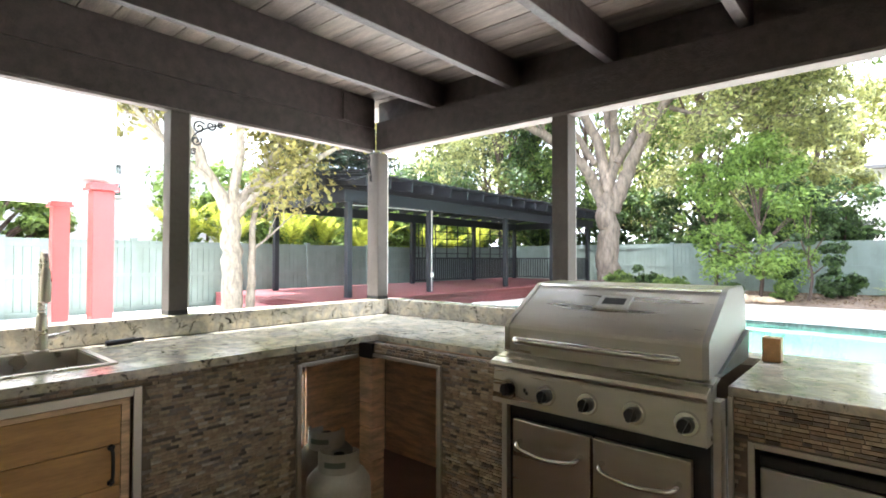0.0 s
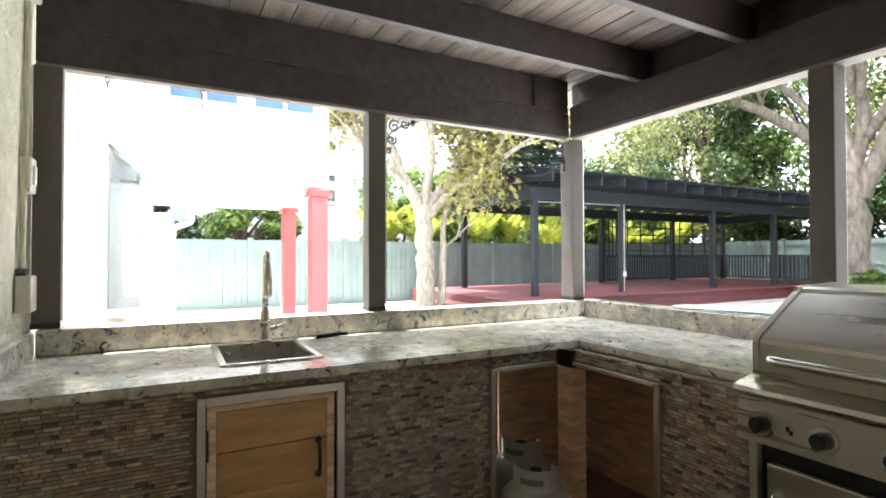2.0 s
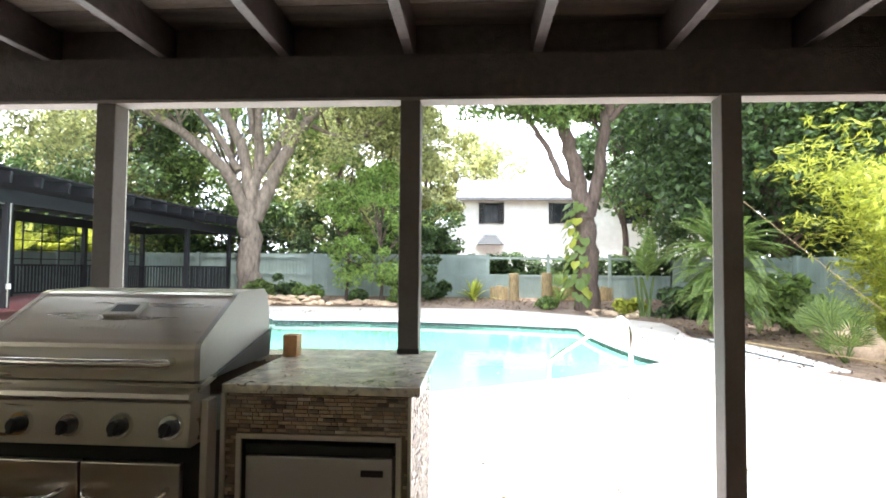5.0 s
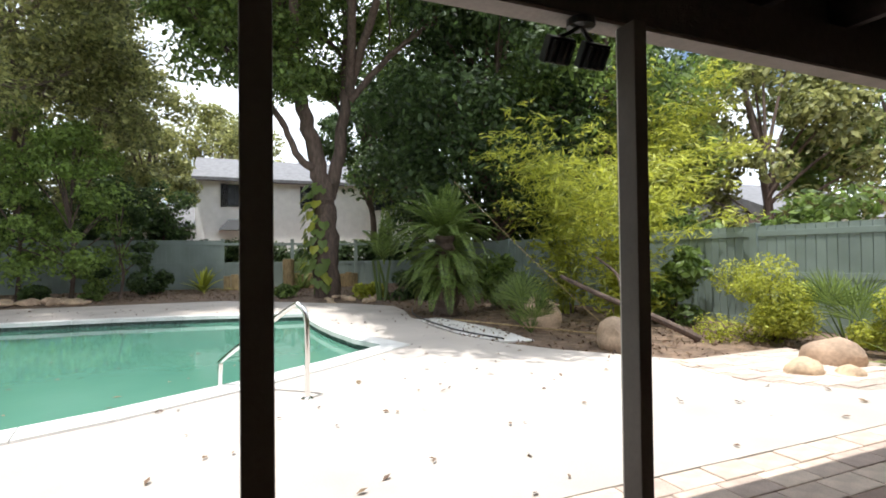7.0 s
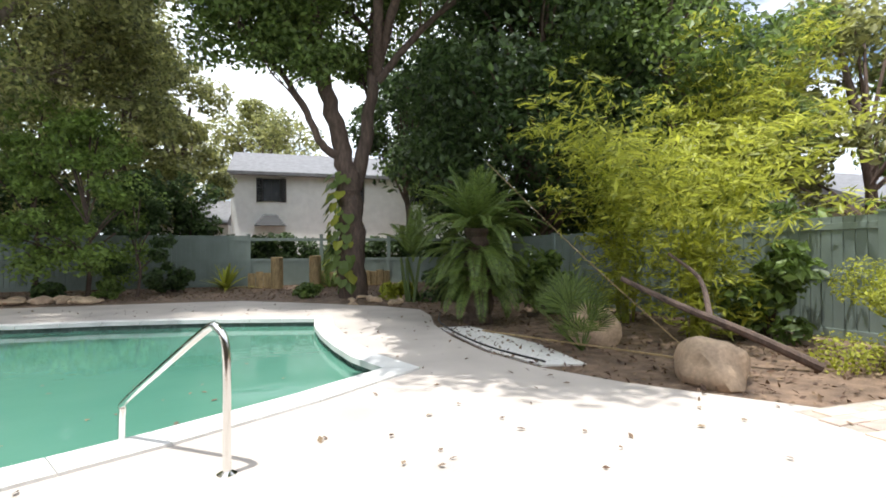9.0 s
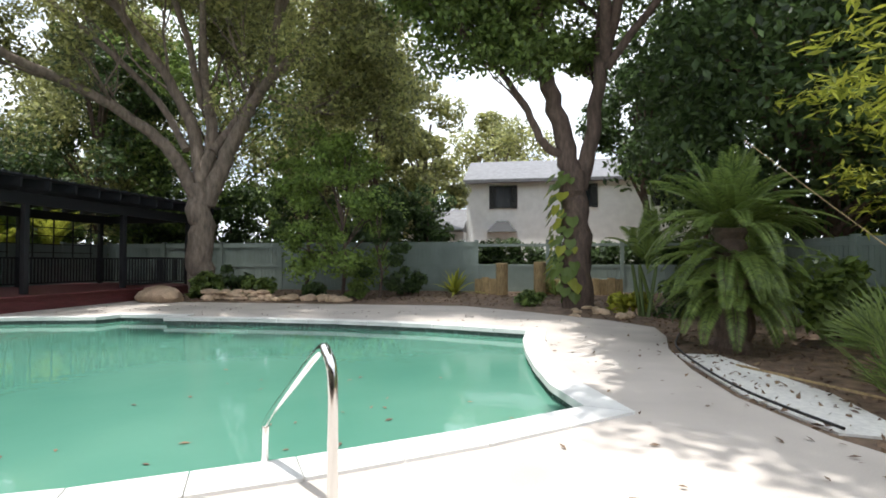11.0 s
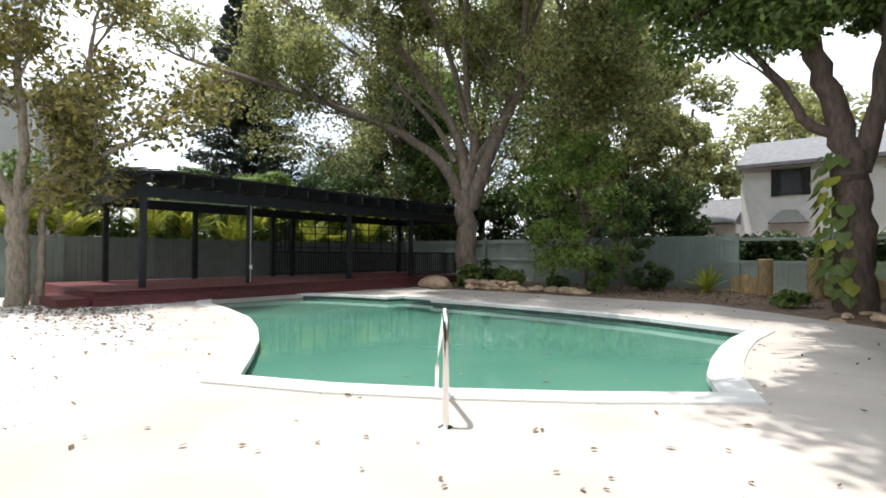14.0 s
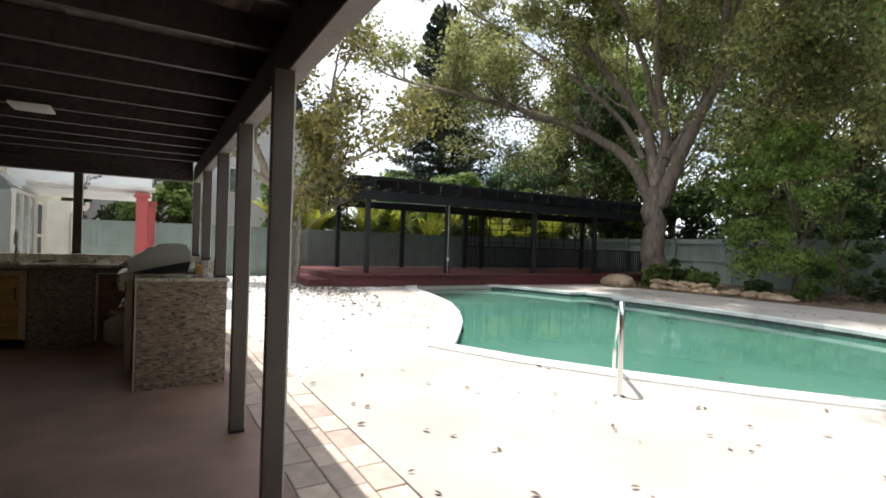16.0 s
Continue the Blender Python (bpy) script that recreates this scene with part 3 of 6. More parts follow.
def build_bases():
    base = thing("counter_base", "counter base clad in brown mosaic strips under the sink", "counter", (0, 0, 0))
    for row in ((FX - 0.03, FX - 0.006, WALL_Y + 0.002, 1.50, 0, 0.908), (FX - 0.03, FX - 0.006, 1.95, 2.595, 0, 0.908), (FX - 0.03, FX - 0.006, 1.50, 1.95, 0.845, 0.908),
                (FX - 0.03, FX - 0.006, 2.595, 2.985, 0.84, 0.908), (-1.80, -1.74, 0.95, 2.90, 0, 0.905), (-1.80, -1.74, 3.055, 3.78, 0, 0.905), (-1.80, -1.74, 2.90, 3.055, 0.68, 0.905)):
        part("backing_board", boxes(row), "tile_body", base)
    for k in range(5):
        z = 0.04 + 0.15 * k
        part("lattice_bar", boxes((-1.79, -1.75, 2.90, 3.055, z - 0.012, z + 0.012)), "pine", base, "pale lattice bar")
    part("lattice_bar", boxes((-1.785, -1.755, 2.965, 2.985, 0.0, 0.68)), "pine", base, "pale lattice bar")
    base2 = thing("counter_base", "counter base clad in brown mosaic strips beside the grill", "counter", (0, 0, 0))
    for row in ((-0.55, -0.222, FY + 0.006, FY + 0.03, 0, 0.908), (FX - 0.03, -0.55, FY + 0.006, FY + 0.03, 0.84, 0.908), (-1.74, 0.5, 3.72, 3.78, 0, 0.905)):
        part("backing_board", boxes(row), "tile_body", base2)
    base3 = thing("counter_base", "tiled counter end with a built-in small fridge", "counter", (0, 0, 0))
    for row in ((0.55, 0.60, FY + 0.076, 3.72, 0, 0.908), (1.125, 1.15, FY + 0.076, 3.72, 0, 0.908), (0.60, 1.125, FY + 0.076, FY + 0.1, 0.785, 0.908), (0.60, 1.125, 3.6, 3.72, 0, 0.908)):
        part("backing_board", boxes(row), "tile_body", base3)
    return base, base2, base3


BASE_SINK, BASE_GRILL, BASE_FRIDGE = build_bases()


def trim_frame(name, label, rows):
    tagged(finish(name, boxes(*rows, bevel=0.002), "alu"), label, "trim", "", "structure")


def build_sink_door():
    x = FX
    trim_frame("door_trim", "grey metal frame round the sink cupboard", ((x - 0.004, x + 0.008, 1.475, 1.50, 0.1, 0.868), (x - 0.004, x + 0.008, 1.925, 1.952, 0.1, 0.868), (x - 0.004, x + 0.008, 1.50, 1.925, 0.838, 0.868)))
    d = thing("sink_cupboard", "honey pine plank door of the sink cupboard, shut", "cabinet", (0, 0, 0))
    part("door_edge", boxes((x - 0.03, x - 0.008, 1.505, 1.531, 0.12, 0.832), (x - 0.03, x - 0.008, 1.892, 1.918, 0.12, 0.832), (x - 0.03, x - 0.008, 1.531, 1.892, 0.815, 0.832)), "plywood", d, "reddish edge strips")
    z = 0.12
    while z < 0.80:
        part("plank", boxes((x - 0.03, x - 0.01, 1.532, 1.891, z, min(z + 0.138, 0.813)), bevel=0.003), "pine", d)
        z += 0.14
    h = part("handle", pipe([(x - 0.006, 1.86, 0.672), (x + 0.016, 1.86, 0.66), (x + 0.022, 1.86, 0.615), (x + 0.016, 1.86, 0.57), (x - 0.006, 1.86, 0.558)], 0.006, 8), "cast", d, "black iron pull with pointed ends", True)
    for z in (0.674, 0.556):
        part("finial", lathe([(0.002, -0.012), (0.011, -0.004), (0.011, 0.004), (0.002, 0.012)], 10, (x, 1.86, z)), "cast", h)
    part("hinge", boxes((x - 0.008, x - 0.002, 1.497, 1.510, 0.66, 0.76)), "cast", d, "dark hinge")


build_sink_door()


def build_cubby():
    """The open corner cupboard that holds the gas bottles."""
    x, y = FX, FY
    trim_frame("cubby_trim", "grey metal frame round the open corner cupboard", ((x - 0.004, x + 0.008, 2.583, 2.605, 0.05, 0.842), (x - 0.004, x + 0.008, 2.605, 2.93, 0.828, 0.846),
                                                    (-0.567, -0.545, y - 0.008, y + 0.004, 0.05, 0.855), (-0.99, -0.567, y - 0.008, y + 0.004, 0.84, 0.856)))
    c = thing("corner_post", "stack of raw timber blocks at the cupboard corner", "post", (0, 0, 0))
    z = 0.0
    for h in (0.19, 0.14, 0.16, 0.12, 0.22):
        part("timber_block", boxes((-1.075, -0.985, 2.935, 3.02, z + 0.002, z + h - 0.002), bevel=0.004), "plywood", c)
        z += h
    part("corner_block", boxes((-1.08, -0.985, 2.935, 3.02, z, 0.905)), "black_plastic", c)
    p = thing("cupboard_lining", "raw plywood lining of the corner cupboard", "panel", (0, 0, 0))
    part("back_panel", boxes((-1.735, -1.72, 3.06, 3.695, 0.0, 0.905)), "plywood", p)
    part("back_panel", boxes((-1.735, -1.72, 2.216, 2.89, 0.0, 0.905)), "plywood", p)
    part("back_panel", boxes((-1.718, -0.3, 3.70, 3.715, 0.0, 0.905)), "plywood", p)
    part("divider", boxes((-1.716, -1.12, 2.2, 2.215, 0.0, 0.905)), "plywood", p)
    part("divider", boxes((-0.315, -0.3, 2.985, 3.69, 0.0, 0.905)), "plywood", p)


build_cubby()


def gas_bottle(x, y, turn, label):
    ob = thing("gas_bottle", label, "gas bottle", (x, y, 0.0), "gas bottles in the corner cupboard")
    part("tank_body", lathe([(0.10, 0.028), (0.135, 0.04), (0.152, 0.075), (0.156, 0.12), (0.156, 0.26), (0.15, 0.30), (0.12, 0.338), (0.07, 0.358), (0.03, 0.364)], 32), "tank", ob, "", True)
    part("foot_ring", lathe([(0.105, 0.0), (0.11, 0.0), (0.112, 0.045), (0.10, 0.045)], 28), "tank", ob, "", True)
    bm = bmesh.new()
    n = 26
    prev = None
    for i in range(n + 1):
        a = radians(35 + 290 * i / n)
        hi = 0.455 if 4 < i < n - 4 else 0.43
        q = [bm.verts.new((r * math.cos(a), r * math.sin(a), z)) for r, z in ((0.098, 0.335), (0.098, hi), (0.093, hi), (0.093, 0.335))]
        if prev:
            for k in range(4):
                bm.faces.new((prev[k], prev[(k + 1) % 4], q[(k + 1) % 4], q[k]))
        else:
            bm.faces.new(q)
        prev = q
    bm.faces.new(prev[::-1])
    part("collar", bm, "tank", ob, "white guard collar")
    part("valve", lathe([(0.018, 0.36), (0.018, 0.40), (0.026, 0.402), (0.026, 0.425), (0.01, 0.43)], 14), "cast", ob, "brass-grey valve with hand wheel", True)
    part("label_patch", prism([(0.0985 * math.cos(radians(150 + 6 * i)), 0.0985 * math.sin(radians(150 + 6 * i))) for i in range(11)] + [(0.0995 * math.cos(radians(210 - 6 * i)), 0.0995 * math.sin(radians(210 - 6 * i))) for i in range(11)], "z", 0.385, 0.415), "fence", ob, "grey-green oval label on the collar")
    ob.rotation_euler = (0, 0, radians(turn))
    ob.scale = (1, 1, 0.88)
    return ob


gas_bottle(-1.10, 2.83, 130, "off-white propane cylinder standing in the open corner cupboard")
gas_bottle(-1.40, 2.975, 120, "second grey-white propane cylinder at the back of the cupboard")


def build_sink():
    s = thing("sink", "square stainless steel drop-in sink set in the granite", "sink", (0, 0, 0))
    x0, x1, y0, y1 = -1.66, -1.18, 1.55, 1.905
    part("rim", boxes((x0, x1, y0, y0 + 0.022, TOP, TOP + 0.006), (x0, x1, y1 - 0.022, y1, TOP, TOP + 0.006), (x0, x0 + 0.055, y0 + 0.022, y1 - 0.022, TOP, TOP + 0.006), (x1 - 0.022, x1, y0 + 0.022, y1 - 0.022, TOP, TOP + 0.006)), "steel", s)
    a0, a1, b0, b1, zb = x0 + 0.055, x1 - 0.022, y0 + 0.022, y1 - 0.022, TOP - 0.17
    bm = boxes((a0, a0 + 0.003, b0, b1, zb, TOP), (a1 - 0.003, a1, b0, b1, zb, TOP), (a0 + 0.003, a1 - 0.003, b0, b0 + 0.003, zb, TOP), (a0 + 0.003, a1 - 0.003, b1 - 0.003, b1, zb, TOP), (a0, a1, b0, b1, zb - 0.003, zb))
    part("bowl", bm, "steel", s)
    part("drain", lathe([(0.04, 0.0), (0.04, 0.003), (0.03, 0.002)], 20, ((a0 + a1) / 2, (b0 + b1) / 2, zb)), "cast", s)
    f = thing("faucet", "brushed steel spring-neck kitchen faucet with side lever", "faucet", (-1.625, 1.765, TOP + 0.006))
    part("faucet_body", lathe([(0.028, 0), (0.028, 0.008), (0.021, 0.012), (0.021, 0.13), (0.017, 0.14), (0.013, 0.15)], 20), "steel", f, "", True)
    part("neck", pipe([(0, 0, 0.14), (0, 0, 0.28), (0.004, 0, 0.36), (0.03, 0, 0.395), (0.058, 0, 0.37), (0.062, 0, 0.33)], 0.011, 12), "steel", f, "", True)
    bm = bmesh.new()
    for k in range(18):
        z = 0.16 + k * 0.011
        r = bmesh.ops.create_cone(bm, cap_ends=True, segments=14, radius1=0.0155, radius2=0.0155, depth=0.006)
        bmesh.ops.translate(bm, vec=(0.001, 0, z), verts=r["verts"])
    part("spring", bm, "chrome", f, "ringed spring round the neck")
    part("spray_head", lathe([(0.014, 0.20), (0.019, 0.205), (0.02, 0.27), (0.014, 0.33), (0.011, 0.335)], 16, (0.062, 0, 0)), "steel", f, "steel spray head", True)
    part("holder_arm", pipe([(0, 0, 0.25), (0.03, 0, 0.255), (0.062, 0, 0.25)], 0.006, 8), "steel", f, "", True)
    part("lever", pipe([(0.0, 0.018, 0.055), (0.0, 0.05, 0.06), (0.01, 0.09, 0.075)], [0.012] * 7 + [0.006] * 6, 10), "steel", f, "side lever", True)
    tagged(finish("spray_hose_handle", pipe([(-1.60, 1.98, 0.955), (-1.605, 2.08, 0.958), (-1.612, 2.13, 0.957)], [0.012] * 7 + [0.009] * 6, 10), "black_plastic", None, "", True), "black lighter lying on the worktop by the sink", "lighter")


build_sink()


def build_grill():
    x0, x1 = -0.207, 0.514
    g = thing("gas_grill", "built-in stainless steel five-burner gas grill, hood shut", "grill", (0, 0, 0))
    part("body", boxes((x0, x1, 2.96, 3.52, 0.04, 0.775)), "black_plastic", g, "black inner cabinet")
    for a, b in ((x0 - 0.012, x0 + 0.012), (x1 + 0.012, x1 + 0.034)):
        part("side_trim", boxes((a, b, 2.935, 2.99, 0.03, 0.775 if a < 0 else 0.905), bevel=0.002), "alu", g, "pale side strip")
    # control panel leans back a little, below a rounded steel lip
    panel = part("control_panel", prism([(2.885, 0.78), (2.872, 0.785), (2.885, 0.905), (2.90, 0.925), (2.99, 0.94), (2.99, 0.78)], "x", x0 - 0.01, x1 + 0.01), "steel", g)
    part("shelf_lip", prism([(2.868, 0.915), (2.862, 0.925), (2.868, 0.938), (2.885, 0.944), (3.02, 0.968), (3.02, 0.955), (2.90, 0.925)], "x", x0 - 0.014, x1 + 0.014), "steel", g, "rounded steel lip")
    bm = bmesh.new()
    for k in range(40):
        x = x0 + 0.07 + k * 0.0155
        box(bm, x, x + 0.009, 2.985, 2.991, 0.9645, 0.9665)
    part("vent_slots", bm, "black_plastic", g)
    n = Vector((0, -1, 0.1)).normalized()
    for i in range(5):
        x = x0 + 0.062 + i * 0.154
        y, z = 2.876, 0.842
        bm = bmesh.new()
        r = bmesh.ops.create_cone(bm, cap_ends=True, segments=28, radius1=0.037, radius2=0.033, depth=0.012)
        bmesh.ops.transform(bm, matrix=Matrix.Translation((x, y - 0.004, z)) @ n.to_track_quat("Z", "Y").to_matrix().to_4x4(), verts=bm.verts)
        k = part("knob", bm, "chrome", panel, "black knob with a chrome bezel", True)
        bm = bmesh.new()
        bmesh.ops.create_cone(bm, cap_ends=True, segments=24, radius1=0.024, radius2=0.020, depth=0.026)
        v = box(bm, -0.006, 0.006, -0.021, 0.021, 0.008, 0.02)
        bmesh.ops.transform(bm, matrix=Matrix.Translation((x, y - 0.02, z - 0.001)) @ n.to_track_quat("Z", "Y").to_matrix().to_4x4() @ Matrix.Rotation(radians((8, -12, -20, -16, -24)[i]), 4, "Z"), verts=bm.verts)
        part("knob_grip", bm, "black_plastic", panel, "", False)
    bm = boxes((x0 + 0.126, x0 + 0.134, 2.872, 2.876, 0.838, 0.852), (x0 + 0.134, x0 + 0.142, 2.872, 2.876, 0.83, 0.842))
    part("igniter_mark", bm, "black_plastic", panel)
    # hood: a steel front rolled over the firebox; right end cap coloured paler for its reflection
    prof = [(2.945, 0.958), (2.945, 1.055), (2.950, 1.068), (2.962, 1.078), (3.165, 1.198), (3.18, 1.21), (3.20, 1.217), (3.40, 1.222), (3.435, 1.20), (3.46, 1.12), (3.46, 0.985)]
    hood = part("hood", prism(prof, "x", x0 + 0.018, x1 - 0.018), "steel", g, "brushed steel hood")
    cap = [(a - 0.003 if a < 3.2 else a + 0.003, b + 0.003) for a, b in prof]
    part("hood_end", prism(cap, "x", x0 - 0.002, x0 + 0.017), "steel", hood, "steel end cap")
    part("hood_end", prism(cap, "x", x1 - 0.017, x1 + 0.002), "fridge", hood, "steel end cap, coloured pale for its reflection")
    part("firebox_side", prism([(2.99, 0.958), (3.44, 0.958), (3.46, 1.06), (3.32, 1.03)], "x", x1 + 0.003, x1 + 0.014), "black_plastic", g, "black firebox flank")
    h = part("hood_handle", pipe([(x0 + 0.09, 2.95, 1.018), (x0 + 0.09, 2.905, 1.018), (x0 + 0.10, 2.892, 1.018), (0.153, 2.885, 1.018), (x1 - 0.10, 2.892, 1.018), (x1 - 0.09, 2.905, 1.018), (x1 - 0.09, 2.95, 1.018)], 0.0145, 14, 5), "chrome", hood, "long tubular steel handle", True)
    # gauge plate on the slope of the hood; off-white stands in for chrome reflection
    d = Vector((0, 3.165 - 2.962, 1.198 - 1.078)).normalized()
    nn = Vector((0, -d.z, d.y))
    c = Vector((0.165, 3.10, 1.1596))
    mtx = Matrix.Translation(c + nn * 0.004) @ Matrix(((1, 0, 0), (0, d.y, nn.y), (0, d.z, nn.z))).to_4x4()
    for nm, w, hh, th, mt, lb in (("gauge_plate", 0.060, 0.038, 0.010, "tank", "gauge surround, off-white for its polished sheen"), ("gauge_face", 0.042, 0.021, 0.013, "black_plastic", "dark temperature gauge")):
        bm = bmesh.new()
        box(bm, -w, w, -hh, hh, -th / 2, th / 2, 0.003)
        bmesh.ops.transform(bm, matrix=mtx, verts=bm.verts)
        part(nm, bm, mt, hood, lb)
    bm = bmesh.new()
    for k in range(8):
        box(bm, -0.075 + k * 0.0195, -0.063 + k * 0.0195, -0.008, 0.008, -0.001, 0.001)
    c2 = Vector((0.145, 3.02, 1.1123))
    bmesh.ops.transform(bm, matrix=Matrix.Translation(c2 + nn * 0.001) @ Matrix(((1, 0, 0), (0, d.y, nn.y), (0, d.z, nn.z))).to_4x4(), verts=bm.verts)
    part("maker_mark", bm, "alu", hood, "faint embossed plain bars")
    # doors
    xm = (x0 + x1) / 2
    for a, b, side in ((x0 + 0.045, xm - 0.004, 0), (xm + 0.004, x1 - 0.045, 1)):
        dr = part("door", boxes((a, b, 2.925, 2.95, 0.10, 0.715), bevel=0.004), "steel", g, "brushed steel cabinet door")
        part("door_handle", pipe([(a + 0.035, 2.93, 0.64), (a + 0.037, 2.895, 0.635), (a + 0.06, 2.885, 0.622), ((a + b) / 2, 2.88, 0.612), (b - 0.06, 2.885, 0.622), (b - 0.037, 2.895, 0.635), (b - 0.035, 2.93, 0.64)], 0.009, 12, 5), "chrome", dr, "bowed steel handle", True)
    tagged(finish("side_block", boxes((0.56, 0.62, 3.50, 3.56, TOP + 0.001, 1.03), bevel=0.003), "pine"), "small tan wooden block behind the grill", "block")


build_grill()


def build_fridge():
    y = FY + 0.068
    trim_frame("fridge_trim", "brown metal frame round the fridge niche", ((0.60, 0.617, y - 0.006, y + 0.006, 0.02, 0.785), (1.11, 1.127, y - 0.006, y + 0.006, 0.02, 0.785), (0.617, 1.11, y - 0.006, y + 0.006, 0.768, 0.785)))
    f = thing("mini_fridge", "small silver-grey refrigerator built into the tiled counter", "fridge", (0, 0, 0))
    part("cabinet", boxes((0.63, 1.10, y + 0.05, 3.58, 0.01, 0.755)), "black_plastic", f)
    part("door", boxes((0.63, 1.10, y, y + 0.046, 0.05, 0.715), bevel=0.006), "fridge", f, "silver-grey door")
    part("top_strip", boxes((0.63, 1.10, y - 0.002, y + 0.046, 0.718, 0.752), bevel=0.005), "black_plastic", f, "black recessed grip strip")
    part("badge", boxes((1.0, 1.07, y - 0.003, y + 0.001, 0.66, 0.68)), "black_plastic", f, "small plain dark badge")
    trim_frame("corner_strip", "pale metal edge strip on the tiled counter end", ((1.146, 1.158, FY + 0.064, FY + 0.078, 0, 0.908), (0.548, 0.562, FY + 0.062, FY + 0.074, 0, 0.908)))


build_fridge()


def ceiling_lamp(x, y):
    ob = thing("ceiling_lamp", "flat square white ceiling lamp, switched off", "ceiling lamp", (x, y, 2.262))
    part("frame", boxes((-0.13, 0.13, -0.13, 0.13, -0.022, -0.002), bevel=0.006), "white_trim", ob)
    part("diffuser", boxes((-0.11, 0.11, -0.11, 0.11, -0.028, -0.023), bevel=0.002), "tank", ob)


ceiling_lamp(1.06, 2.3)


def flood_lamp(x, y, z):
    ob = thing("flood_lamp", "black twin-headed flood lamp under the roof edge", "lamp", (x, y, z))
    part("mount", lathe([(0.05, -0.025), (0.05, 0.0), (0.0, 0.0)], 18), "black_plastic", ob)
    for dx in (-0.075, 0.075):
        part("arm", pipe([(0, 0, -0.02), (dx * 0.5, 0.015, -0.045), (dx, 0.03, -0.06)], 0.008, 8), "black_plastic", ob)
        bm = boxes((-0.055, 0.055, -0.028, 0.012, -0.045, 0.045), bevel=0.006)
        for k in range(4):
            box(bm, -0.042 + 0.024 * k, -0.032 + 0.024 * k, -0.048, -0.029, -0.036, 0.036)
        bm.transform(pose(dx, 0.04, -0.10, 35))
        head = part("head", bm, "black_plastic", ob, "finned black lamp head")
        bm = boxes((-0.046, 0.046, 0.0125, 0.016, -0.037, 0.037))
        bm.transform(pose(dx, 0.04, -0.10, 35))
        part("lens", bm, "pane", head, "flat glass lens")


flood_lamp(3.50, 3.64, 2.053)


def wall_boxes():
    y = WALL_Y
    c = thing("conduit", "painted electric conduit down the stucco wall", "conduit", (0, 0, 0))
    part("pipe", pipe([(-1.60, y + 0.014, 1.27), (-1.62, y + 0.014, 1.6), (-1.66, y + 0.014, 2.1), (-1.66, y + 0.014, 2.30), (-1.64, y + 0.05, 2.36)], 0.011, 10), "stucco", c, "", True)
    part("elbow", boxes((-1.69, -1.62, y, y + 0.05, 2.26, 2.32), bevel=0.01), "white_trim", c)
    b = thing("outlet_box", "grey weatherproof outlet box on the stucco wall", "outlet", (0, 0, 0))
    part("box_body", boxes((-1.64, -1.56, y, y + 0.05, 1.12, 1.25), bevel=0.006), "alu", b)
    part("cover_hinge", boxes((-1.625, -1.575, y + 0.0, y + 0.03, 1.251, 1.275), bevel=0.004), "cast", b)
    s = thing("switch_box", "cream switch plate box on the stucco wall", "switch", (0, 0, 0))
    part("plate", boxes((-1.70, -1.615, y, y + 0.035, 1.55, 1.68), bevel=0.006), "white_trim", s)
    part("rocker", boxes((-1.675, -1.64, y + 0.035, y + 0.042, 1.58, 1.65), bevel=0.002), "white_trim", s)


wall_boxes()


def scroll_bracket(x, y, z, sx, sy):
    """A small wrought scroll in the corner of post and header."""
    ob = thing("scroll_bracket", "small black wrought-iron leaf scroll under the header", "bracket", (x, y, z), "scroll brackets")
    for cu, cv, r, s in ((0.06, -0.05, 0.035, 1), (0.12, -0.03, 0.026, -1), (0.045, -0.12, 0.028, -1), (0.17, -0.02, 0.016, 1), (0.03, -0.18, 0.018, 1)):
        pts = []
        for i in range(22):
            a = s * i * 0.42 + 0.7
            q = r * (1 - i / 26)
            u, v = cu + q * math.cos(a), cv + q * math.sin(a)
            pts.append((u * sx, u * sy, v))
        bm = bmesh.new()
        tube(bm, pts, 0.0045, 6)
        part("scroll", bm, "cast", ob)
    part("stem", pipe([(0.004 * sx, 0.004 * sy, -0.2), (0.03 * sx, 0.03 * sy, -0.1), (0.1 * sx, 0.1 * sy, -0.045), (0.2 * sx, 0.2 * sy, -0.008)], 0.004, 6), "cast", ob)


scroll_bracket(LEFT_X - 0.03, 2.375, 2.05, 0, 1)
scroll_bracket(LEFT_X - 0.03, 3.61, 2.05, 0, -0.5)


def hook_chain(y, n):
    ob = thing("hook_chain", "short rusty chain hook hanging from the header", "hook", (LEFT_X - 0.02, y, 2.052), "chain hooks")
    for i in range(n):
        bm = bmesh.new()
        pts = [(0.007 * math.cos(a) if i % 2 else 0, 0 if i % 2 else 0.007 * math.cos(a), -0.014 - 0.02 * i + 0.013 * math.sin(a)) for a in (k * 0.7 for k in range(10))]
        tube(bm, pts, 0.0022, 5)
        part("link", bm, "cast", ob)


hook_chain(1.17, 2)
hook_chain(1.52, 4)


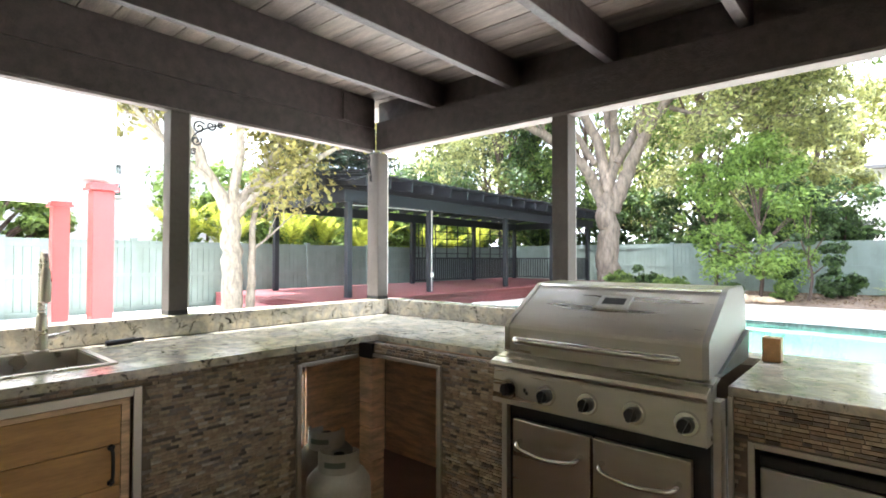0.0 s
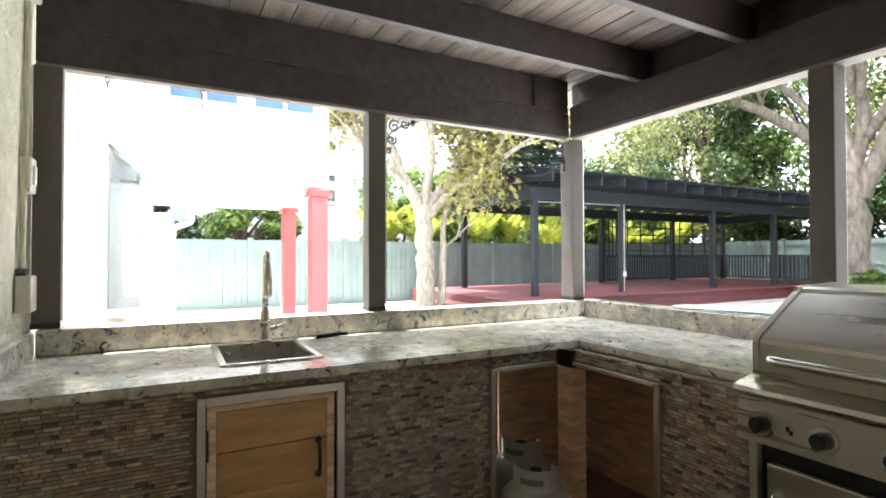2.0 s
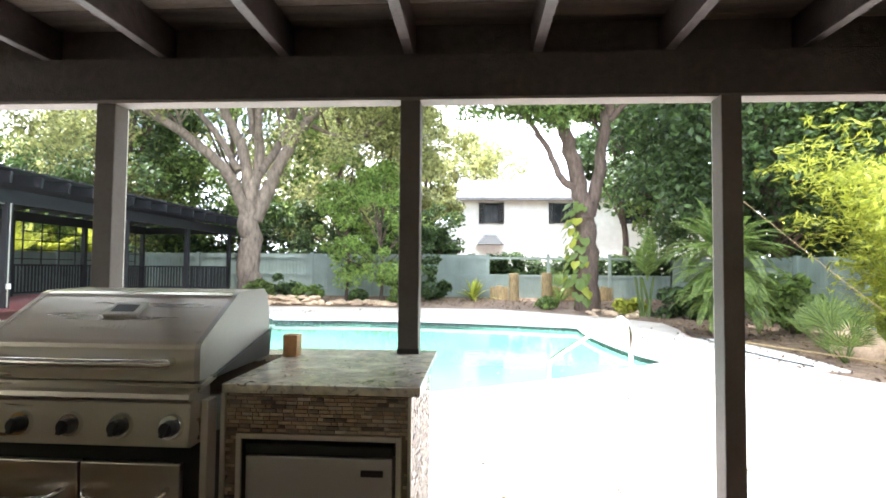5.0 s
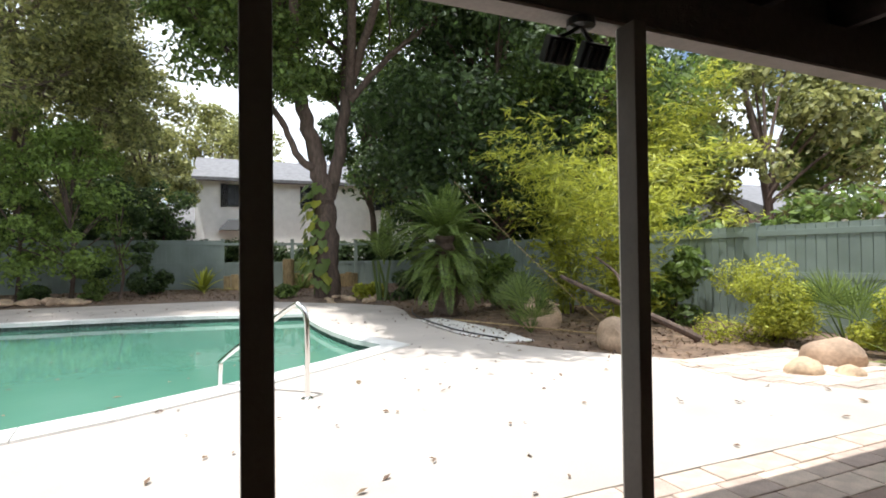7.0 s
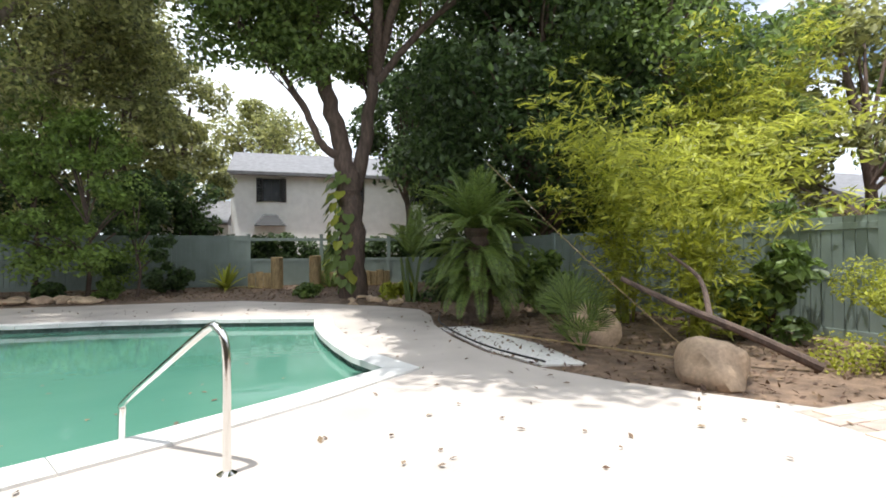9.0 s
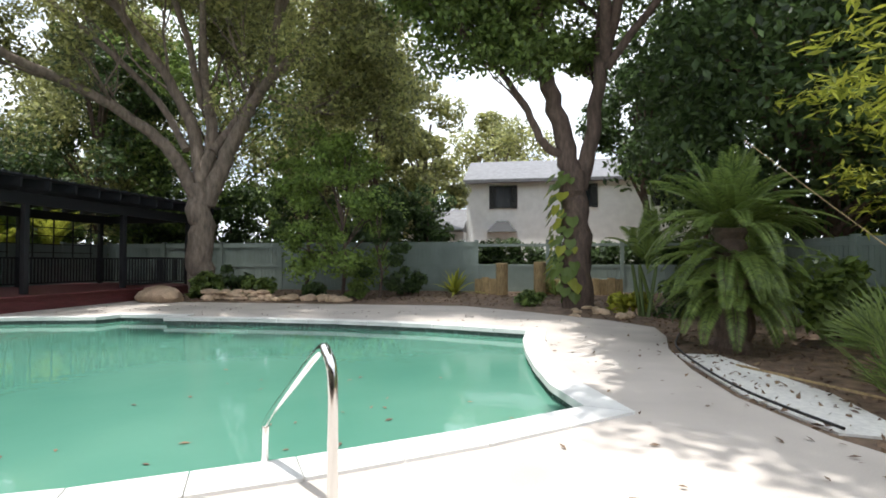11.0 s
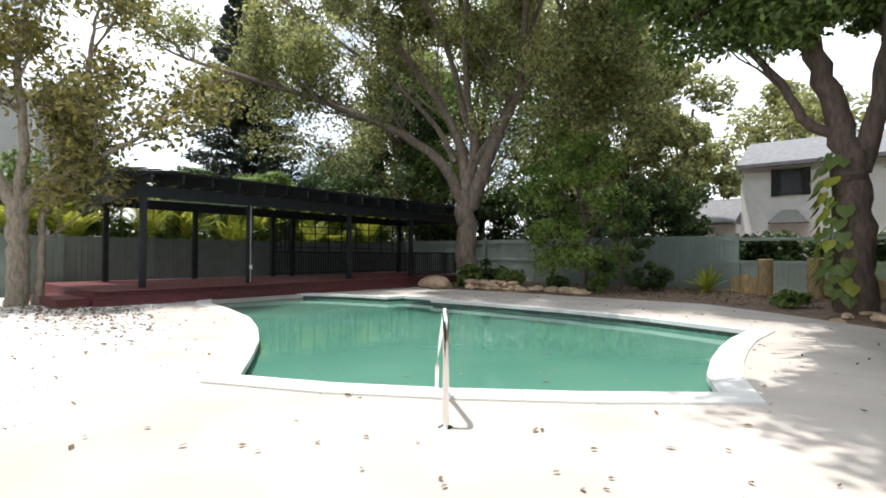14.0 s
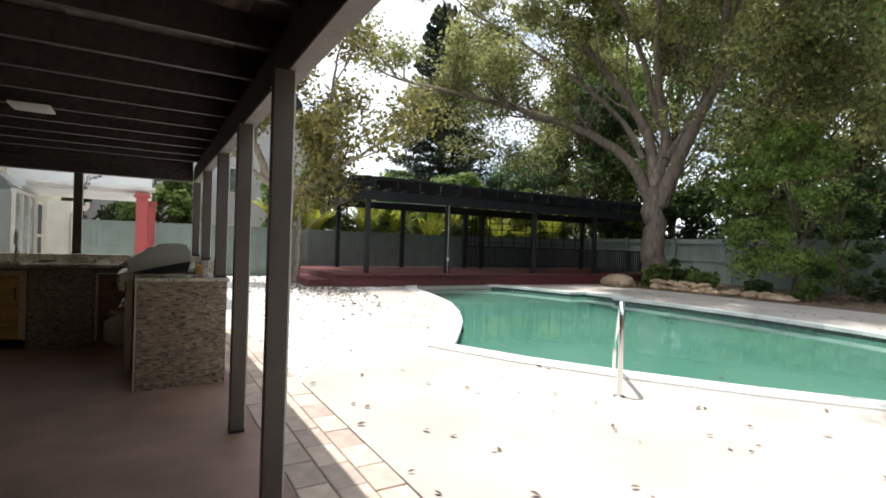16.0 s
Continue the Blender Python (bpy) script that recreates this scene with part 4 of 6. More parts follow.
# ---- fences ----
def fence_bay(fence, a, b, height, low_only=False):
    """One bay between two posts: grooved planks with rails and cap."""
    a, b = Vector(a), Vector(b)
    d = b - a
    ln = d.length
    u = d / ln
    m = Matrix(((u.x, -u.y, 0, a.x), (u.y, u.x, 0, a.y), (0, 0, 1, a.z), (0, 0, 0, 1)))
    n = max(1, round((ln - 0.12) / 0.15))
    w = (ln - 0.12) / n
    V, F = [], []
    quad = np.array([(0, 1, 2, 3), (4, 7, 6, 5), (0, 4, 5, 1), (1, 5, 6, 2), (2, 6, 7, 3), (3, 7, 4, 0)])
    top = height * 0.5 if low_only else height
    rnd = random.Random(int(abs(a.x * 31 + a.y * 17)))
    for i in range(n):
        s, e = 0.06 + i * w + 0.005, 0.06 + (i + 1) * w - 0.005
        o = rnd.uniform(-0.0012, 0.0012)
        c = np.array([(s, -0.012 + o, 0.06), (e, -0.012 + o, 0.06), (e, 0.012 + o, 0.06), (s, 0.012 + o, 0.06), (s, -0.012 + o, top), (e, -0.012 + o, top), (e, 0.012 + o, top), (s, 0.012 + o, top)])
        F.append(quad + 8 * len(V))
        V.append(c)
    pan = raw("planks", np.concatenate(V), np.concatenate(F), "fence", fence)
    pan.data.transform(m)
    bm = boxes((0.04, ln - 0.04, 0.014, 0.02, 0.05, top))
    bm.transform(m)
    part("back_sheet", bm, "fence", fence)
    rails = [(0.04, ln - 0.04, -0.028, 0.028, 0.0, 0.13), (0.04, ln - 0.04, -0.024, 0.024, height * 0.5 - 0.03, height * 0.5 + 0.07), (0.04, ln - 0.04, -0.028, 0.028, height - 0.19, height - 0.09)]
    for r in rails:
        bm = boxes(r, bevel=0.004)
        bm.transform(m)
        part("rail", bm, "fence", fence)


def build_fence(name, points, height, label, low=()):
    fence = thing(name, label, "fence", (0, 0, 0), "", "structure")
    for i, p in enumerate(points):
        z = ground_height(*p)
        bm = boxes((p[0] - 0.062, p[0] + 0.062, p[1] - 0.062, p[1] + 0.062, z - 0.05, z + height + 0.03), (p[0] - 0.075, p[0] + 0.075, p[1] - 0.075, p[1] + 0.075, z + height + 0.03, z + height + 0.055))
        part("fence_post", bm, "fence", fence)
    for i, (p, q) in enumerate(zip(points, points[1:])):
        z = (ground_height(*p) + ground_height(*q)) / 2
        fence_bay(fence, (*p, z), (*q, z), height, i in low)


build_fence("fence", [(-13.5, 0.7 + 2.57 * i) for i in range(10)], 1.80, "sage green vinyl privacy fence behind the timber deck")
build_fence("fence", [(-13.5 + 2.575 * i, 23.4) for i in range(10)], 1.83, "sage green vinyl fence along the back, partly open above", low=(6, 7, 8))
build_fence("fence", [(9.675, 23.4), (9.9, 20.9), (10.1, 18.4), (10.2, 15.9), (10.35, 13.4), (10.6, 10.9), (10.9, 8.4), (11.2, 5.9), (11.5, 3.4), (11.8, 0.9)], 1.74, "sage green vinyl fence beside the planting bed")


# ---- pergola on the red deck ----
DZ = 0.38


def build_deck():
    deck = thing("timber_deck", "low oxblood-red timber deck under the pergola", "deck", (0, 0, 0))
    part("deck_frame", boxes((-13.2, -8.34, 7.84, 22.6, -0.05, DZ - 0.04)), "red_deck", deck)
    for z in (0.02, 0.14, 0.26):
        part("skirt_board", boxes((-8.34, -8.315, 7.82, 22.6, z, z + 0.112), bevel=0.003), "red_deck", deck)
        part("skirt_board", boxes((-13.2, -8.34, 7.815, 7.84, z, z + 0.112), bevel=0.003), "red_deck", deck)
    x = -13.2
    while x < -8.3:
        part("deck_board", boxes((x, x + 0.138, 7.80, 22.6, DZ - 0.036, DZ), bevel=0.004), "red_deck", deck)
        x += 0.144
    step = thing("deck_step", "low red timber step in front of the deck", "step", (0, 0, 0))
    part("step_body", boxes((-10.9, -8.6, 7.15, 7.80, -0.03, 0.17)), "red_deck", step)
    for y in (7.12, 7.28, 7.44, 7.60):
        part("step_board", boxes((-10.95, -8.55, y, y + 0.15, 0.172, 0.20), bevel=0.004), "red_deck", step)


build_deck()


def build_pergola():
    p = thing("pergola", "long black timber pergola with a slatted roof", "pergola", (0, 0, DZ))
    z1 = 2.68 - DZ
    front, back = -8.85, -12.6
    posts = [(front, y) for y in (9.0, 11.9, 15.7, 18.9, 22.0)] + [(back, y) for y in (9.3, 12.0, 15.0, 15.9, 18.8, 22.0)]
    for x, y in posts:
        part("pergola_post", boxes((x - 0.07, x + 0.07, y - 0.07, y + 0.07, 0, z1), bevel=0.004), "black_paint", p)
    for x in (front, back):
        part("beam", boxes((x - 0.05, x + 0.05, 8.85, 22.5, z1 + 0.001, z1 + 0.3), bevel=0.004), "black_paint", p)
    part("beam", boxes((back + 0.05, front - 0.05, 8.92, 9.0, z1 + 0.02, z1 + 0.3), bevel=0.004), "black_paint", p)
    part("beam", boxes((back + 0.05, front - 0.05, 22.1, 22.18, z1 + 0.02, z1 + 0.3), bevel=0.004), "black_paint", p)
    mid = (front + back) / 2
    e, r = z1 + 0.56, z1 + 0.86
    xe0, xe1 = back - 0.6, front + 0.8
    y = 8.9
    while y < 22.5:
        bm = bmesh.new()
        for s, xe in ((-1, xe0), (1, xe1)):
            v = box(bm, 0, 1, -0.025, 0.025, -0.24, 0.0)
            ln = math.hypot(xe - mid, r - e)
            a = math.atan2(e - r, abs(xe - mid))
            bmesh.ops.transform(bm, matrix=Matrix.Translation((mid, y, r)) @ (Matrix.Rotation(math.pi, 4, "Z") if s < 0 else Matrix()) @ Matrix.Rotation(-a, 4, "Y") @ Matrix.Diagonal((ln, 1, 1, 1)), verts=v)
        part("rafter", bm, "black_paint", p)
        y += 0.75
    # roof slats run along the pergola, lapped up the two slopes, with a drooping hipped end
    for s, xe in ((-1, xe0), (1, xe1)):
        n = 13
        for i in range(n):
            t = (i + 0.5) / n
            x = mid + (xe - mid) * t
            z = r + (e - r) * t
            bm = bmesh.new()
            ys = np.linspace(8.5 + 0.6 * (1 - t), 22.9 - 0.3 * (1 - t), 40)
            prev = None
            rnd = random.Random(i * 7 + s)
            for k, yy in enumerate(ys):
                zz = z + 0.012 + rnd.uniform(-0.008, 0.012) - (0.2 if k == 0 else 0.07 if k == 1 else 0) * t
                q = [bm.verts.new((x - 0.086, yy, zz - 0.012 * s)), bm.verts.new((x + 0.086, yy, zz + 0.012 * s)), bm.verts.new((x + 0.086, yy, zz + 0.03 + 0.012 * s)), bm.verts.new((x - 0.086, yy, zz + 0.03 - 0.012 * s))]
                if prev:
                    for j in range(4):
                        bm.faces.new((prev[j], prev[(j + 1) % 4], q[(j + 1) % 4], q[j]))
                else:
                    bm.faces.new(q)
                prev = q
            bm.faces.new(prev[::-1])
            part("roof_slat", bm, "black_paint", p)
    # cross battens that give the roof its ribbed edge
    y = 8.72
    while y < 22.8:
        bm = bmesh.new()
        for s, xe in ((-1, xe0 - 0.06), (1, xe1 + 0.06)):
            v = box(bm, 0, 1, -0.035, 0.035, 0.045, 0.075)
            ln = math.hypot(xe - mid, r - e)
            a = math.atan2(e - r, abs(xe - mid))
            bmesh.ops.transform(bm, matrix=Matrix.Translation((mid, y, r)) @ (Matrix.Rotation(math.pi, 4, "Z") if s < 0 else Matrix()) @ Matrix.Rotation(-a, 4, "Y") @ Matrix.Diagonal((ln, 1, 1, 1)), verts=v)
        part("roof_batten", bm, "black_paint", p)
        y += 0.36
    # conduit on one post
    part("conduit_pipe", pipe([(front + 0.075, 11.9, 0.02), (front + 0.075, 11.9, 1.4), (front + 0.075, 11.9, z1)], 0.014, 8), "alu", p, "grey conduit up the post", True)
    part("outlet", boxes((front + 0.06, front + 0.12, 11.86, 11.94, 0.42, 0.54), bevel=0.004), "white_trim", p, "pale outlet box")
    part("cross_pipe", pipe([(front, 9.05, z1 - 0.06), (front, 10.5, z1 - 0.03), (front, 11.9, z1 - 0.02)], 0.012, 8), "alu", p, "", True)

    def railing(x0, y0, x1, y1):
        rl = thing("railing", "black timber balustrade between pergola posts", "railing", (0, 0, DZ), "pergola railings")
        along = abs(y1 - y0) > abs(x1 - x0)

        def bar(a, b, z0, z1, t):
            return (x0 - t, x0 + t, a, b, z0, z1) if along else (a, b, y0 - t, y0 + t, z0, z1)
        a, b = (y0, y1) if along else (x0, x1)
        part("top_rail", boxes(bar(a, b, 0.93, 0.985, 0.04), bevel=0.004), "black_paint", rl)
        part("bottom_rail", boxes(bar(a, b, 0.08, 0.13, 0.03), bevel=0.004), "black_paint", rl)
        s = a + 0.08
        while s < b:
            part("baluster", boxes(bar(s, s + 0.035, 0.13, 0.93, 0.017)), "black_paint", rl)
            s += 0.125
    for y0, y1 in ((15.06, 15.84), (15.96, 18.74), (18.86, 21.94)):
        railing(back, y0, back, y1)
    railing(back + 0.06, 22.0, front - 0.06, 22.0)
    railing(front, 18.96, front, 21.94)

    def screen(y0, y1):
        sc = thing("trellis_screen", "black trellis of crossing bars between back posts", "trellis", (0, 0, DZ), "pergola trellises")
        rnd = random.Random(int(y0 * 10))
        for k in range(4):
            yy = y0 + (k + 0.5) * (y1 - y0) / 4
            part("upright", boxes((back - 0.016, back + 0.016, yy - 0.016, yy + 0.016, 0.99, z1)), "black_paint", sc)
        for k in range(5):
            zz = 1.15 + k * 0.29
            part("crossbar", boxes((back - 0.0145, back + 0.0145, y0 + (0.3 if k % 2 else 0), y1 - (0 if k % 2 else 0.3), zz - 0.015, zz + 0.015)), "black_paint", sc)
    for y0, y1 in ((15.06, 15.84), (15.96, 18.74), (18.86, 21.94)):
        screen(y0, y1)


build_pergola()


# ---- the house's own wing and porch ----
def window_unit(parent, x0, x1, y, z0, z1, face, name="window", cols=2, shutters=0.0, mat="white_trim", glass="pane"):
    """A framed window in a wall that faces -y ('y') or +x ('x'); x0..x1 runs along the wall."""
    def r(a, b, d0, d1, c0, c1):
        return (a, b, y + d0, y + d1, c0, c1) if face == "y" else (y - d1, y - d0, a, b, c0, c1)
    w = part(name, boxes(r(x0, x1, -0.03, 0.02, z0, z0 + 0.07), r(x0, x1, -0.03, 0.02, z1 - 0.07, z1), r(x0, x0 + 0.06, -0.03, 0.02, z0 + 0.07, z1 - 0.07), r(x1 - 0.06, x1, -0.03, 0.02, z0 + 0.07, z1 - 0.07)), mat, parent)
    for k in range(cols):
        a = x0 + 0.06 + (x1 - x0 - 0.12) * k / cols
        b = x0 + 0.06 + (x1 - x0 - 0.12) * (k + 1) / cols
        part("pane", boxes(r(a + 0.004, b - 0.004, 0.0, 0.006, z0 + 0.074, z1 - 0.074)), glass, w)
        if k:
            part("mullion", boxes(r(a - 0.02, a + 0.02, -0.025, 0.018, z0 + 0.07, z1 - 0.07)), mat, w)
    part("dark_backing", boxes(r(x0 + 0.06, x1 - 0.06, 0.016, 0.019, z0 + 0.07, z1 - 0.07)), "dark_room", w)
    if shutters:
        for a in (x0 - shutters - 0.01, x1 + 0.01):
            rows = [r(a, a + 0.04, -0.05, -0.004, z0 - 0.03, z1 + 0.03), r(a + shutters - 0.04, a + shutters, -0.05, -0.004, z0 - 0.03, z1 + 0.03)]
            k = z0 - 0.03
            while k < z1:
                rows.append(r(a + 0.04, a + shutters - 0.04, -0.04, -0.006, k, k + 0.07))
                k += 0.09
            part("shutter", boxes(*rows), "shutter", w, "black louvred shutter")
    return w


def build_wing():
    h = thing("house_wing", "white stucco upper storey of the house over an open porch", "house", (0, 0, 0))
    part("wall", boxes((-8.3, -5.55, -6.0, 3.14, 2.12, 6.1)), "white_wall", h)
    part("roof", prism([(-6.4, 6.1), (3.9, 6.1), (-1.3, 8.0)], "x", -8.7, -5.1), "shingle", h)
    for y0, y1 in ((1.33, 2.13), (2.2, 3.0)):
        window_unit(h, y0, y1, -5.518, 2.99, 4.3, "x", glass="sky_reflection_glass")
    part("gutter", pipe([(-5.5, 3.2, 2.2), (-5.5, 2.5, 2.2), (-5.5, 1.2, 2.2)], 0.05, 10, 1), "white_trim", h)
    for x, y in ((-5.45, 2.98), (-7.9, 3.13)):
        c = thing("porch_column", "square coral-red porch column with a small cap", "column", (x, y, 0), "red porch columns")
        part("shaft", boxes((-0.1, 0.1, -0.1, 0.1, -0.03, 2.04), bevel=0.008), "red_paint", c)
        part("cap", boxes((-0.14, 0.14, -0.14, 0.14, 2.041, 2.075), (-0.12, 0.12, -0.12, 0.12, 2.0755, 2.118), bevel=0.005), "red_paint", c)
        part("base", boxes((-0.13, 0.13, -0.13, 0.13, -0.03, 0.10), bevel=0.006), "red_paint", c)
    b = thing("bay_window", "white box bay window standing out from the house wall", "window", (0, 0, 0))
    x0, x1, y1, z0, z1 = -6.3, -4.6, 1.22, 0.82, 1.98
    rows = []
    for x in (x0, x0 + 0.55, x1 - 0.6, x1):
        rows.append((x - 0.025, x + 0.025, y1 - 0.05, y1, z0 + 0.04, z1 - 0.04))
    rows += [(x0 - 0.03, x1 + 0.03, WALL_Y + 0.002, y1 + 0.02, z0 - 0.03, z0 + 0.04), (x0 - 0.03, x1 + 0.03, y1 - 0.06, y1 + 0.01, z1 - 0.04, z1 + 0.02)]
    part("bay_frame", boxes(*rows), "white_trim", b)
    part("sloped_top", prism([(WALL_Y + 0.002, z1 + 0.34), (WALL_Y + 0.002, z1 + 0.3), (y1, z1 + 0.02), (y1 + 0.03, z1 + 0.03)], "x", x0 - 0.03, x1 + 0.03), "pane", b)
    part("pane", boxes((x0 + 0.03, x1 - 0.03, y1 - 0.03, y1 - 0.024, z0 + 0.045, z1 - 0.045)), "pane", b)
    part("pane", boxes((x1 - 0.004, x1 + 0.002, WALL_Y + 0.01, y1 - 0.055, z0 + 0.045, z1 - 0.01)), "pane", b)
    part("dark_backing", boxes((x0 + 0.03, x1 - 0.03, WALL_Y + 0.004, WALL_Y + 0.008, z0 + 0.045, z1 + 0.25)), "grey_wall", b)
    d = tagged(finish("planter_ledge", boxes((-6.3, -4.7, WALL_Y + 0.002, 1.25, 0.42, 0.56), bevel=0.01), "red_paint"), "red painted brick ledge under the bay window", "ledge")
    part("ledge_support", boxes((-6.2, -4.8, WALL_Y + 0.004, 1.15, -0.05, 0.419)), "white_wall", d)
    w = thing("wall_window", "tall narrow dark window in the house wall", "window", (0, 0, 0))
    part("window_frame", boxes((-9.0, -8.95, WALL_Y, WALL_Y + 0.03, 0.5, 2.0), (-8.35, -8.3, WALL_Y, WALL_Y + 0.03, 0.5, 2.0), (-8.95, -8.35, WALL_Y, WALL_Y + 0.03, 0.5, 0.56), (-8.95, -8.35, WALL_Y, WALL_Y + 0.03, 1.94, 2.0), (-8.95, -8.35, WALL_Y, WALL_Y + 0.03, 1.2, 1.26)), "white_trim", w)
    part("pane", boxes((-8.95, -8.35, WALL_Y + 0.004, WALL_Y + 0.012, 0.56, 1.94)), "dark_room", w)
    dp = thing("downspout", "cream downspout with an elbow at the porch corner", "downspout", (0, 0, 0))
    part("pipe", pipe([(-9.6, 1.75, 2.1), (-9.6, 1.72, 1.95), (-9.6, 1.5, 1.85), (-9.6, 1.45, 1.7), (-9.6, 1.45, 0.9), (-9.6, 1.45, 0.0)], 0.05, 10), "white_trim", dp, "", True)
    structure("wall_return", boxes((-12.0, -9.7, WALL_Y + 0.001, 1.42, -0.1, 2.115)), "white_wall", "white stucco wall return under the porch", "wall")


build_wing()


# ---- houses beyond the fences ----
def hipped(x0, x1, y0, y1, z0, z1, run):
    """A small hipped hood against a wall at y1."""
    bm = bmesh.new()
    v = [bm.verts.new(p) for p in ((x0, y0, z0), (x1, y0, z0), (x1, y1, z0), (x0, y1, z0), (x0 + run, y1 - 0.12, z1), (x1 - run, y1 - 0.12, z1), (x1 - run, y1, z1), (x0 + run, y1, z1))]
    for f in ((3, 2, 1, 0), (0, 1, 5, 4), (1, 2, 6, 5), (2, 3, 7, 6), (3, 0, 4, 7), (4, 5, 6, 7)):
        bm.faces.new([v[i] for i in f])
    return bm


def build_back_house():
    h = thing("neighbour_house", "white two-storey house with black shutters and a grey shingle roof", "house", (0, 0, 0))
    part("wall", boxes((0.3, 17.0, 34.2, 42.0, -0.2, 5.85)), "white_wall", h)
    part("roof", prism([(33.8, 5.78), (33.8, 5.96), (38.1, 7.8), (42.4, 5.96), (42.4, 5.78)], "x", 0.15, 17.4), "shingle", h)
    for x in (1.98, 6.44, 10.9):
        window_unit(h, x, x + 0.95, 34.165, 4.32, 5.6, "y", "window", 2, 0.32, "shutter", "dark_glass")
    part("awning", hipped(1.55, 3.23, 33.5, 34.18, 2.92, 3.56, 0.5), "shutter", h, "dark half-round awning")
    part("annex_wall", boxes((-3.0, 0.29, 33.0, 42.0, -0.2, 2.9)), "white_wall", h)
    part("annex_roof", prism([(32.6, 2.9), (32.6, 3.0), (37.0, 4.6), (41.8, 3.0), (41.8, 2.9)], "x", -3.4, 0.295), "shingle", h)


def build_side_houses():
    h = thing("neighbour_house", "pale grey stucco house behind the garden fence", "house", (0, 0, 0))
    part("wall", boxes((-27.0, -19.0, 0.5, 10.8, -0.2, 7.2)), "grey_wall", h)
    part("roof", prism([(0.2, 7.2), (11.1, 7.2), (11.1, 7.35), (0.2, 7.35)], "x", -27.3, -18.7), "white_trim", h)
    window_unit(h, 6.2, 7.2, -18.96, 3.4, 4.6, "x")
    part("downspout", pipe([(-18.95, 8.8, 7.2), (-18.95, 8.8, 3.0), (-18.95, 8.8, 0.0)], 0.05, 8, 1), "white_trim", h)
    h = thing("neighbour_house", "far grey-roofed house beyond the side fence", "house", (0, 0, 0))
    part("wall", boxes((26.0, 36.0, 18.0, 27.0, -0.2, 3.0)), "white_wall", h)
    part("roof", prism([(17.4, 3.0), (27.6, 3.0), (22.5, 5.2)], "x", 25.4, 36.6), "shingle", h)
    part("wall_panel", boxes((25.96, 25.998, 19.5, 21.5, 1.0, 2.5)), "shutter", h, "dark window")


build_back_house()
build_side_houses()


# ---- handrail, boulders, garden oddments ----
def build_handrail():
    r = thing("pool_handrail", "polished steel handrail bending down into the pool", "handrail", (0, 0, 0))
    dx, dy = -0.69, 0.72
    b = Vector((2.95, 6.76, 0))
    w = Vector((dx, dy, 0)).normalized()
    pts = [b, b + Vector((0, 0, 0.45)), b + Vector((0, 0, 0.72)) + w * 0.01, b + Vector((0, 0, 0.805)) + w * 0.075, b + Vector((0, 0, 0.80)) + w * 0.16, b + w * 0.55 + Vector((0, 0, 0.56)),
           b + w * 0.98 + Vector((0, 0, 0.28)), b + w * 1.03 + Vector((0, 0, 0.20)), b + w * 1.04 + Vector((0, 0, -0.1)), b + w * 1.04 + Vector((0, 0, -0.6))]
    part("rail_tube", pipe(pts, 0.024, 14, 7), "chrome", r, "", True)
    part("escutcheon", lathe([(0.055, 0.0), (0.055, 0.006), (0.03, 0.02), (0.025, 0.022)], 24, tuple(b)), "chrome", r, "round base plate", True)


build_handrail()


def boulder(x, y, sx, sy, sz, seed, label="tan rounded landscape boulder", mat="stone"):
    bm = bmesh.new()
    bmesh.ops.create_icosphere(bm, subdivisions=3, radius=1.0)
    off = Vector((seed * 3.1, seed * 1.7, seed))
    for v in bm.verts:
        k = 1 + 0.28 * noise.noise(v.co * 1.1 + off) + 0.1 * noise.noise(v.co * 3 + off)
        v.co = Vector((v.co.x * sx * k, v.co.y * sy * k, max(-0.45, v.co.z) * sz * k))
    ob = finish("boulder", bm, mat, None, "", True)
    ob.location = (x, y, ground_height(x, y) + 0.32 * sz)
    ob.rotation_euler = (0, 0, seed)
    return tagged(ob, label, "boulder", "garden boulders")


boulder(7.25, 7.7, 0.42, 0.34, 0.32, 1.0)
boulder(8.45, 5.75, 0.27, 0.24, 0.24, 2.0)
boulder(7.75, 5.6, 0.2, 0.16, 0.14, 3.0)
boulder(8.05, 5.35, 0.15, 0.12, 0.1, 4.0)
boulder(7.3, 9.8, 0.34, 0.3, 0.42, 5.0, "split brown stump of a rock among the palms")
boulder(-7.3, 18.6, 0.85, 0.55, 0.36, 6.0, "long flat-topped boulder at the foot of the oak")
rnd_s = random.Random(8)
for i in range(46):
    u = rnd_s.uniform(0, 1)
    x = -6.2 + 4.6 * u + rnd_s.uniform(-0.3, 0.3)
    y = 19.3 + rnd_s.uniform(-0.35, 0.5)
    boulder(x, y, rnd_s.uniform(0.12, 0.3), rnd_s.uniform(0.1, 0.24), rnd_s.uniform(0.06, 0.13), 10.0 + i, "flat tan stone of the bed edging")
for i in range(22):
    ob = boulder(-5.4 + rnd_s.uniform(-0.9, 1.1), 19.35 + rnd_s.uniform(-0.2, 0.3), rnd_s.uniform(0.16, 0.3), rnd_s.uniform(0.12, 0.22), rnd_s.uniform(0.06, 0.1), 90.0 + i, "flat tan stone stacked on the bed edging")
    ob.location.z += 0.10 + 0.09 * (i % 2)
for i in range(14):
    x = 5.0 + rnd_s.uniform(-0.6, 1.6)
    y = 17.2 + rnd_s.uniform(-1.0, 1.2)
    boulder(x, y, rnd_s.uniform(0.08, 0.2), rnd_s.uniform(0.08, 0.16), rnd_s.uniform(0.05, 0.1), 70.0 + i, "small stone in the planting bed")


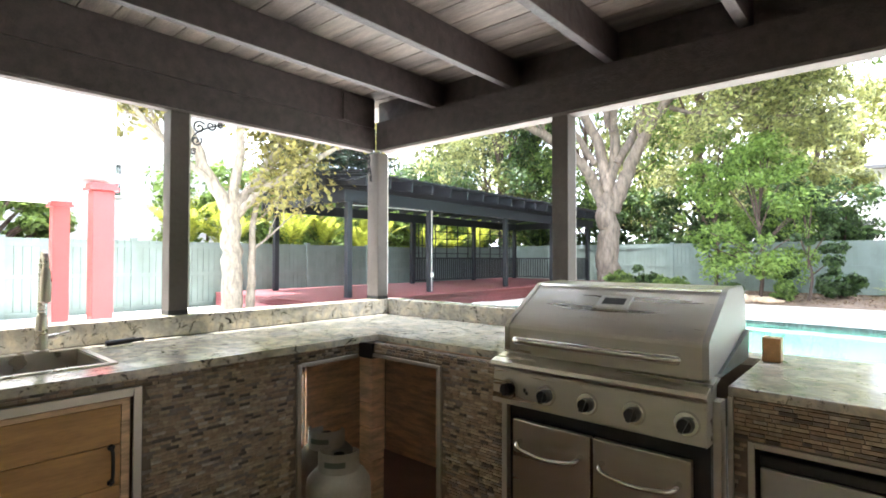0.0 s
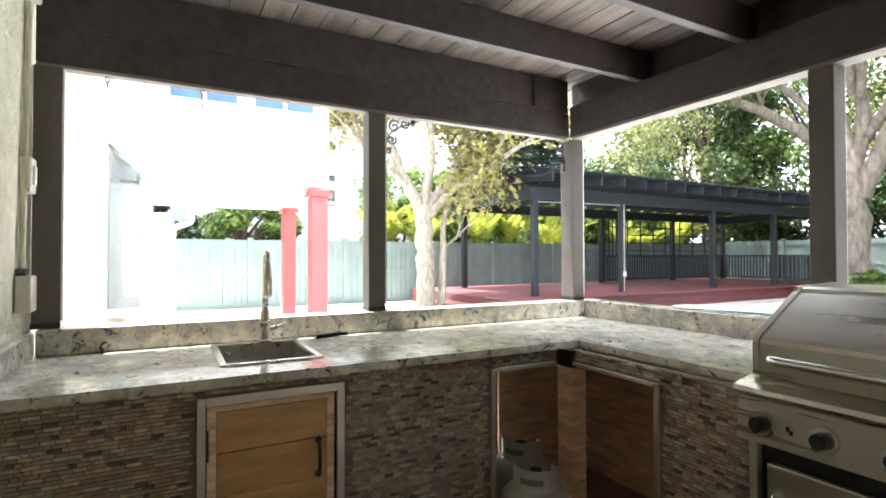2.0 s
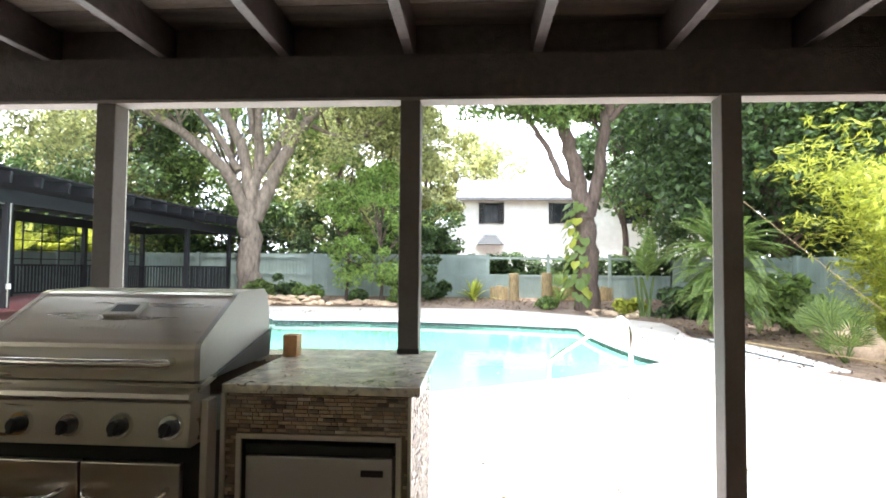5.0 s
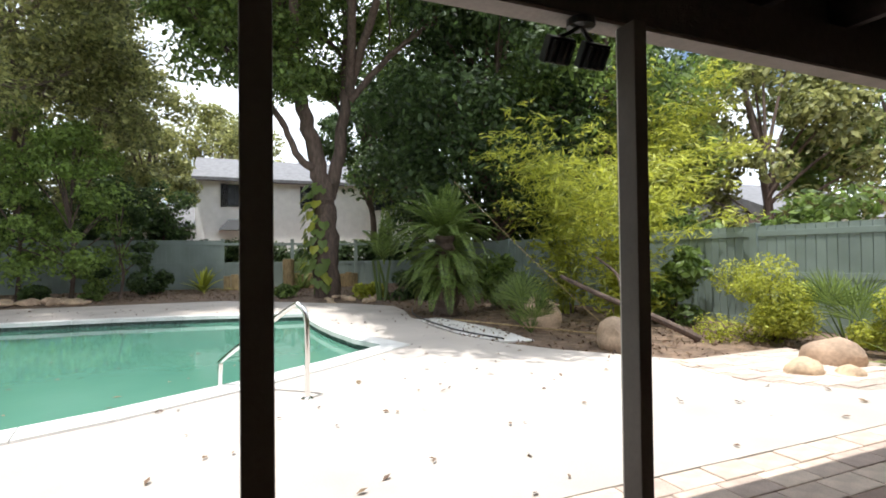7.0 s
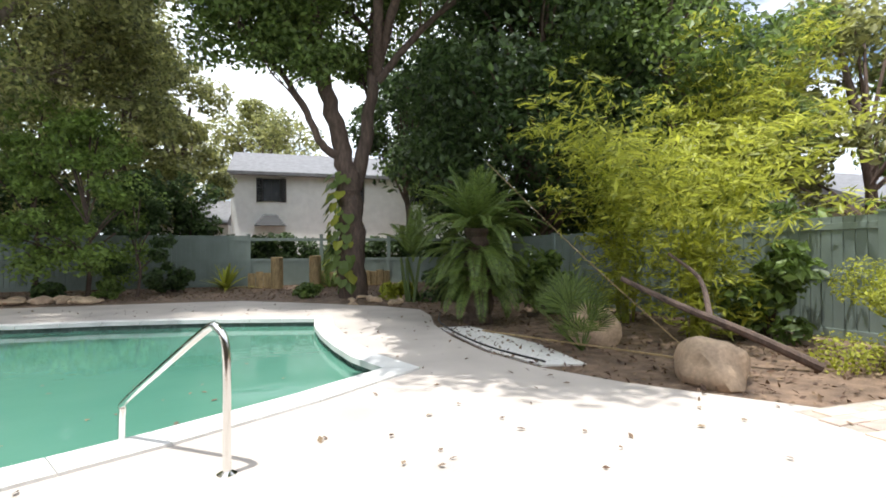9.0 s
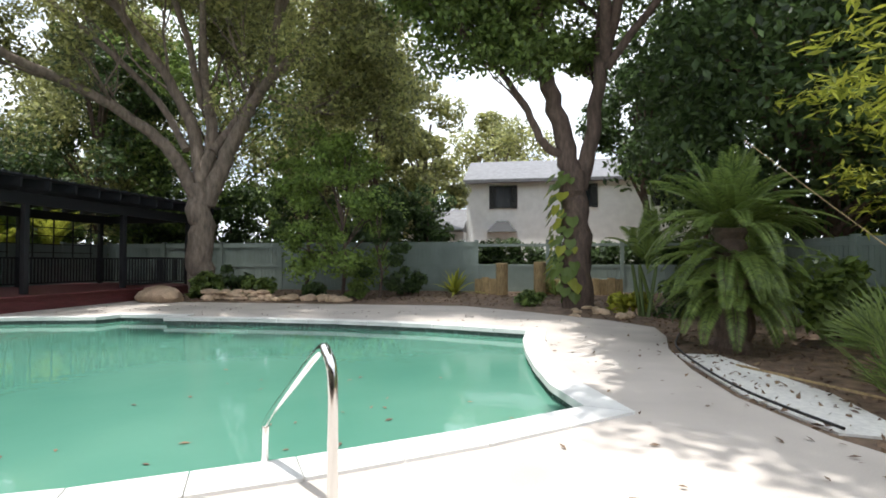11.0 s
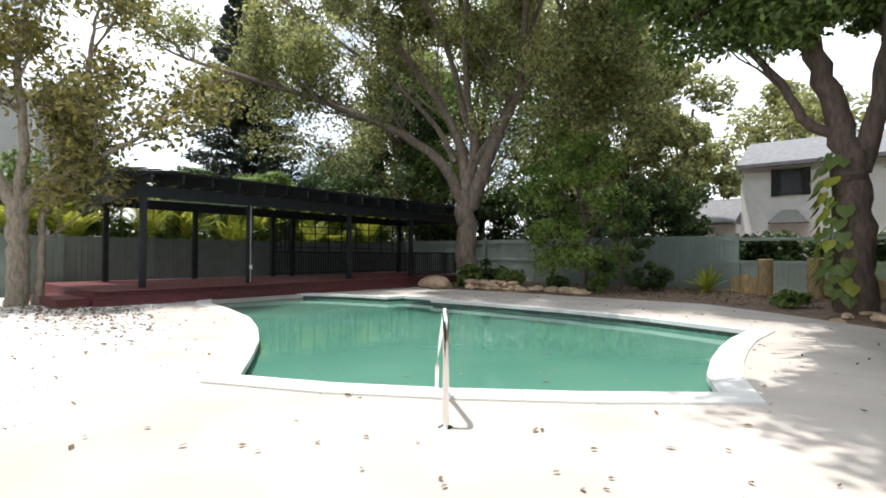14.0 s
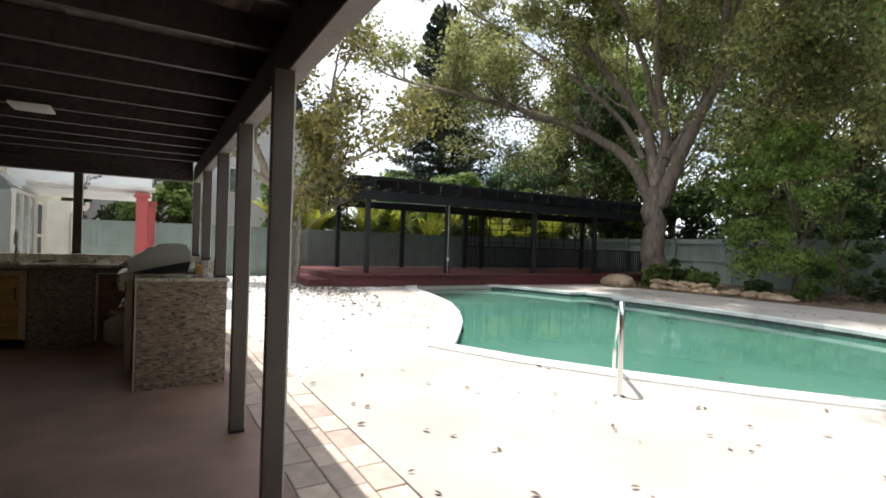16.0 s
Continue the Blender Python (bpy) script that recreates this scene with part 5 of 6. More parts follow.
def garden_posts():
    for x, y, r, h in ((2.95, 21.9, 0.2, 1.05), (4.2, 21.6, 0.2, 1.1)):
        z = ground_height(x, y)
        ob = finish("timber_bollard", lathe([(r, -0.05), (r, h - 0.02), (r - 0.03, h), (0.02, h)], 16, (0, 0, 0)), "wood_post", None, "", True)
        ob.location = (x, y, z)
        tagged(ob, "short thick weathered timber post in the back bed", "post", "garden posts")
    for a, b in ((2.0, 2.75), (4.42, 6.9)):
        bx = thing("planter_wall", "low tan timber planter edge along the back bed", "planter", (0, 22.2, ground_height(0, 22.2)))
        k = a
        while k < b - 0.05:
            part("sleeper", boxes((k, min(k + 0.24, b), -0.06, 0.06, -0.02, 0.52 + 0.03 * math.sin(k * 9)), bevel=0.01), "wood_post", bx)
            k += 0.25


garden_posts()


# ---- planting ----
def leaf_mesh(name, centres, normals, size, material, parent, seed, long=1.9):
    """Folded pointed leaves, one island each. centres (n, 3), normals (n, 3)."""
    g = np.random.default_rng(seed)
    n = len(centres)
    nrm = normals / np.maximum(1e-6, np.linalg.norm(normals, axis=1, keepdims=True))
    a = np.cross(nrm, g.normal(size=(n, 3)))
    a /= np.maximum(1e-6, np.linalg.norm(a, axis=1, keepdims=True))
    b = np.cross(nrm, a)
    s = size * g.uniform(0.6, 1.35, (n, 1))
    v = np.stack((centres - a * s * long / 2, centres + b * s * 0.5 + nrm * s * 0.12, centres + a * s * long / 2, centres - b * s * 0.5 + nrm * s * 0.12), 1).reshape(-1, 3)
    f = np.arange(4 * n).reshape(n, 4)
    return raw(name, v, f, material, parent)


def clump_points(tips, spread, per, seed, squash=0.75, up=0.5):
    """Leaf places in a loose shell round each tip, with normals that lean outwards and up."""
    g = np.random.default_rng(seed)
    c, m = [], []
    for tip, k in tips:
        n = int(per * k * g.uniform(0.6, 1.4))
        d = g.normal(size=(n, 3))
        d /= np.linalg.norm(d, axis=1, keepdims=True)
        r = spread * k ** 0.5 * g.uniform(0.25, 1.0, (n, 1)) ** 0.6 * g.uniform(0.75, 1.25)
        c.append(np.array(tip) + d * r * (1, 1, squash))
        m.append(d * 0.6 + g.normal(size=(n, 3)) * 0.6 + (0, 0, up))
    return np.concatenate(c), np.concatenate(m)


class Grower:
    """Grows limbs: tapering, wandering tubes that fork, and remembers where twigs end."""

    def __init__(self, seed):
        self.bm = bmesh.new()
        self.rnd = random.Random(seed)
        self.tips = []

    def limb(self, pts, r0, r1, sides=9, n=5):
        line = bend(pts, n)
        k = len(line) - 1
        for i, p in enumerate(line):
            q = min(i, k - i, 3) / 3
            p += Vector((self.rnd.uniform(-1, 1), self.rnd.uniform(-1, 1), self.rnd.uniform(-0.6, 0.6))) * r0 * 0.18 * q
        tube(self.bm, line, [r0 + (r1 - r0) * (i / k) ** 0.85 for i in range(k + 1)], sides)
        return line

    def branch(self, start, way, length, r, level, rise=0.25):
        rnd = self.rnd
        pts = [Vector(start)]
        d = Vector(way).normalized()
        for i in range(4):
            d = (d + Vector((rnd.uniform(-1, 1), rnd.uniform(-1, 1), rnd.uniform(-0.5, 1) * rise * 2)) * 0.30).normalized()
            pts.append(pts[-1] + d * length / 4)
        line = self.limb(pts, r, r * 0.45, 7 if level > 1 else 5, 3)
        if level <= 0:
            self.tips.append((tuple(pts[-1]), 1.0))
            self.tips.append((tuple(pts[-2]), 0.7))
            return
        for i in range(3 if level > 1 else 4):
            p = line[int(len(line) * rnd.uniform(0.35, 0.98)) - 1]
            t = (d + Vector((rnd.uniform(-1, 1), rnd.uniform(-1, 1), rnd.uniform(-0.35, 0.8)))).normalized()
            self.branch(p, t, length * rnd.uniform(0.5, 0.75), r * 0.5, level - 1, rise)
        self.tips.append((tuple(pts[-1]), 0.8))


def tree(name, label, x, y, limbs, bark, leaf, leaf_size, per, spread, seed, level=2, length=2.2, rise=0.25, twigs=4, extra=(), bare=(0, 0)):
    """limbs: (points from the base, first radius, last radius, whether it carries branches)."""
    z = ground_height(x, y) - 0.05
    ob = thing(name, label, "tree", (x, y, z))
    g = Grower(seed)
    for pts, r0, r1, bears in limbs:
        line = g.limb(pts, r0, r1, 12, 6)
        if bears:
            for k in range(twigs):
                i = int(len(line) * (0.35 + 0.63 * (k + 0.5) / twigs))
                i = min(i, len(line) - 1)
                d = line[i] - line[max(0, i - 2)]
                t = d.normalized() + Vector((g.rnd.uniform(-1, 1), g.rnd.uniform(-1, 1), g.rnd.uniform(-0.3, 0.7)))
                g.branch(line[i], t, length * g.rnd.uniform(0.7, 1.2), max(0.025, r1 * 0.75), level, rise)
            g.branch(line[-1], line[-1] - line[-3], length, r1, level, rise)
    tips = [p for p in g.tips if math.hypot(p[0][0], p[0][1]) > bare[0] or p[0][2] > bare[1]] + [(t, k) for t, k in extra]
    part("trunk", g.bm, bark, ob, "", True)
    c, m = clump_points(tips, spread, per, seed)
    leaf_mesh("crown", c, m, leaf_size, leaf, ob, seed)
    return ob


def away(right, up, b):
    """Right and up as seen along bearing b (degrees left of +y), as a 3D offset."""
    return Vector((right * math.cos(radians(b)), right * math.sin(radians(b)), up))


def seen(b, *rows):
    return [away(r, u, b) + Vector((dx, dy, 0)) for r, u, dx, dy in rows]


def scatter(seed, n, xs, ys, zs):
    """Leaf clumps relative to the foot of the tree; the highest are unseen, added for deck shade."""
    r = random.Random(seed)
    return [((r.uniform(*xs), r.uniform(*ys), r.uniform(*zs)), r.uniform(0.8, 1.6)) for i in range(n)]


# the big oak by the deck
tree("oak_tree", "big spreading grey-barked oak beside the pool deck", -7.3, 20.6, [
    (seen(34, (0.1, 0.0, 0, 0), (0.0, 0.9, 0, 0), (-0.05, 2.4, 0, 0), (-0.1, 3.9, 0, 0)), 0.48, 0.38, False),
    (seen(34, (-0.15, 3.3, 0, 0), (-0.6, 4.6, 0, -0.3), (-1.6, 5.7, 0, -0.6), (-2.6, 6.4, 0, -1.6), (-4.4, 7.2, 0, -3.0), (-6.2, 7.8, 0, -4.2)), 0.26, 0.08, True),
    (seen(34, (0.1, 3.2, 0, 0), (0.75, 4.5, 0, -0.2), (1.35, 5.8, 0, -0.4), (2.6, 7.0, 0, -1.4), (4.6, 8.2, 0, -3.0), (6.6, 9.2, 0, -4.8)), 0.34, 0.09, True),
    (seen(34, (-0.1, 3.8, 0, 0), (-0.4, 5.6, 0, 0.3), (-1.2, 7.4, 0, 0.2), (-2.4, 9.6, 0, -0.6), (-3.6, 12.0, 0, -1.5)), 0.27, 0.08, True),
    (seen(34, (-0.05, 3.8, 0, 0), (0.15, 5.8, 0, 0.2), (0.0, 7.8, 0, 0.0), (0.4, 10.4, 0, -0.8), (0.2, 13.0, 0, -1.6)), 0.25, 0.08, True),
    (seen(34, (0.3, 5.0, 0, 0), (1.0, 7.0, 0, 0.8), (1.8, 9.2, 0, 0.6), (3.4, 11.6, 0, -0.6), (4.6, 13.0, 0, -1.5)), 0.19, 0.06, True),
    (seen(34, (-0.5, 5.0, 0, 0), (-2.0, 6.8, 0, 1.0), (-3.8, 8.6, 0, 1.0), (-6.0, 10.6, 0, 0.2), (-7.4, 11.8, 0, -0.5)), 0.14, 0.06, True),
    (seen(34, (2.6, 7.0, 0, -0.8), (3.6, 6.6, 0, -1.5), (5.0, 6.4, 0, -1.9)), 0.10, 0.05, True),
    # three high limbs out of view, added to shade the far deck
    (seen(0, (0.2, 6.3, 0, 0), (1.0, 8.5, 0, -1.5), (2.6, 10.4, 0, -3.5), (4.2, 11.4, 0, -5.5)), 0.14, 0.05, True),
    (seen(0, (0.0, 6.5, 0, 0), (0.2, 9.0, 0, -1.5), (0.6, 10.8, 0, -4.0), (1.2, 11.6, 0, -6.0)), 0.14, 0.05, True),
    (seen(0, (2.4, 7.2, 0, 0.2), (4.0, 9.8, 0, -2.0), (6.5, 11.4, 0, -4.0), (8.6, 12.0, 0, -5.0)), 0.14, 0.05, True),
# scatter 5 is unseen and only casts shade; 9 and 10 fill the crown
], "bark_grey", "leaf_oak", 0.085, 105, 0.70, 11, level=2, length=2.6, twigs=6, bare=(3.6, 8.6), extra=scatter(5, 140, (0.0, 11.0), (-6.2, -2.4), (10.4, 12.6)) + scatter(9, 56, (-7.5, -3.2), (-5.5, -1.0), (5.2, 10.0)) + scatter(10, 34, (2.0, 7.5), (-2.5, 1.5), (5.5, 9.5)))

# the tall tree in the back bed
tree("tall_tree", "tall brown-barked tree with high limbs and a climbing vine", 5.08, 18.6, [
    (seen(0, (0.05, 0.0, 0, 0), (0.0, 1.4, 0, 0), (-0.05, 2.8, 0, 0), (0.0, 3.7, 0, 0)), 0.43, 0.33, False),
    (seen(0, (-0.02, 3.3, 0, 0), (-0.4, 4.8, 0, 0), (-0.85, 6.6, 0, -0.2), (-1.35, 8.4, 0, -0.4), (-2.0, 10.5, 0, -0.8)), 0.31, 0.12, True),
    (seen(0, (0.08, 3.2, 0, 0), (0.45, 4.8, 0, 0), (0.65, 6.4, 0, 0.1), (0.75, 8.4, 0, 0.3), (1.0, 10.6, 0, 0.4)), 0.24, 0.10, True),
    (seen(0, (-0.15, 4.0, 0, 0), (-0.85, 4.4, 0, -0.2), (-1.35, 5.4, 0, -0.4), (-2.1, 6.4, 0, -0.6), (-2.7, 6.9, 0, -0.8)), 0.14, 0.05, True),
    (seen(0, (-1.0, 6.8, 0, -0.2), (-2.4, 8.2, 0, -1.0), (-4.0, 9.2, 0, -1.5)), 0.12, 0.05, True),
    (seen(0, (0.8, 6.4, 0, 0), (2.2, 8.0, 0, -0.8), (3.8, 9.2, 0, -1.4)), 0.13, 0.05, True),
    # three unseen limbs over the pool, added to shade the right-hand deck
    (seen(0, (-0.9, 6.6, 0, 0), (-1.2, 9.2, 0, -2.0), (-1.7, 10.6, 0, -5.0), (-1.8, 11.0, 0, -9.0)), 0.16, 0.06, True),
    (seen(0, (0.8, 6.6, 0, 0), (0.4, 9.2, 0, -2.2), (-0.5, 10.8, 0, -5.5), (-1.0, 11.2, 0, -10.5)), 0.16, 0.06, True),
    (seen(0, (0.8, 6.8, 0, 0), (1.2, 9.2, 0, -2.4), (0.9, 10.8, 0, -5.5), (0.5, 11.2, 0, -9.0)), 0.15, 0.06, True),
# clumps 6, 61 and 12 hang out of view to cast shade on the deck
], "bark_brown", "leaf_mid", 0.095, 85, 0.62, 23, level=2, length=1.9, twigs=5, extra=scatter(6, 170, (-2.1, 0.4), (-11.6, -2.0), (10.2, 12.4)) + scatter(61, 190, (-2.2, 0.0), (-11.4, -2.0), (10.2, 12.4)) + scatter(12, 90, (-7.0, 0.5), (-1.0, 2.6), (10.6, 12.2))
     + scatter(62, 120, (-4.6, -1.0), (-1.4, 1.4), (6.9, 10.6)) + scatter(63, 34, (-1.2, 2.6), (-0.6, 1.6), (7.4, 10.2)))

# the magnolia by the gravel
tree("magnolia_tree", "many-stemmed magnolia with sparse bronze-green leaves", -10.2, 6.75, [
    (seen(74, (0.0, 0.0, 0, 0), (0.05, 1.0, 0, 0), (0.0, 2.0, 0, 0), (0.0, 2.6, 0, 0)), 0.24, 0.20, False),
    (seen(74, (0.0, 2.4, 0, 0), (-0.5, 3.3, 0, 0), (-1.0, 4.6, 0, 0), (-1.3, 6.2, 0, 0)), 0.18, 0.05, True),
    (seen(74, (0.0, 2.4, 0, 0), (0.5, 3.3, 0, 0.2), (0.9, 4.6, 0, 0.3), (1.1, 6.6, 0, 0.3)), 0.2, 0.05, True),
    (seen(74, (0.0, 2.5, 0, 0), (0.05, 4.0, 0.3, 0), (-0.1, 5.6, 0.4, 0), (0.1, 7.8, 0.4, 0)), 0.13, 0.05, True),
    (seen(74, (0.1, 2.3, 0, 0), (0.4, 2.9, 0.5, 0), (1.3, 3.6, 1.0, 0), (2.4, 4.4, 1.2, 0)), 0.10, 0.04, True),
    (seen(74, (-0.3, 3.0, 0, 0), (-1.3, 3.7, 0.3, 0), (-2.3, 4.6, 0.6, 0)), 0.09, 0.04, True),
    (seen(74, (0.40, 0.0, 0, 0), (0.46, 1.2, 0, 0), (0.50, 2.4, 0, 0), (1.0, 4.0, 0, 0)), 0.12, 0.04, True),
], "bark_pale", "leaf_magnolia", 0.088, 24, 0.72, 31, level=2, length=1.35, twigs=4)


def mass_tree(name, label, x, y, h, r, low, bark, leaf, size, per, seed, trunk=0.2, lumps=60, group="background trees"):
    """A dense tree: a forked trunk under a crown of many uneven clumps."""
    z = ground_height(x, y) - 0.05
    ob = thing(name, label, "tree", (x, y, z), group)
    g = Grower(seed)
    rnd = g.rnd
    top = Vector((rnd.uniform(-0.5, 0.5), rnd.uniform(-0.5, 0.5), h * 0.8))
    g.limb([(0, 0, 0), (0.1, 0, h * 0.25), (-0.1, 0.1, h * 0.5), top], trunk, trunk * 0.3, 9)
    tips = []
    for i in range(lumps):
        a = rnd.uniform(0, 6.283)
        t = rnd.random()
        zz = low + (h - low) * t
        prof = math.sin(math.pi * min(1, 0.18 + 0.80 * t)) ** 0.6
        rr = r * prof * rnd.uniform(0.35, 1.0) ** 0.5
        p = Vector((rr * math.cos(a), rr * math.sin(a), zz))
        tips.append((tuple(p), rnd.uniform(0.5, 1.8)))
        if i % 4 == 0:
            g.limb([(0, 0, max(0.5, zz * 0.55)), (p.x * 0.5, p.y * 0.5, zz * 0.82), tuple(p)], trunk * 0.35, 0.02, 5, 3)
    part("trunk", g.bm, bark, ob, "", True)
    c, m = clump_points(tips, r * 0.26, per, seed)
    leaf_mesh("crown", c, m, size, leaf, ob, seed)
    return ob


rows = [
    # x, y, height, radius, crown from, leaf, size, per clump, seed, lumps
    (-17.5, 17.5, 5.0, 2.4, 1.8, "leaf_mid", 0.13, 240, 1, 60), (-16.0, 27.0, 13.5, 4.0, 2.0, "leaf_oak", 0.13, 220, 2, 64), (-11.5, 27.5, 16.0, 4.6, 2.0, "leaf_mid", 0.13, 240, 3, 84),
    (-6.0, 28.5, 16.0, 4.4, 1.8, "leaf_oak", 0.13, 230, 4, 84), (-3.0, 27.0, 11.5, 2.6, 2.6, "leaf_oak", 0.12, 170, 5, 46), (-1.4, 30.5, 10.5, 2.3, 3.4, "leaf_oak", 0.13, 200, 6, 34), (13.5, 15.2, 12.0, 3.2, 3.0, "leaf_mid", 0.11, 230, 43, 70),
    (11.8, 21.5, 13.5, 4.6, 2.2, "leaf_dark", 0.13, 300, 7, 95), (8.6, 26.5, 9.0, 2.6, 5.6, "leaf_dark", 0.12, 220, 8, 40), (10.9, 18.2, 12.5, 4.4, 3.0, "leaf_dark", 0.11, 330, 9, 110), (16.5, 20.5, 13.0, 4.6, 2.0, "leaf_dark", 0.14, 280, 10, 80),
    (18.5, 13.5, 8.6, 3.0, 2.4, "leaf_oak", 0.13, 240, 13, 50), (24.0, 12.5, 10.0, 3.6, 3.0, "leaf_mid", 0.14, 220, 14, 50), (23.0, 7.5, 7.5, 3.0, 2.5, "leaf_oak", 0.14, 220, 15, 45),
    (-24.0, 28.0, 8.0, 4.0, 2.5, "leaf_dark", 0.15, 240, 16, 60), (-29.0, 20.0, 6.5, 3.4, 2.5, "leaf_mid", 0.15, 220, 17, 50), (-15.2, 3.2, 4.4, 1.5, 1.6, "leaf_mid", 0.10, 240, 18, 44), (-15.6, 0.9, 4.8, 1.5, 1.2, "leaf_dark", 0.11, 200, 41, 44), (-17.0, -1.5, 5.0, 2.2, 1.9, "leaf_dark", 0.13, 180, 19, 34),
    (-15.2, 24.6, 11.5, 3.4, 1.6, "leaf_dark", 0.12, 240, 31, 70), (-19.5, 29.0, 13.0, 4.2, 2.0, "leaf_oak", 0.13, 230, 32, 70), (1.5, 47.0, 13.0, 5.0, 4.0, "leaf_oak", 0.2, 200, 20, 50), (-9.0, 40.0, 14.0, 6.0, 3.0, "leaf_oak", 0.2, 240, 21, 60), (12.0, 30.0, 12.0, 3.5, 3.5, "leaf_mid", 0.14, 240, 22, 50), (20.0, 26.0, 12.0, 5.0, 2.5, "leaf_mid", 0.16, 240, 24, 60),
]
for x, y, h, r, low, leaf, size, per, seed, lumps in rows:
    lab = {"leaf_mid": "leafy mid-green tree beyond the fence", "leaf_oak": "olive-green oak beyond the fence", "leaf_dark": "dense dark green tree beyond the fence"}[leaf]
    mass_tree("tree", lab, x, y, h, r, low, "bark_brown", leaf, size, per, 100 + seed, 0.22, lumps)
# slender young trees in the back bed
mass_tree("young_tree", "slender small-leaved tree in the back bed", -2.2, 20.6, 5.2, 1.7, 0.7, "bark_brown", "leaf_fresh", 0.075, 150, 201, 0.07, 64, "young trees")
mass_tree("young_tree", "slender small-leaved tree in the back bed", -3.6, 20.9, 6.0, 1.2, 1.2, "bark_brown", "leaf_fresh", 0.075, 120, 202, 0.07, 40, "young trees")
mass_tree("young_tree", "slender small-leaved tree in the back bed", -0.9, 20.4, 3.2, 0.8, 0.4, "bark_brown", "leaf_dark", 0.075, 140, 203, 0.05, 26, "young trees")


def shrub(x, y, r, h, leaf, size, per, seed, label, low=0.1):
    ob = thing("shrub", label, "shrub", (x, y, ground_height(x, y) - 0.03), "garden shrubs")
    rnd = random.Random(seed)
    bm = bmesh.new()
    tips = []
    for i in range(14):
        a = rnd.uniform(0, 6.28)
        rr = r * rnd.uniform(0.15, 1.0)
        p = (rr * math.cos(a), rr * math.sin(a), rnd.uniform(low, h) * (1 - 0.35 * rr / r))
        tube(bm, bend([(0, 0, 0), (p[0] * 0.4, p[1] * 0.4, p[2] * 0.6), p], 3), [0.014, 0.012, 0.011, 0.009, 0.008, 0.006, 0.004], 5)
        tips.append((p, 1.0))
    part("stems", bm, "bark_brown", ob)
    c, m = clump_points(tips, r * 0.36, per, seed)
    leaf_mesh("foliage", c, m, size, leaf, ob, seed)


for x, y, r, h, leaf, size, per, seed, lab in (
        (-5.9, 20.2, 0.6, 1.1, "leaf_dark", 0.12, 60, 1, "dark broad-leaved shrub under the oak"), (-4.9, 19.9, 0.55, 0.95, "leaf_mid", 0.11, 70, 2, "bright green shrub under the oak"),
        (-6.6, 19.9, 0.5, 0.9, "leaf_palm", 0.16, 40, 3, "broad-leaved green plant under the oak"), (-0.2, 21.6, 0.65, 0.95, "leaf_dark", 0.10, 80, 4, "low dark shrub before the back fence"),
        (6.2, 18.0, 0.5, 0.5, "leaf_lime", 0.12, 40, 5, "small yellow-green plant in the bed"), (3.9, 18.9, 0.4, 0.4, "leaf_mid", 0.10, 40, 6, "small green plant in the bed"),
        (9.6, 7.2, 0.95, 1.25, "leaf_lime", 0.028, 900, 7, "feathery yellow-green bush before the side fence"), (10.0, 5.6, 0.7, 1.0, "leaf_lime", 0.028, 700, 8, "feathery yellow-green bush before the side fence"),
        (9.9, 9.3, 0.8, 1.6, "leaf_mid", 0.10, 120, 9, "leafy green bush before the side fence"), (8.4, 13.2, 0.8, 1.4, "leaf_mid", 0.10, 120, 10, "leafy green bush behind the sago palm"),
        (7.6, 16.4, 0.9, 1.3, "leaf_dark", 0.12, 90, 12, "dark shrub in the corner bed"), (-2.9, 19.9, 0.4, 0.6, "leaf_dark", 0.09, 60, 13, "low dark shrub by the edging stones"), (-1.5, 19.9, 0.35, 0.7, "leaf_mid", 0.08, 60, 14, "low green shrub by the edging stones")):
    shrub(x, y, r, h, leaf, size, per, seed, lab)
# hedge seen through the open upper bays of the back fence, and screens of leaves behind the other fences
for hx, hy, ln, turn, low, high, n, leaf, lab in ((-15.6, 15.5, 8.0, 90, 0.6, 4.2, 300, "leaf_mid", "loose leafy hedge behind the pergola fence"), (-6.5, 25.0, 7.0, 0, 0.6, 4.2, 290, "leaf_dark", "loose dark hedge behind the back fence"), (13.0, 9.0, 8.0, 95, 0.6, 2.4, 120, "leaf_mid", "loose leafy hedge beyond the side fence")):
    ob = thing("hedge", lab, "hedge", (hx, hy, 0.0))
    ob.rotation_euler = (0, 0, radians(turn))
    rnd_h = random.Random(n + int(hy))
    tips = [((rnd_h.uniform(-ln, ln), rnd_h.uniform(-0.5, 0.5), rnd_h.uniform(low, high)), rnd_h.uniform(0.6, 1.5)) for i in range(n)]
    c, m = clump_points(tips, 0.5, 110, n)
    leaf_mesh("foliage", c, m, 0.11, leaf, ob, n)
    for i in range(8):
        bm = bmesh.new()
        tube(bm, [(-ln + (i + 0.5) * ln / 4, 0, -0.1), (-ln + (i + 0.5) * ln / 4 + 0.2, 0, high * 0.7)], 0.04, 6)
        part("stem", bm, "bark_brown", ob)
ob = thing("hedge", "dark clipped hedge behind the open back fence", "hedge", (4.0, 24.6, 0.1))
rnd_h = random.Random(6)
tips = [((rnd_h.uniform(-6.5, 6.5), rnd_h.uniform(-0.4, 0.4), rnd_h.uniform(0.2, 1.75)), 1.0) for i in range(330)]
c, m = clump_points(tips, 0.36, 110, 6)
leaf_mesh("foliage", c, m, 0.10, "leaf_dark", ob, 6)
bm = bmesh.new()
for i in range(12):
    tube(bm, [(-6 + i * 1.1, 0, -0.1), (-6 + i * 1.1, 0, 1.6)], 0.03, 6)
part("stems", bm, "bark_brown", ob)


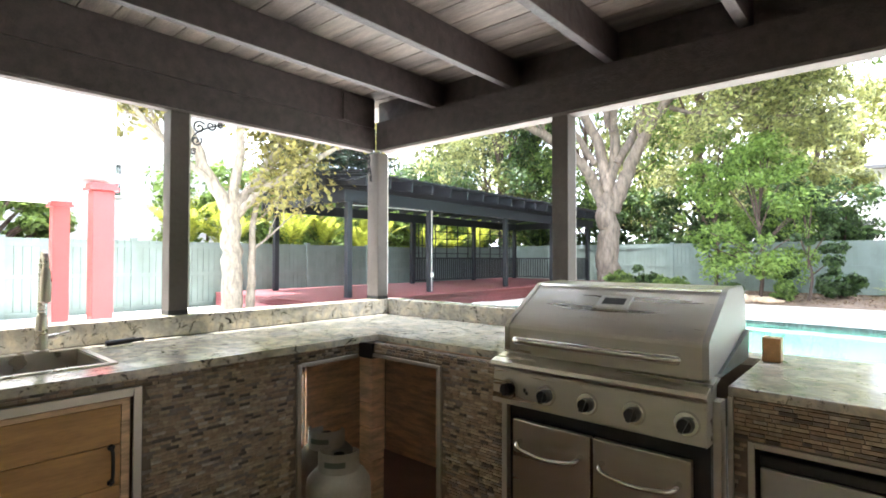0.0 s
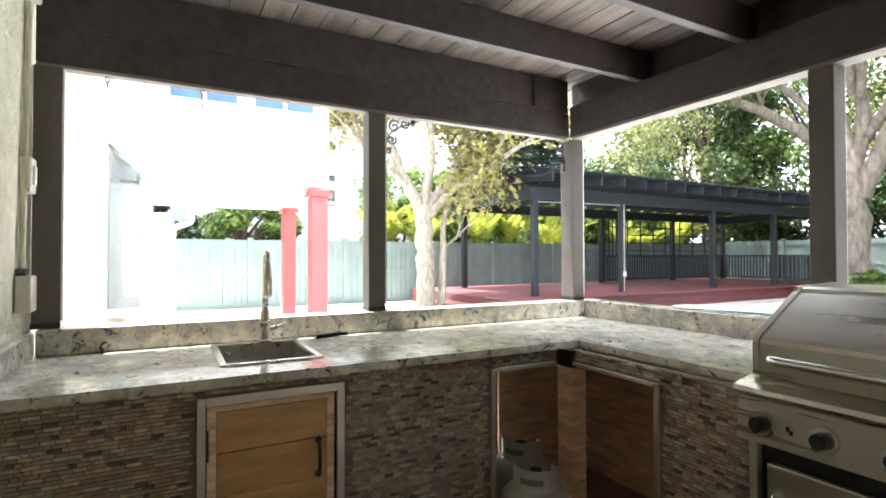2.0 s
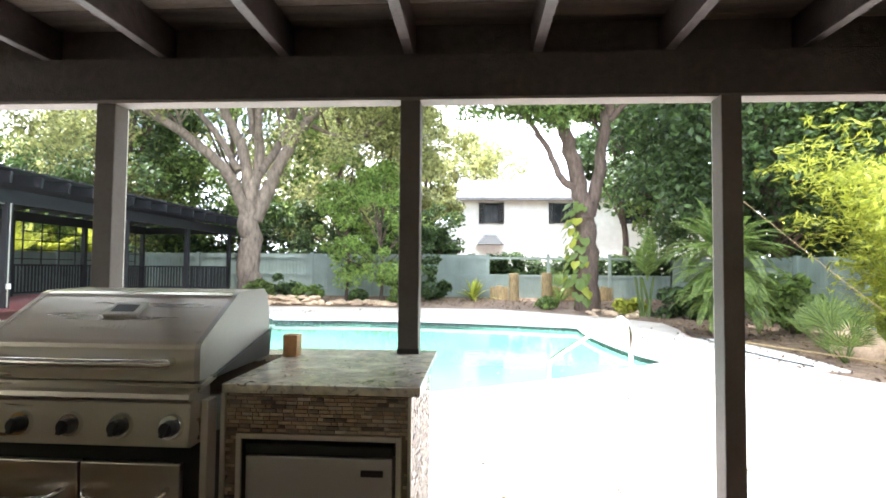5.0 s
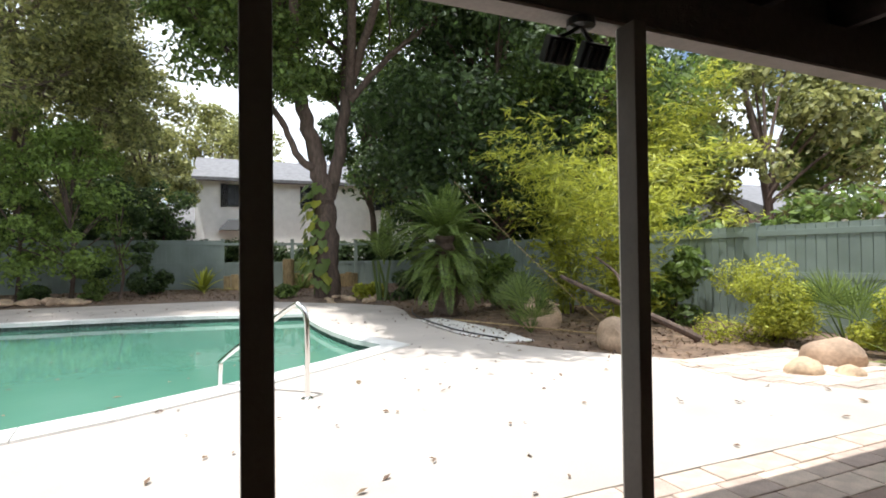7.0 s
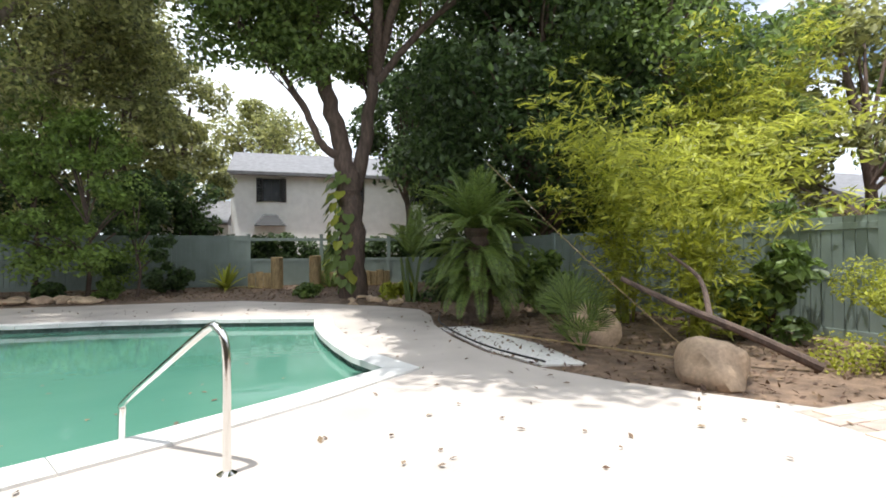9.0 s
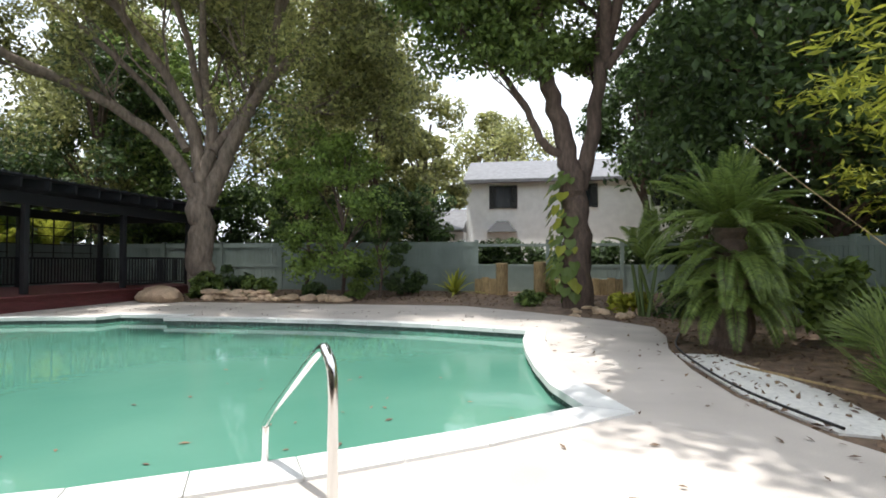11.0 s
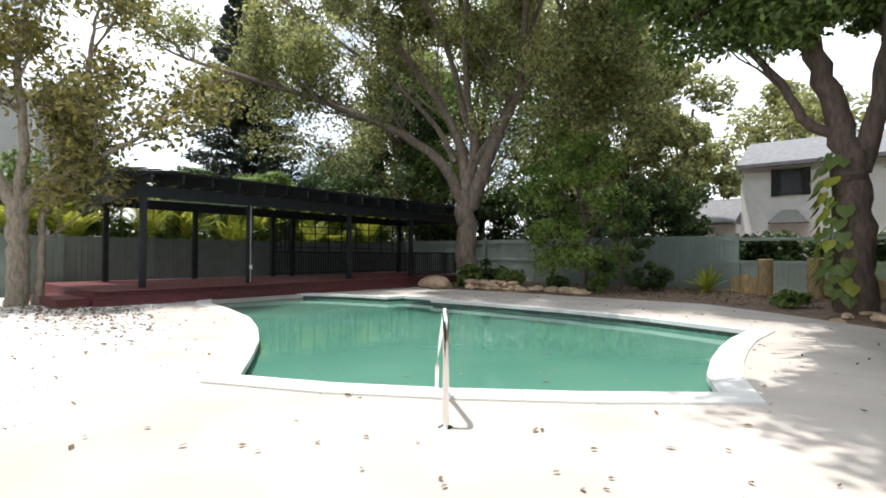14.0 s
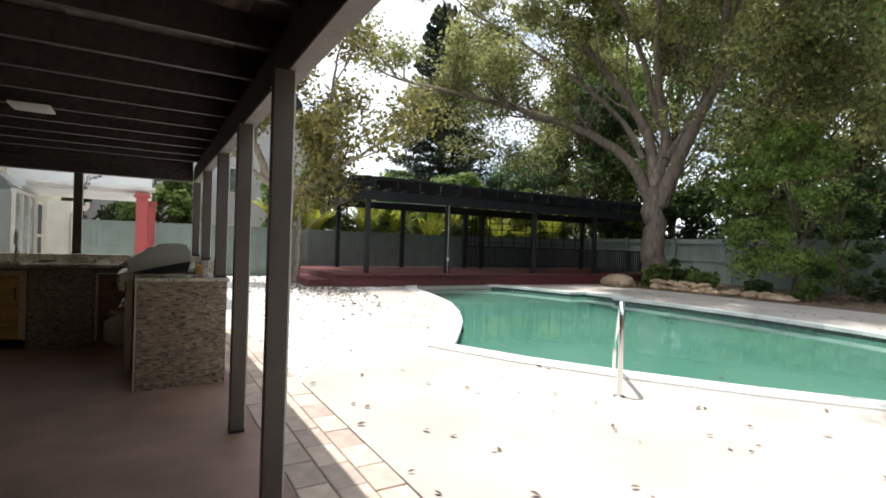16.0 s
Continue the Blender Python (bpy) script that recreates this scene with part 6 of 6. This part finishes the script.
def frond(length, arch, leaflets, leaf_len, leaf_w, droop=0.3, vee=0.5):
    """Vertices and quads of one feather frond growing along +x from the origin."""
    V, F = [], []

    def at(t):
        return np.array((length * t * (1 - 0.25 * arch * t), 0, length * (0.62 * t - arch * t * t)))
    for i in range(9):
        t0, t1 = i / 9, (i + 1) / 9
        w = 0.012 * (1 - t0) + 0.004
        p, q = at(t0), at(t1)
        k = len(V)
        V += [p + (0, w, 0), p - (0, w, 0), q - (0, w, 0), q + (0, w, 0)]
        F.append((k, k + 1, k + 2, k + 3))
    for i in range(leaflets):
        t = 0.12 + 0.86 * i / leaflets
        p = at(t)
        d = at(min(1, t + 0.05)) - at(t - 0.05)
        d /= np.linalg.norm(d)
        ln = leaf_len * math.sin(math.pi * min(0.97, 0.25 + 0.72 * t)) ** 0.7
        for s in (-1, 1):
            o = np.array((0, s, 0)) * 0.78 + d * 0.55 + np.array((0, 0, vee * 0.5))
            o /= np.linalg.norm(o)
            mid = p + o * ln * 0.55
            tip = p + o * ln + np.array((0, 0, -droop * ln))
            k = len(V)
            V += [p, mid + d * leaf_w, tip, mid - d * leaf_w]
            F.append((k, k + 1, k + 2, k + 3))
    return np.array(V), np.array(F)


def frond_crown(name, parent, height, rows, material, seed, lean=0.0):
    """rows: (count, length, arch, tilt degrees, leaflets, leaflet length, leaflet width)."""
    rnd = random.Random(seed)
    V, F, n = [], [], 0
    for count, ln, arch, tilt, lf, ll, lw in rows:
        for i in range(count):
            v, f = frond(ln * rnd.uniform(0.85, 1.12), arch * rnd.uniform(0.7, 1.3), lf, ll, lw)
            a = radians(360 * i / count + rnd.uniform(-14, 14))
            t = radians(-tilt + rnd.uniform(-9, 9))
            m = np.array(Matrix.Rotation(a, 3, "Z") @ Matrix.Rotation(t, 3, "Y"))
            V.append(v @ m.T + (0, 0, height))
            F.append(f + n)
            n += len(v)
    return raw(name, np.concatenate(V), np.concatenate(F), material, parent)


def sago_palm(x, y):
    ob = thing("sago_palm", "large sago palm with a shaggy trunk and arching dark fronds", "palm", (x, y, ground_height(x, y) - 0.03))
    bm = bmesh.new()
    tube(bm, bend([(0, 0, 0), (0.05, 0, 0.6), (0.0, 0.02, 1.25), (0.0, 0.0, 1.75)], 5), [0.27 + 0.03 * math.sin(i * 2.3) - 0.004 * i for i in range(16)], 14)
    part("trunk", bm, "bark_brown", ob, "shaggy brown trunk")
    frond_crown("fronds", ob, 1.7, [(26, 1.45, 0.62, -2, 52, 0.20, 0.012), (24, 1.4, 0.55, 22, 52, 0.20, 0.012), (16, 1.2, 0.3, 48, 48, 0.18, 0.012)], "leaf_palm", 3)
    frond_crown("middle_fronds", ob, 1.3, [(24, 1.3, 0.6, -12, 48, 0.2, 0.012), (16, 1.2, 0.5, -35, 44, 0.18, 0.012)], "leaf_palm", 5)
    frond_crown("lower_fronds", ob, 0.8, [(24, 1.25, 0.6, -8, 46, 0.2, 0.012), (18, 1.15, 0.6, -30, 42, 0.18, 0.012)], "leaf_palm", 4)


sago_palm(6.6, 12.4)


def fan_palm(x, y, r, n, seed, label, leaf="leaf_palm"):
    ob = thing("fan_palm", label, "palm", (x, y, ground_height(x, y) - 0.03), "fan palms")
    rnd = random.Random(seed)
    bm = bmesh.new()
    for i in range(n):
        V, F = [], []
        a, up = rnd.uniform(0, 6.28), rnd.uniform(0.5, 1.25)
        d = np.array((math.cos(a) * math.cos(up), math.sin(a) * math.cos(up), math.sin(up)))
        hub = d * r * rnd.uniform(0.5, 0.75)
        tube(bm, [(0, 0, 0), tuple(hub)], [0.012, 0.007], 5)
        side = np.cross(d, (0, 0, 1))
        side /= np.linalg.norm(side)
        nn = np.cross(side, d)
        for k in range(17):
            t = -1.35 + 2.7 * k / 16
            o = d * math.cos(t) + side * math.sin(t) + nn * 0.12
            ln = r * 0.62 * (0.75 + 0.25 * math.cos(t))
            e = side * math.cos(t) - d * math.sin(t)
            q = len(V)
            V += [hub, hub + o * ln * 0.5 + e * 0.011, hub + o * ln + np.array((0, 0, -0.12 * ln)), hub + o * ln * 0.5 - e * 0.011]
            F.append((q, q + 1, q + 2, q + 3))
        raw("fan", V, F, leaf, ob)
    part("stalk", bm, "leaf_palm", ob)


fan_palm(7.25, 10.2, 0.95, 15, 1, "spiky grey-green fan palm in the side bed")
fan_palm(6.95, 9.5, 0.65, 10, 2, "small spiky fan palm in the side bed")
fan_palm(9.9, 6.4, 1.0, 16, 3, "tall spiky fan palm before the side fence")
fan_palm(8.9, 15.5, 1.1, 16, 4, "dark fan palm in the corner bed")
fan_palm(4.9, 22.0, 1.1, 18, 5, "green fan palm behind the timber posts")


def rosette(x, y, r, n, seed, label, leaf):
    """A tuft of long strap leaves."""
    ob = thing("strap_plant", label, "plant", (x, y, ground_height(x, y) - 0.02), "strap-leaved plants")
    rnd = random.Random(seed)
    V, F = [], []
    for i in range(n):
        a, up = rnd.uniform(0, 6.28), rnd.uniform(0.35, 1.4)
        ln = r * rnd.uniform(0.8, 1.2)
        h = np.array((math.cos(a), math.sin(a), 0))
        s = np.array((-math.sin(a), math.cos(a), 0))
        prev = None
        for k in range(6):
            t = k / 5
            p = h * ln * t * math.cos(up) + np.array((0, 0, ln * (t * math.sin(up) - 0.35 * t * t)))
            w = 0.045 * math.sin(math.pi * (0.2 + 0.79 * t)) * r
            q = len(V)
            V += [p + s * w, p - s * w]
            if prev is not None:
                F.append((prev, prev + 1, q + 1, q))
            prev = q
    raw("leaves", V, F, leaf, ob)


rosette(1.35, 21.9, 1.25, 46, 1, "spiky yellow-green dracaena tuft before the back fence", "leaf_lime")
rosette(4.7, 21.7, 0.9, 26, 2, "green strap-leaved plant behind the timber posts", "leaf_palm")
rosette(-5.3, 20.0, 0.8, 22, 3, "green strap-leaved plant under the oak", "leaf_palm")
rosette(8.9, 5.2, 0.7, 24, 5, "strap-leaved plant by the boulders", "leaf_palm")


def areca(x, y, h, seed, label, n=11, leaf="leaf_lime", group="areca palms"):
    ob = thing("areca_palm", label, "palm", (x, y, ground_height(x, y) - 0.03), group)
    rnd = random.Random(seed)
    for i in range(4):
        bm = bmesh.new()
        tube(bm, [(rnd.uniform(-0.25, 0.25), rnd.uniform(-0.25, 0.25), 0), (rnd.uniform(-0.3, 0.3), rnd.uniform(-0.3, 0.3), h * 0.5)], [0.05, 0.035], 6)
        part("cane", bm, "leaf_palm", ob)
    frond_crown("fronds", ob, h * 0.45, [(n, h * 0.62, 0.45, 38, 26, 0.42, 0.022), (max(5, n // 2), h * 0.6, 0.2, 60, 26, 0.40, 0.022)], leaf, seed)


rnd_a = random.Random(12)
for i in range(9):
    areca(-14.7 - rnd_a.uniform(0, 1.0), 7.6 + 1.75 * i + rnd_a.uniform(-0.4, 0.4), rnd_a.uniform(2.7, 3.7), 40 + i, "bright yellow-green areca palm behind the fence")
areca(6.5, 16.9, 2.4, 60, "thin young palm in the corner bed", 6, "leaf_palm", "young palms")
areca(9.2, 17.5, 2.6, 61, "leafy palm before the side fence", 9, "leaf_palm", "young palms")


def bamboo(x, y, h, n, seed, label):
    """Leaning canes with fine sprays of leaves."""
    ob = thing("bamboo", label, "bamboo", (x, y, ground_height(x, y) - 0.03), "bamboo clumps")
    rnd = random.Random(seed)
    tips = []
    for i in range(n):
        bm = bmesh.new()
        a = rnd.uniform(0, 6.28)
        o = rnd.uniform(0.3, 1.5)
        hh = h * rnd.uniform(0.6, 1.05)
        pts = bend([(0.15 * math.cos(a), 0.15 * math.sin(a), 0), (0.3 * o * math.cos(a), 0.3 * o * math.sin(a), hh * 0.5), (o * math.cos(a), o * math.sin(a), hh * 0.9), (1.5 * o * math.cos(a), 1.5 * o * math.sin(a), hh)], 5)
        tube(bm, pts, [0.016 - 0.0008 * k for k in range(len(pts))], 5)
        part("cane", bm, "leaf_lime", ob)
        for k in range(2, len(pts)):
            for j in range(3):
                p = pts[k] + Vector((rnd.uniform(-0.5, 0.5), rnd.uniform(-0.5, 0.5), rnd.uniform(-0.25, 0.15)))
                tips.append((tuple(p), 0.8))
    c, m = clump_points(tips, 0.30, 11, seed, 0.3, 1.4)
    leaf_mesh("sprays", c, m, 0.042, "leaf_lime", ob, seed, 4.5)


bamboo(9.2, 11.6, 4.1, 17, 1, "feathery yellow-green bamboo clump by the side fence")
bamboo(9.0, 9.7, 3.2, 16, 2, "shorter yellow-green bamboo by the side fence")
bamboo(12.6, 12.5, 6.0, 22, 3, "tall yellow-green bamboo beyond the side fence")


def norfolk_pine(x, y, h):
    ob = thing("norfolk_pine", "tall dark layered conifer far behind the pergola", "tree", (x, y, -0.05))
    bm = bmesh.new()
    tube(bm, [(0, 0, 0), (0, 0, h * 0.5), (0, 0, h)], [0.3, 0.2, 0.03], 8)
    g = np.random.default_rng(5)
    c, m = [], []
    rnd = random.Random(5)
    z = 2.0
    while z < h - 0.3:
        r = 4.3 * (1 - z / h) ** 0.7 + 0.25
        for k in range(9):
            a = 6.283 * k / 9 + rnd.uniform(-0.3, 0.3)
            d = np.array((math.cos(a), math.sin(a), 0))
            tube(bm, [(0, 0, z), tuple(d * r * 0.5 + (0, 0, z - 0.05)), tuple(d * r + (0, 0, z + 0.28))], [0.05, 0.035, 0.01], 5)
            t = g.uniform(0.12, 1, (300, 1))
            side = np.array((-d[1], d[0], 0))
            p = d * r * t + side * g.normal(0, 0.17, (300, 1)) * r * 0.35 + np.concatenate((np.zeros((300, 2)), z + 0.3 * t ** 2 + g.normal(0, 0.10, (300, 1))), 1)
            c.append(p)
            m.append(g.normal(size=(300, 3)) * 0.5 + (0, 0, 1.0))
        z += 0.62
    part("trunk", bm, "bark_brown", ob)
    leaf_mesh("needles", np.concatenate(c), np.concatenate(m), 0.10, "leaf_pine", ob, 5, 2.6)


norfolk_pine(-22.5, 19.3, 17.0)


def vine(x, y):
    """Large-leaved climber round the tall tree's trunk, leaf by leaf."""
    ob = thing("climbing_vine", "golden pothos vine with big heart leaves up the trunk", "vine", (x, y, ground_height(x, y)))
    rnd = random.Random(2)
    bm = bmesh.new()
    tube(bm, [(-0.40 + 0.03 * math.sin(i), -0.16 + 0.04 * math.cos(i * 1.3), 0.1 + i * 0.3) for i in range(12)], 0.02, 6)
    part("stem", bm, "leaf_palm", ob)
    for i in range(64):
        z = 0.5 + 3.1 * i / 64
        a = radians(rnd.uniform(165, 285))
        s = rnd.uniform(0.18, 0.33)
        c = Vector((0.50 * math.cos(a) - 0.18, 0.46 * math.sin(a) - 0.02, z + rnd.uniform(-0.1, 0.1)))
        out = Vector((math.cos(a), math.sin(a), 0))
        side = Vector((-out.y, out.x, 0))
        down = (Vector((0, 0, -1)) + out * rnd.uniform(0.2, 0.9)).normalized()
        nrm = side.cross(down)
        bm = bmesh.new()
        shape = ((0, 0.0), (0.42, -0.18), (0.55, 0.15), (0.42, 0.55), (0.0, 1.05), (-0.42, 0.55), (-0.55, 0.15), (-0.42, -0.18))
        rim = [bm.verts.new(c + side * u * s + down * v * s + nrm * 0.18 * abs(u) * s) for u, v in shape]
        mid = bm.verts.new(c + down * 0.4 * s)
        for k in range(8):
            bm.faces.new((rim[k], rim[(k + 1) % 8], mid))
        part("leaf", bm, "leaf_lime" if rnd.random() < 0.35 else "leaf_palm", ob)


vine(5.08, 18.6)


# ---- small things and single pieces ----
def build_litter():
    """Dry leaves on deck and gravel."""
    g = np.random.default_rng(9)
    pts = []
    while len(pts) < 420:
        x, y = g.uniform(-8, 7.4), g.uniform(3.9, 17.5)
        if inside((x, y), outset(POOL, 0.3)) or not (inside((x, y), DECK_OUT) or inside((x, y), GRAVEL)):
            continue
        pts.append((x, y, 0.012 + g.uniform(0, 0.006)))
    ob = leaf_mesh("leaf_litter", np.array(pts), g.normal(size=(len(pts), 3)) * 0.25 + (0, 0, 1), 0.032, "litter", None, 9, 2.0)
    tagged(ob, "scattered dry brown leaves on the deck", "leaves", "", "stuff")
    pts = []
    while len(pts) < 26:
        x, y = g.uniform(0, 4), g.uniform(6.6, 10.5)
        if inside((x, y), outset(POOL, -0.3)):
            pts.append((x, y, WATER + 0.006))
    ob = leaf_mesh("floating_leaf", np.array(pts), g.normal(size=(len(pts), 3)) * 0.05 + (0, 0, 1), 0.035, "litter", None, 10, 2.2)
    tagged(ob, "brown leaves floating on the pool", "leaves", "", "stuff")
    pts = []
    while len(pts) < 9000:
        x, y = g.uniform(-9, 10.5), g.uniform(5.2, 23)
        if inside((x, y), DECK_OUT) or (x < 5.2 and y < 18.5) or inside((x, y), GRAVEL):
            continue
        pts.append((x, y, ground_height(x, y) + g.uniform(-0.01, 0.02)))
    ob = leaf_mesh("mulch_chips", np.array(pts), g.normal(size=(len(pts), 3)) * 0.5 + (0, 0, 1), 0.035, "litter", None, 11, 2.2)
    tagged(ob, "brown fallen leaves and bark chips in the beds", "mulch", "", "stuff")
    pts = []
    while len(pts) < 1300:
        x, y = g.normal(-7.8, 2.4), g.normal(7.3, 0.9)
        if inside((x, y), GRAVEL):
            pts.append((x, y, 0.012))
    ob = leaf_mesh("leaf_litter", np.array(pts), g.normal(size=(len(pts), 3)) * 0.3 + (0, 0, 1), 0.045, "litter", None, 12, 2.0)
    tagged(ob, "brown leaves fallen under the magnolia", "leaves", "", "stuff")


build_litter()


def bed_edging():
    ob = thing("bed_edging", "dark curved edging strip round the side bed", "edging", (0, 0, 0))
    part("strip", pipe([(6.25, 13.6, 0.02), (5.85, 12.3, 0.03), (5.72, 10.9, 0.03), (5.75, 9.7, 0.03), (5.98, 8.7, 0.03)], 0.013, 8), "cast", ob, "", True)
    st = thing("leaning_cane", "long thin cane leaning over the side bed", "cane", (0, 0, 0))
    part("cane", pipe([(7.75, 8.4, 0.0), (7.2, 9.9, 1.2), (6.5, 11.6, 2.75)], [0.007] * 7 + [0.005] * 6, 6), "wood_post", st)
    p2 = thing("fallen_cane", "pale bamboo pole lying across the side bed", "cane", (0, 0, 0))
    part("cane", pipe([(6.0, 10.6, 0.10), (6.8, 9.2, 0.08), (7.6, 7.9, 0.05)], 0.013, 6), "wood_post", p2)
    bm = bmesh.new()
    tube(bm, bend([(8.6, 7.6, 0.0), (8.0, 8.0, 0.35), (7.5, 8.4, 0.62), (7.2, 9.0, 0.9)], 5), [0.06 - 0.002 * i for i in range(16)], 8)
    tube(bm, bend([(7.75, 8.2, 0.5), (8.0, 8.6, 0.9), (7.9, 9.0, 1.2)], 4), [0.035 - 0.002 * i for i in range(9)], 7)
    tagged(finish("fallen_branch", bm, "bark_brown", None, "", True), "bare brown branch leaning in the side bed", "branch")
    tagged(finish("gravel_patch", prism([(5.76, 12.0), (5.76, 9.8), (6.0, 8.8), (6.5, 8.7), (6.6, 10.0), (6.3, 12.0)], "z", -0.09, -0.03), "gravel"), "patch of white pebbles in the side bed", "pebbles", "", "stuff")


bed_edging()


def coping():
    """White coping stones laid round the pool."""
    inner, outer = outset(POOL, -0.03), outset(POOL, 0.30)
    n = len(POOL)
    for i in range(n):
        a, b, c, d = inner[i - 1], inner[i], outer[i], outer[i - 1]
        k = max(1, round((b - a).length / 0.62))
        for j in range(k):
            s, e = j / k + 0.004, (j + 1) / k - 0.004
            q = [a.lerp(b, s), a.lerp(b, e), d.lerp(c, e), d.lerp(c, s)]
            bm = bmesh.new()
            lo = [bm.verts.new((p.x, p.y, -0.05)) for p in q]
            hi = [bm.verts.new((p.x, p.y, 0.022)) for p in q]
            for m in range(4):
                bm.faces.new((lo[m], lo[(m + 1) % 4], hi[(m + 1) % 4], hi[m]))
            bm.faces.new(hi)
            bm.faces.new(lo[::-1])
            part("coping_stone", bm, "coping", POOL_THING)


coping()


def pavers():
    base = structure("paver_bed", boxes((-1.86, 9.0, 3.785, 4.345, -0.14, -0.012)), "mortar", "sandy bed under the row of pavers", "pavement")
    me = None
    rnd = random.Random(3)
    i = 0
    for row in range(3):
        x = -1.8 + 0.1 * row
        while x < 8.8:
            if me is None:
                ob = part("paver", boxes((-0.148, 0.148, -0.088, 0.088, -0.05, 0.0), bevel=0.006), "paver", base)
                me = ob.data
            else:
                ob = new("paver", me)
                ob.parent = base
            ob.location = (x + 0.15, 3.88 + 0.186 * row, rnd.uniform(-0.003, 0.003))
            ob.rotation_euler = (0, 0, radians(rnd.uniform(-0.8, 0.8)))
            x += 0.306
    base = structure("paver_field", prism([(7.55, 4.95), (8.9, 4.6), (8.9, 6.6), (6.95, 6.6), (6.95, 5.6)], "z", -0.14, 0.002), "mortar", "sandy bed under worn pavers near the boulders", "pavement")
    for j in range(14):
        for k in range(8):
            x, y = 6.45 + 0.306 * k + (0.15 if j % 2 else 0), 4.46 + 0.155 * j
            if x > 8.8 or x < 7.05 or x + y < 12.6 or y < 4.95:
                continue
            ob = new("paver", me)
            ob.parent = base
            ob.location = (x, y, 0.012 + rnd.uniform(-0.003, 0.004))
            ob.scale = (1, 0.85, 1)
            ob.rotation_euler = (0, 0, radians(rnd.uniform(-2, 2)))


pavers()


def mosaic(parent, face, plane, a0, a1, z0, z1, holes=(), lead=0, seed=1):
    """Staggered strip tiles on a vertical face. face 'x': a runs along y, and so on. The first `lead` pieces are single parts."""
    rnd = random.Random(seed)
    w, h, t = 0.036, 0.0125, 0.006
    cells = []
    z, row = z0, 0
    while z < z1 - 0.004:
        a = a0 - rnd.uniform(0, w)
        while a < a1:
            ln = w * rnd.choice((0.55, 1.0, 1.0, 1.25))
            s, e = max(a, a0), min(a + ln - 0.0014, a1)
            if e - s > 0.006 and not any(s < q[1] and e > q[0] and z < q[3] and z + h > q[2] for q in holes):
                cells.append((s, e, z, min(z + h - 0.0014, z1), t * rnd.uniform(0.5, 1.2)))
            a += ln
        z += h
        row += 1
    quad = np.array([(0, 1, 2, 3), (0, 4, 5, 1), (1, 5, 6, 2), (2, 6, 7, 3), (3, 7, 4, 0)])

    def corners(s, e, zl, zh, d):
        if face == "x":
            o, i = plane, plane + d
            return np.array([(i, s + 0.0008, zl + 0.0008), (i, e - 0.0008, zl + 0.0008), (i, e - 0.0008, zh - 0.0008), (i, s + 0.0008, zh - 0.0008), (o, s, zl), (o, e, zl), (o, e, zh), (o, s, zh)])
        o, i = plane, plane - d
        return np.array([(s + 0.0008, i, zl + 0.0008), (s + 0.0008, i, zh - 0.0008), (e - 0.0008, i, zh - 0.0008), (e - 0.0008, i, zl + 0.0008), (s, o, zl), (s, o, zh), (e, o, zh), (e, o, zl)])
    cells.sort(key=lambda c: -c[2])
    for c in cells[:lead]:
        raw("mosaic_tile", corners(*c), quad, "tile", parent)
    rest = cells[lead:]
    if rest:
        V = np.concatenate([corners(*c) for c in rest])
        F = np.concatenate([quad + 8 * k for k in range(len(rest))])
        ob = raw("mosaic_field", V, F, "tile_rest", parent)
        ob["kind"] = "stuff"


mosaic(BASE_SINK, "x", FX - 0.006, WALL_Y + 0.004, 2.99, 0.0, 0.906, ((1.474, 1.953, 0.0, 0.869), (2.582, 3.0, 0.0, 0.847)), 290, 1)
mosaic(BASE_GRILL, "y", FY + 0.006, -1.075, -0.222, 0.0, 0.906, ((-1.08, -0.544, 0.0, 0.857),), 200, 2)
mosaic(BASE_FRIDGE, "y", FY + 0.076, 0.563, 1.146, 0.0, 0.906, ((0.599, 1.128, 0.0, 0.786),), 260, 3)
mosaic(BASE_FRIDGE, "x", 1.15, FY + 0.08, 3.72, 0.0, 0.906, (), 0, 4)
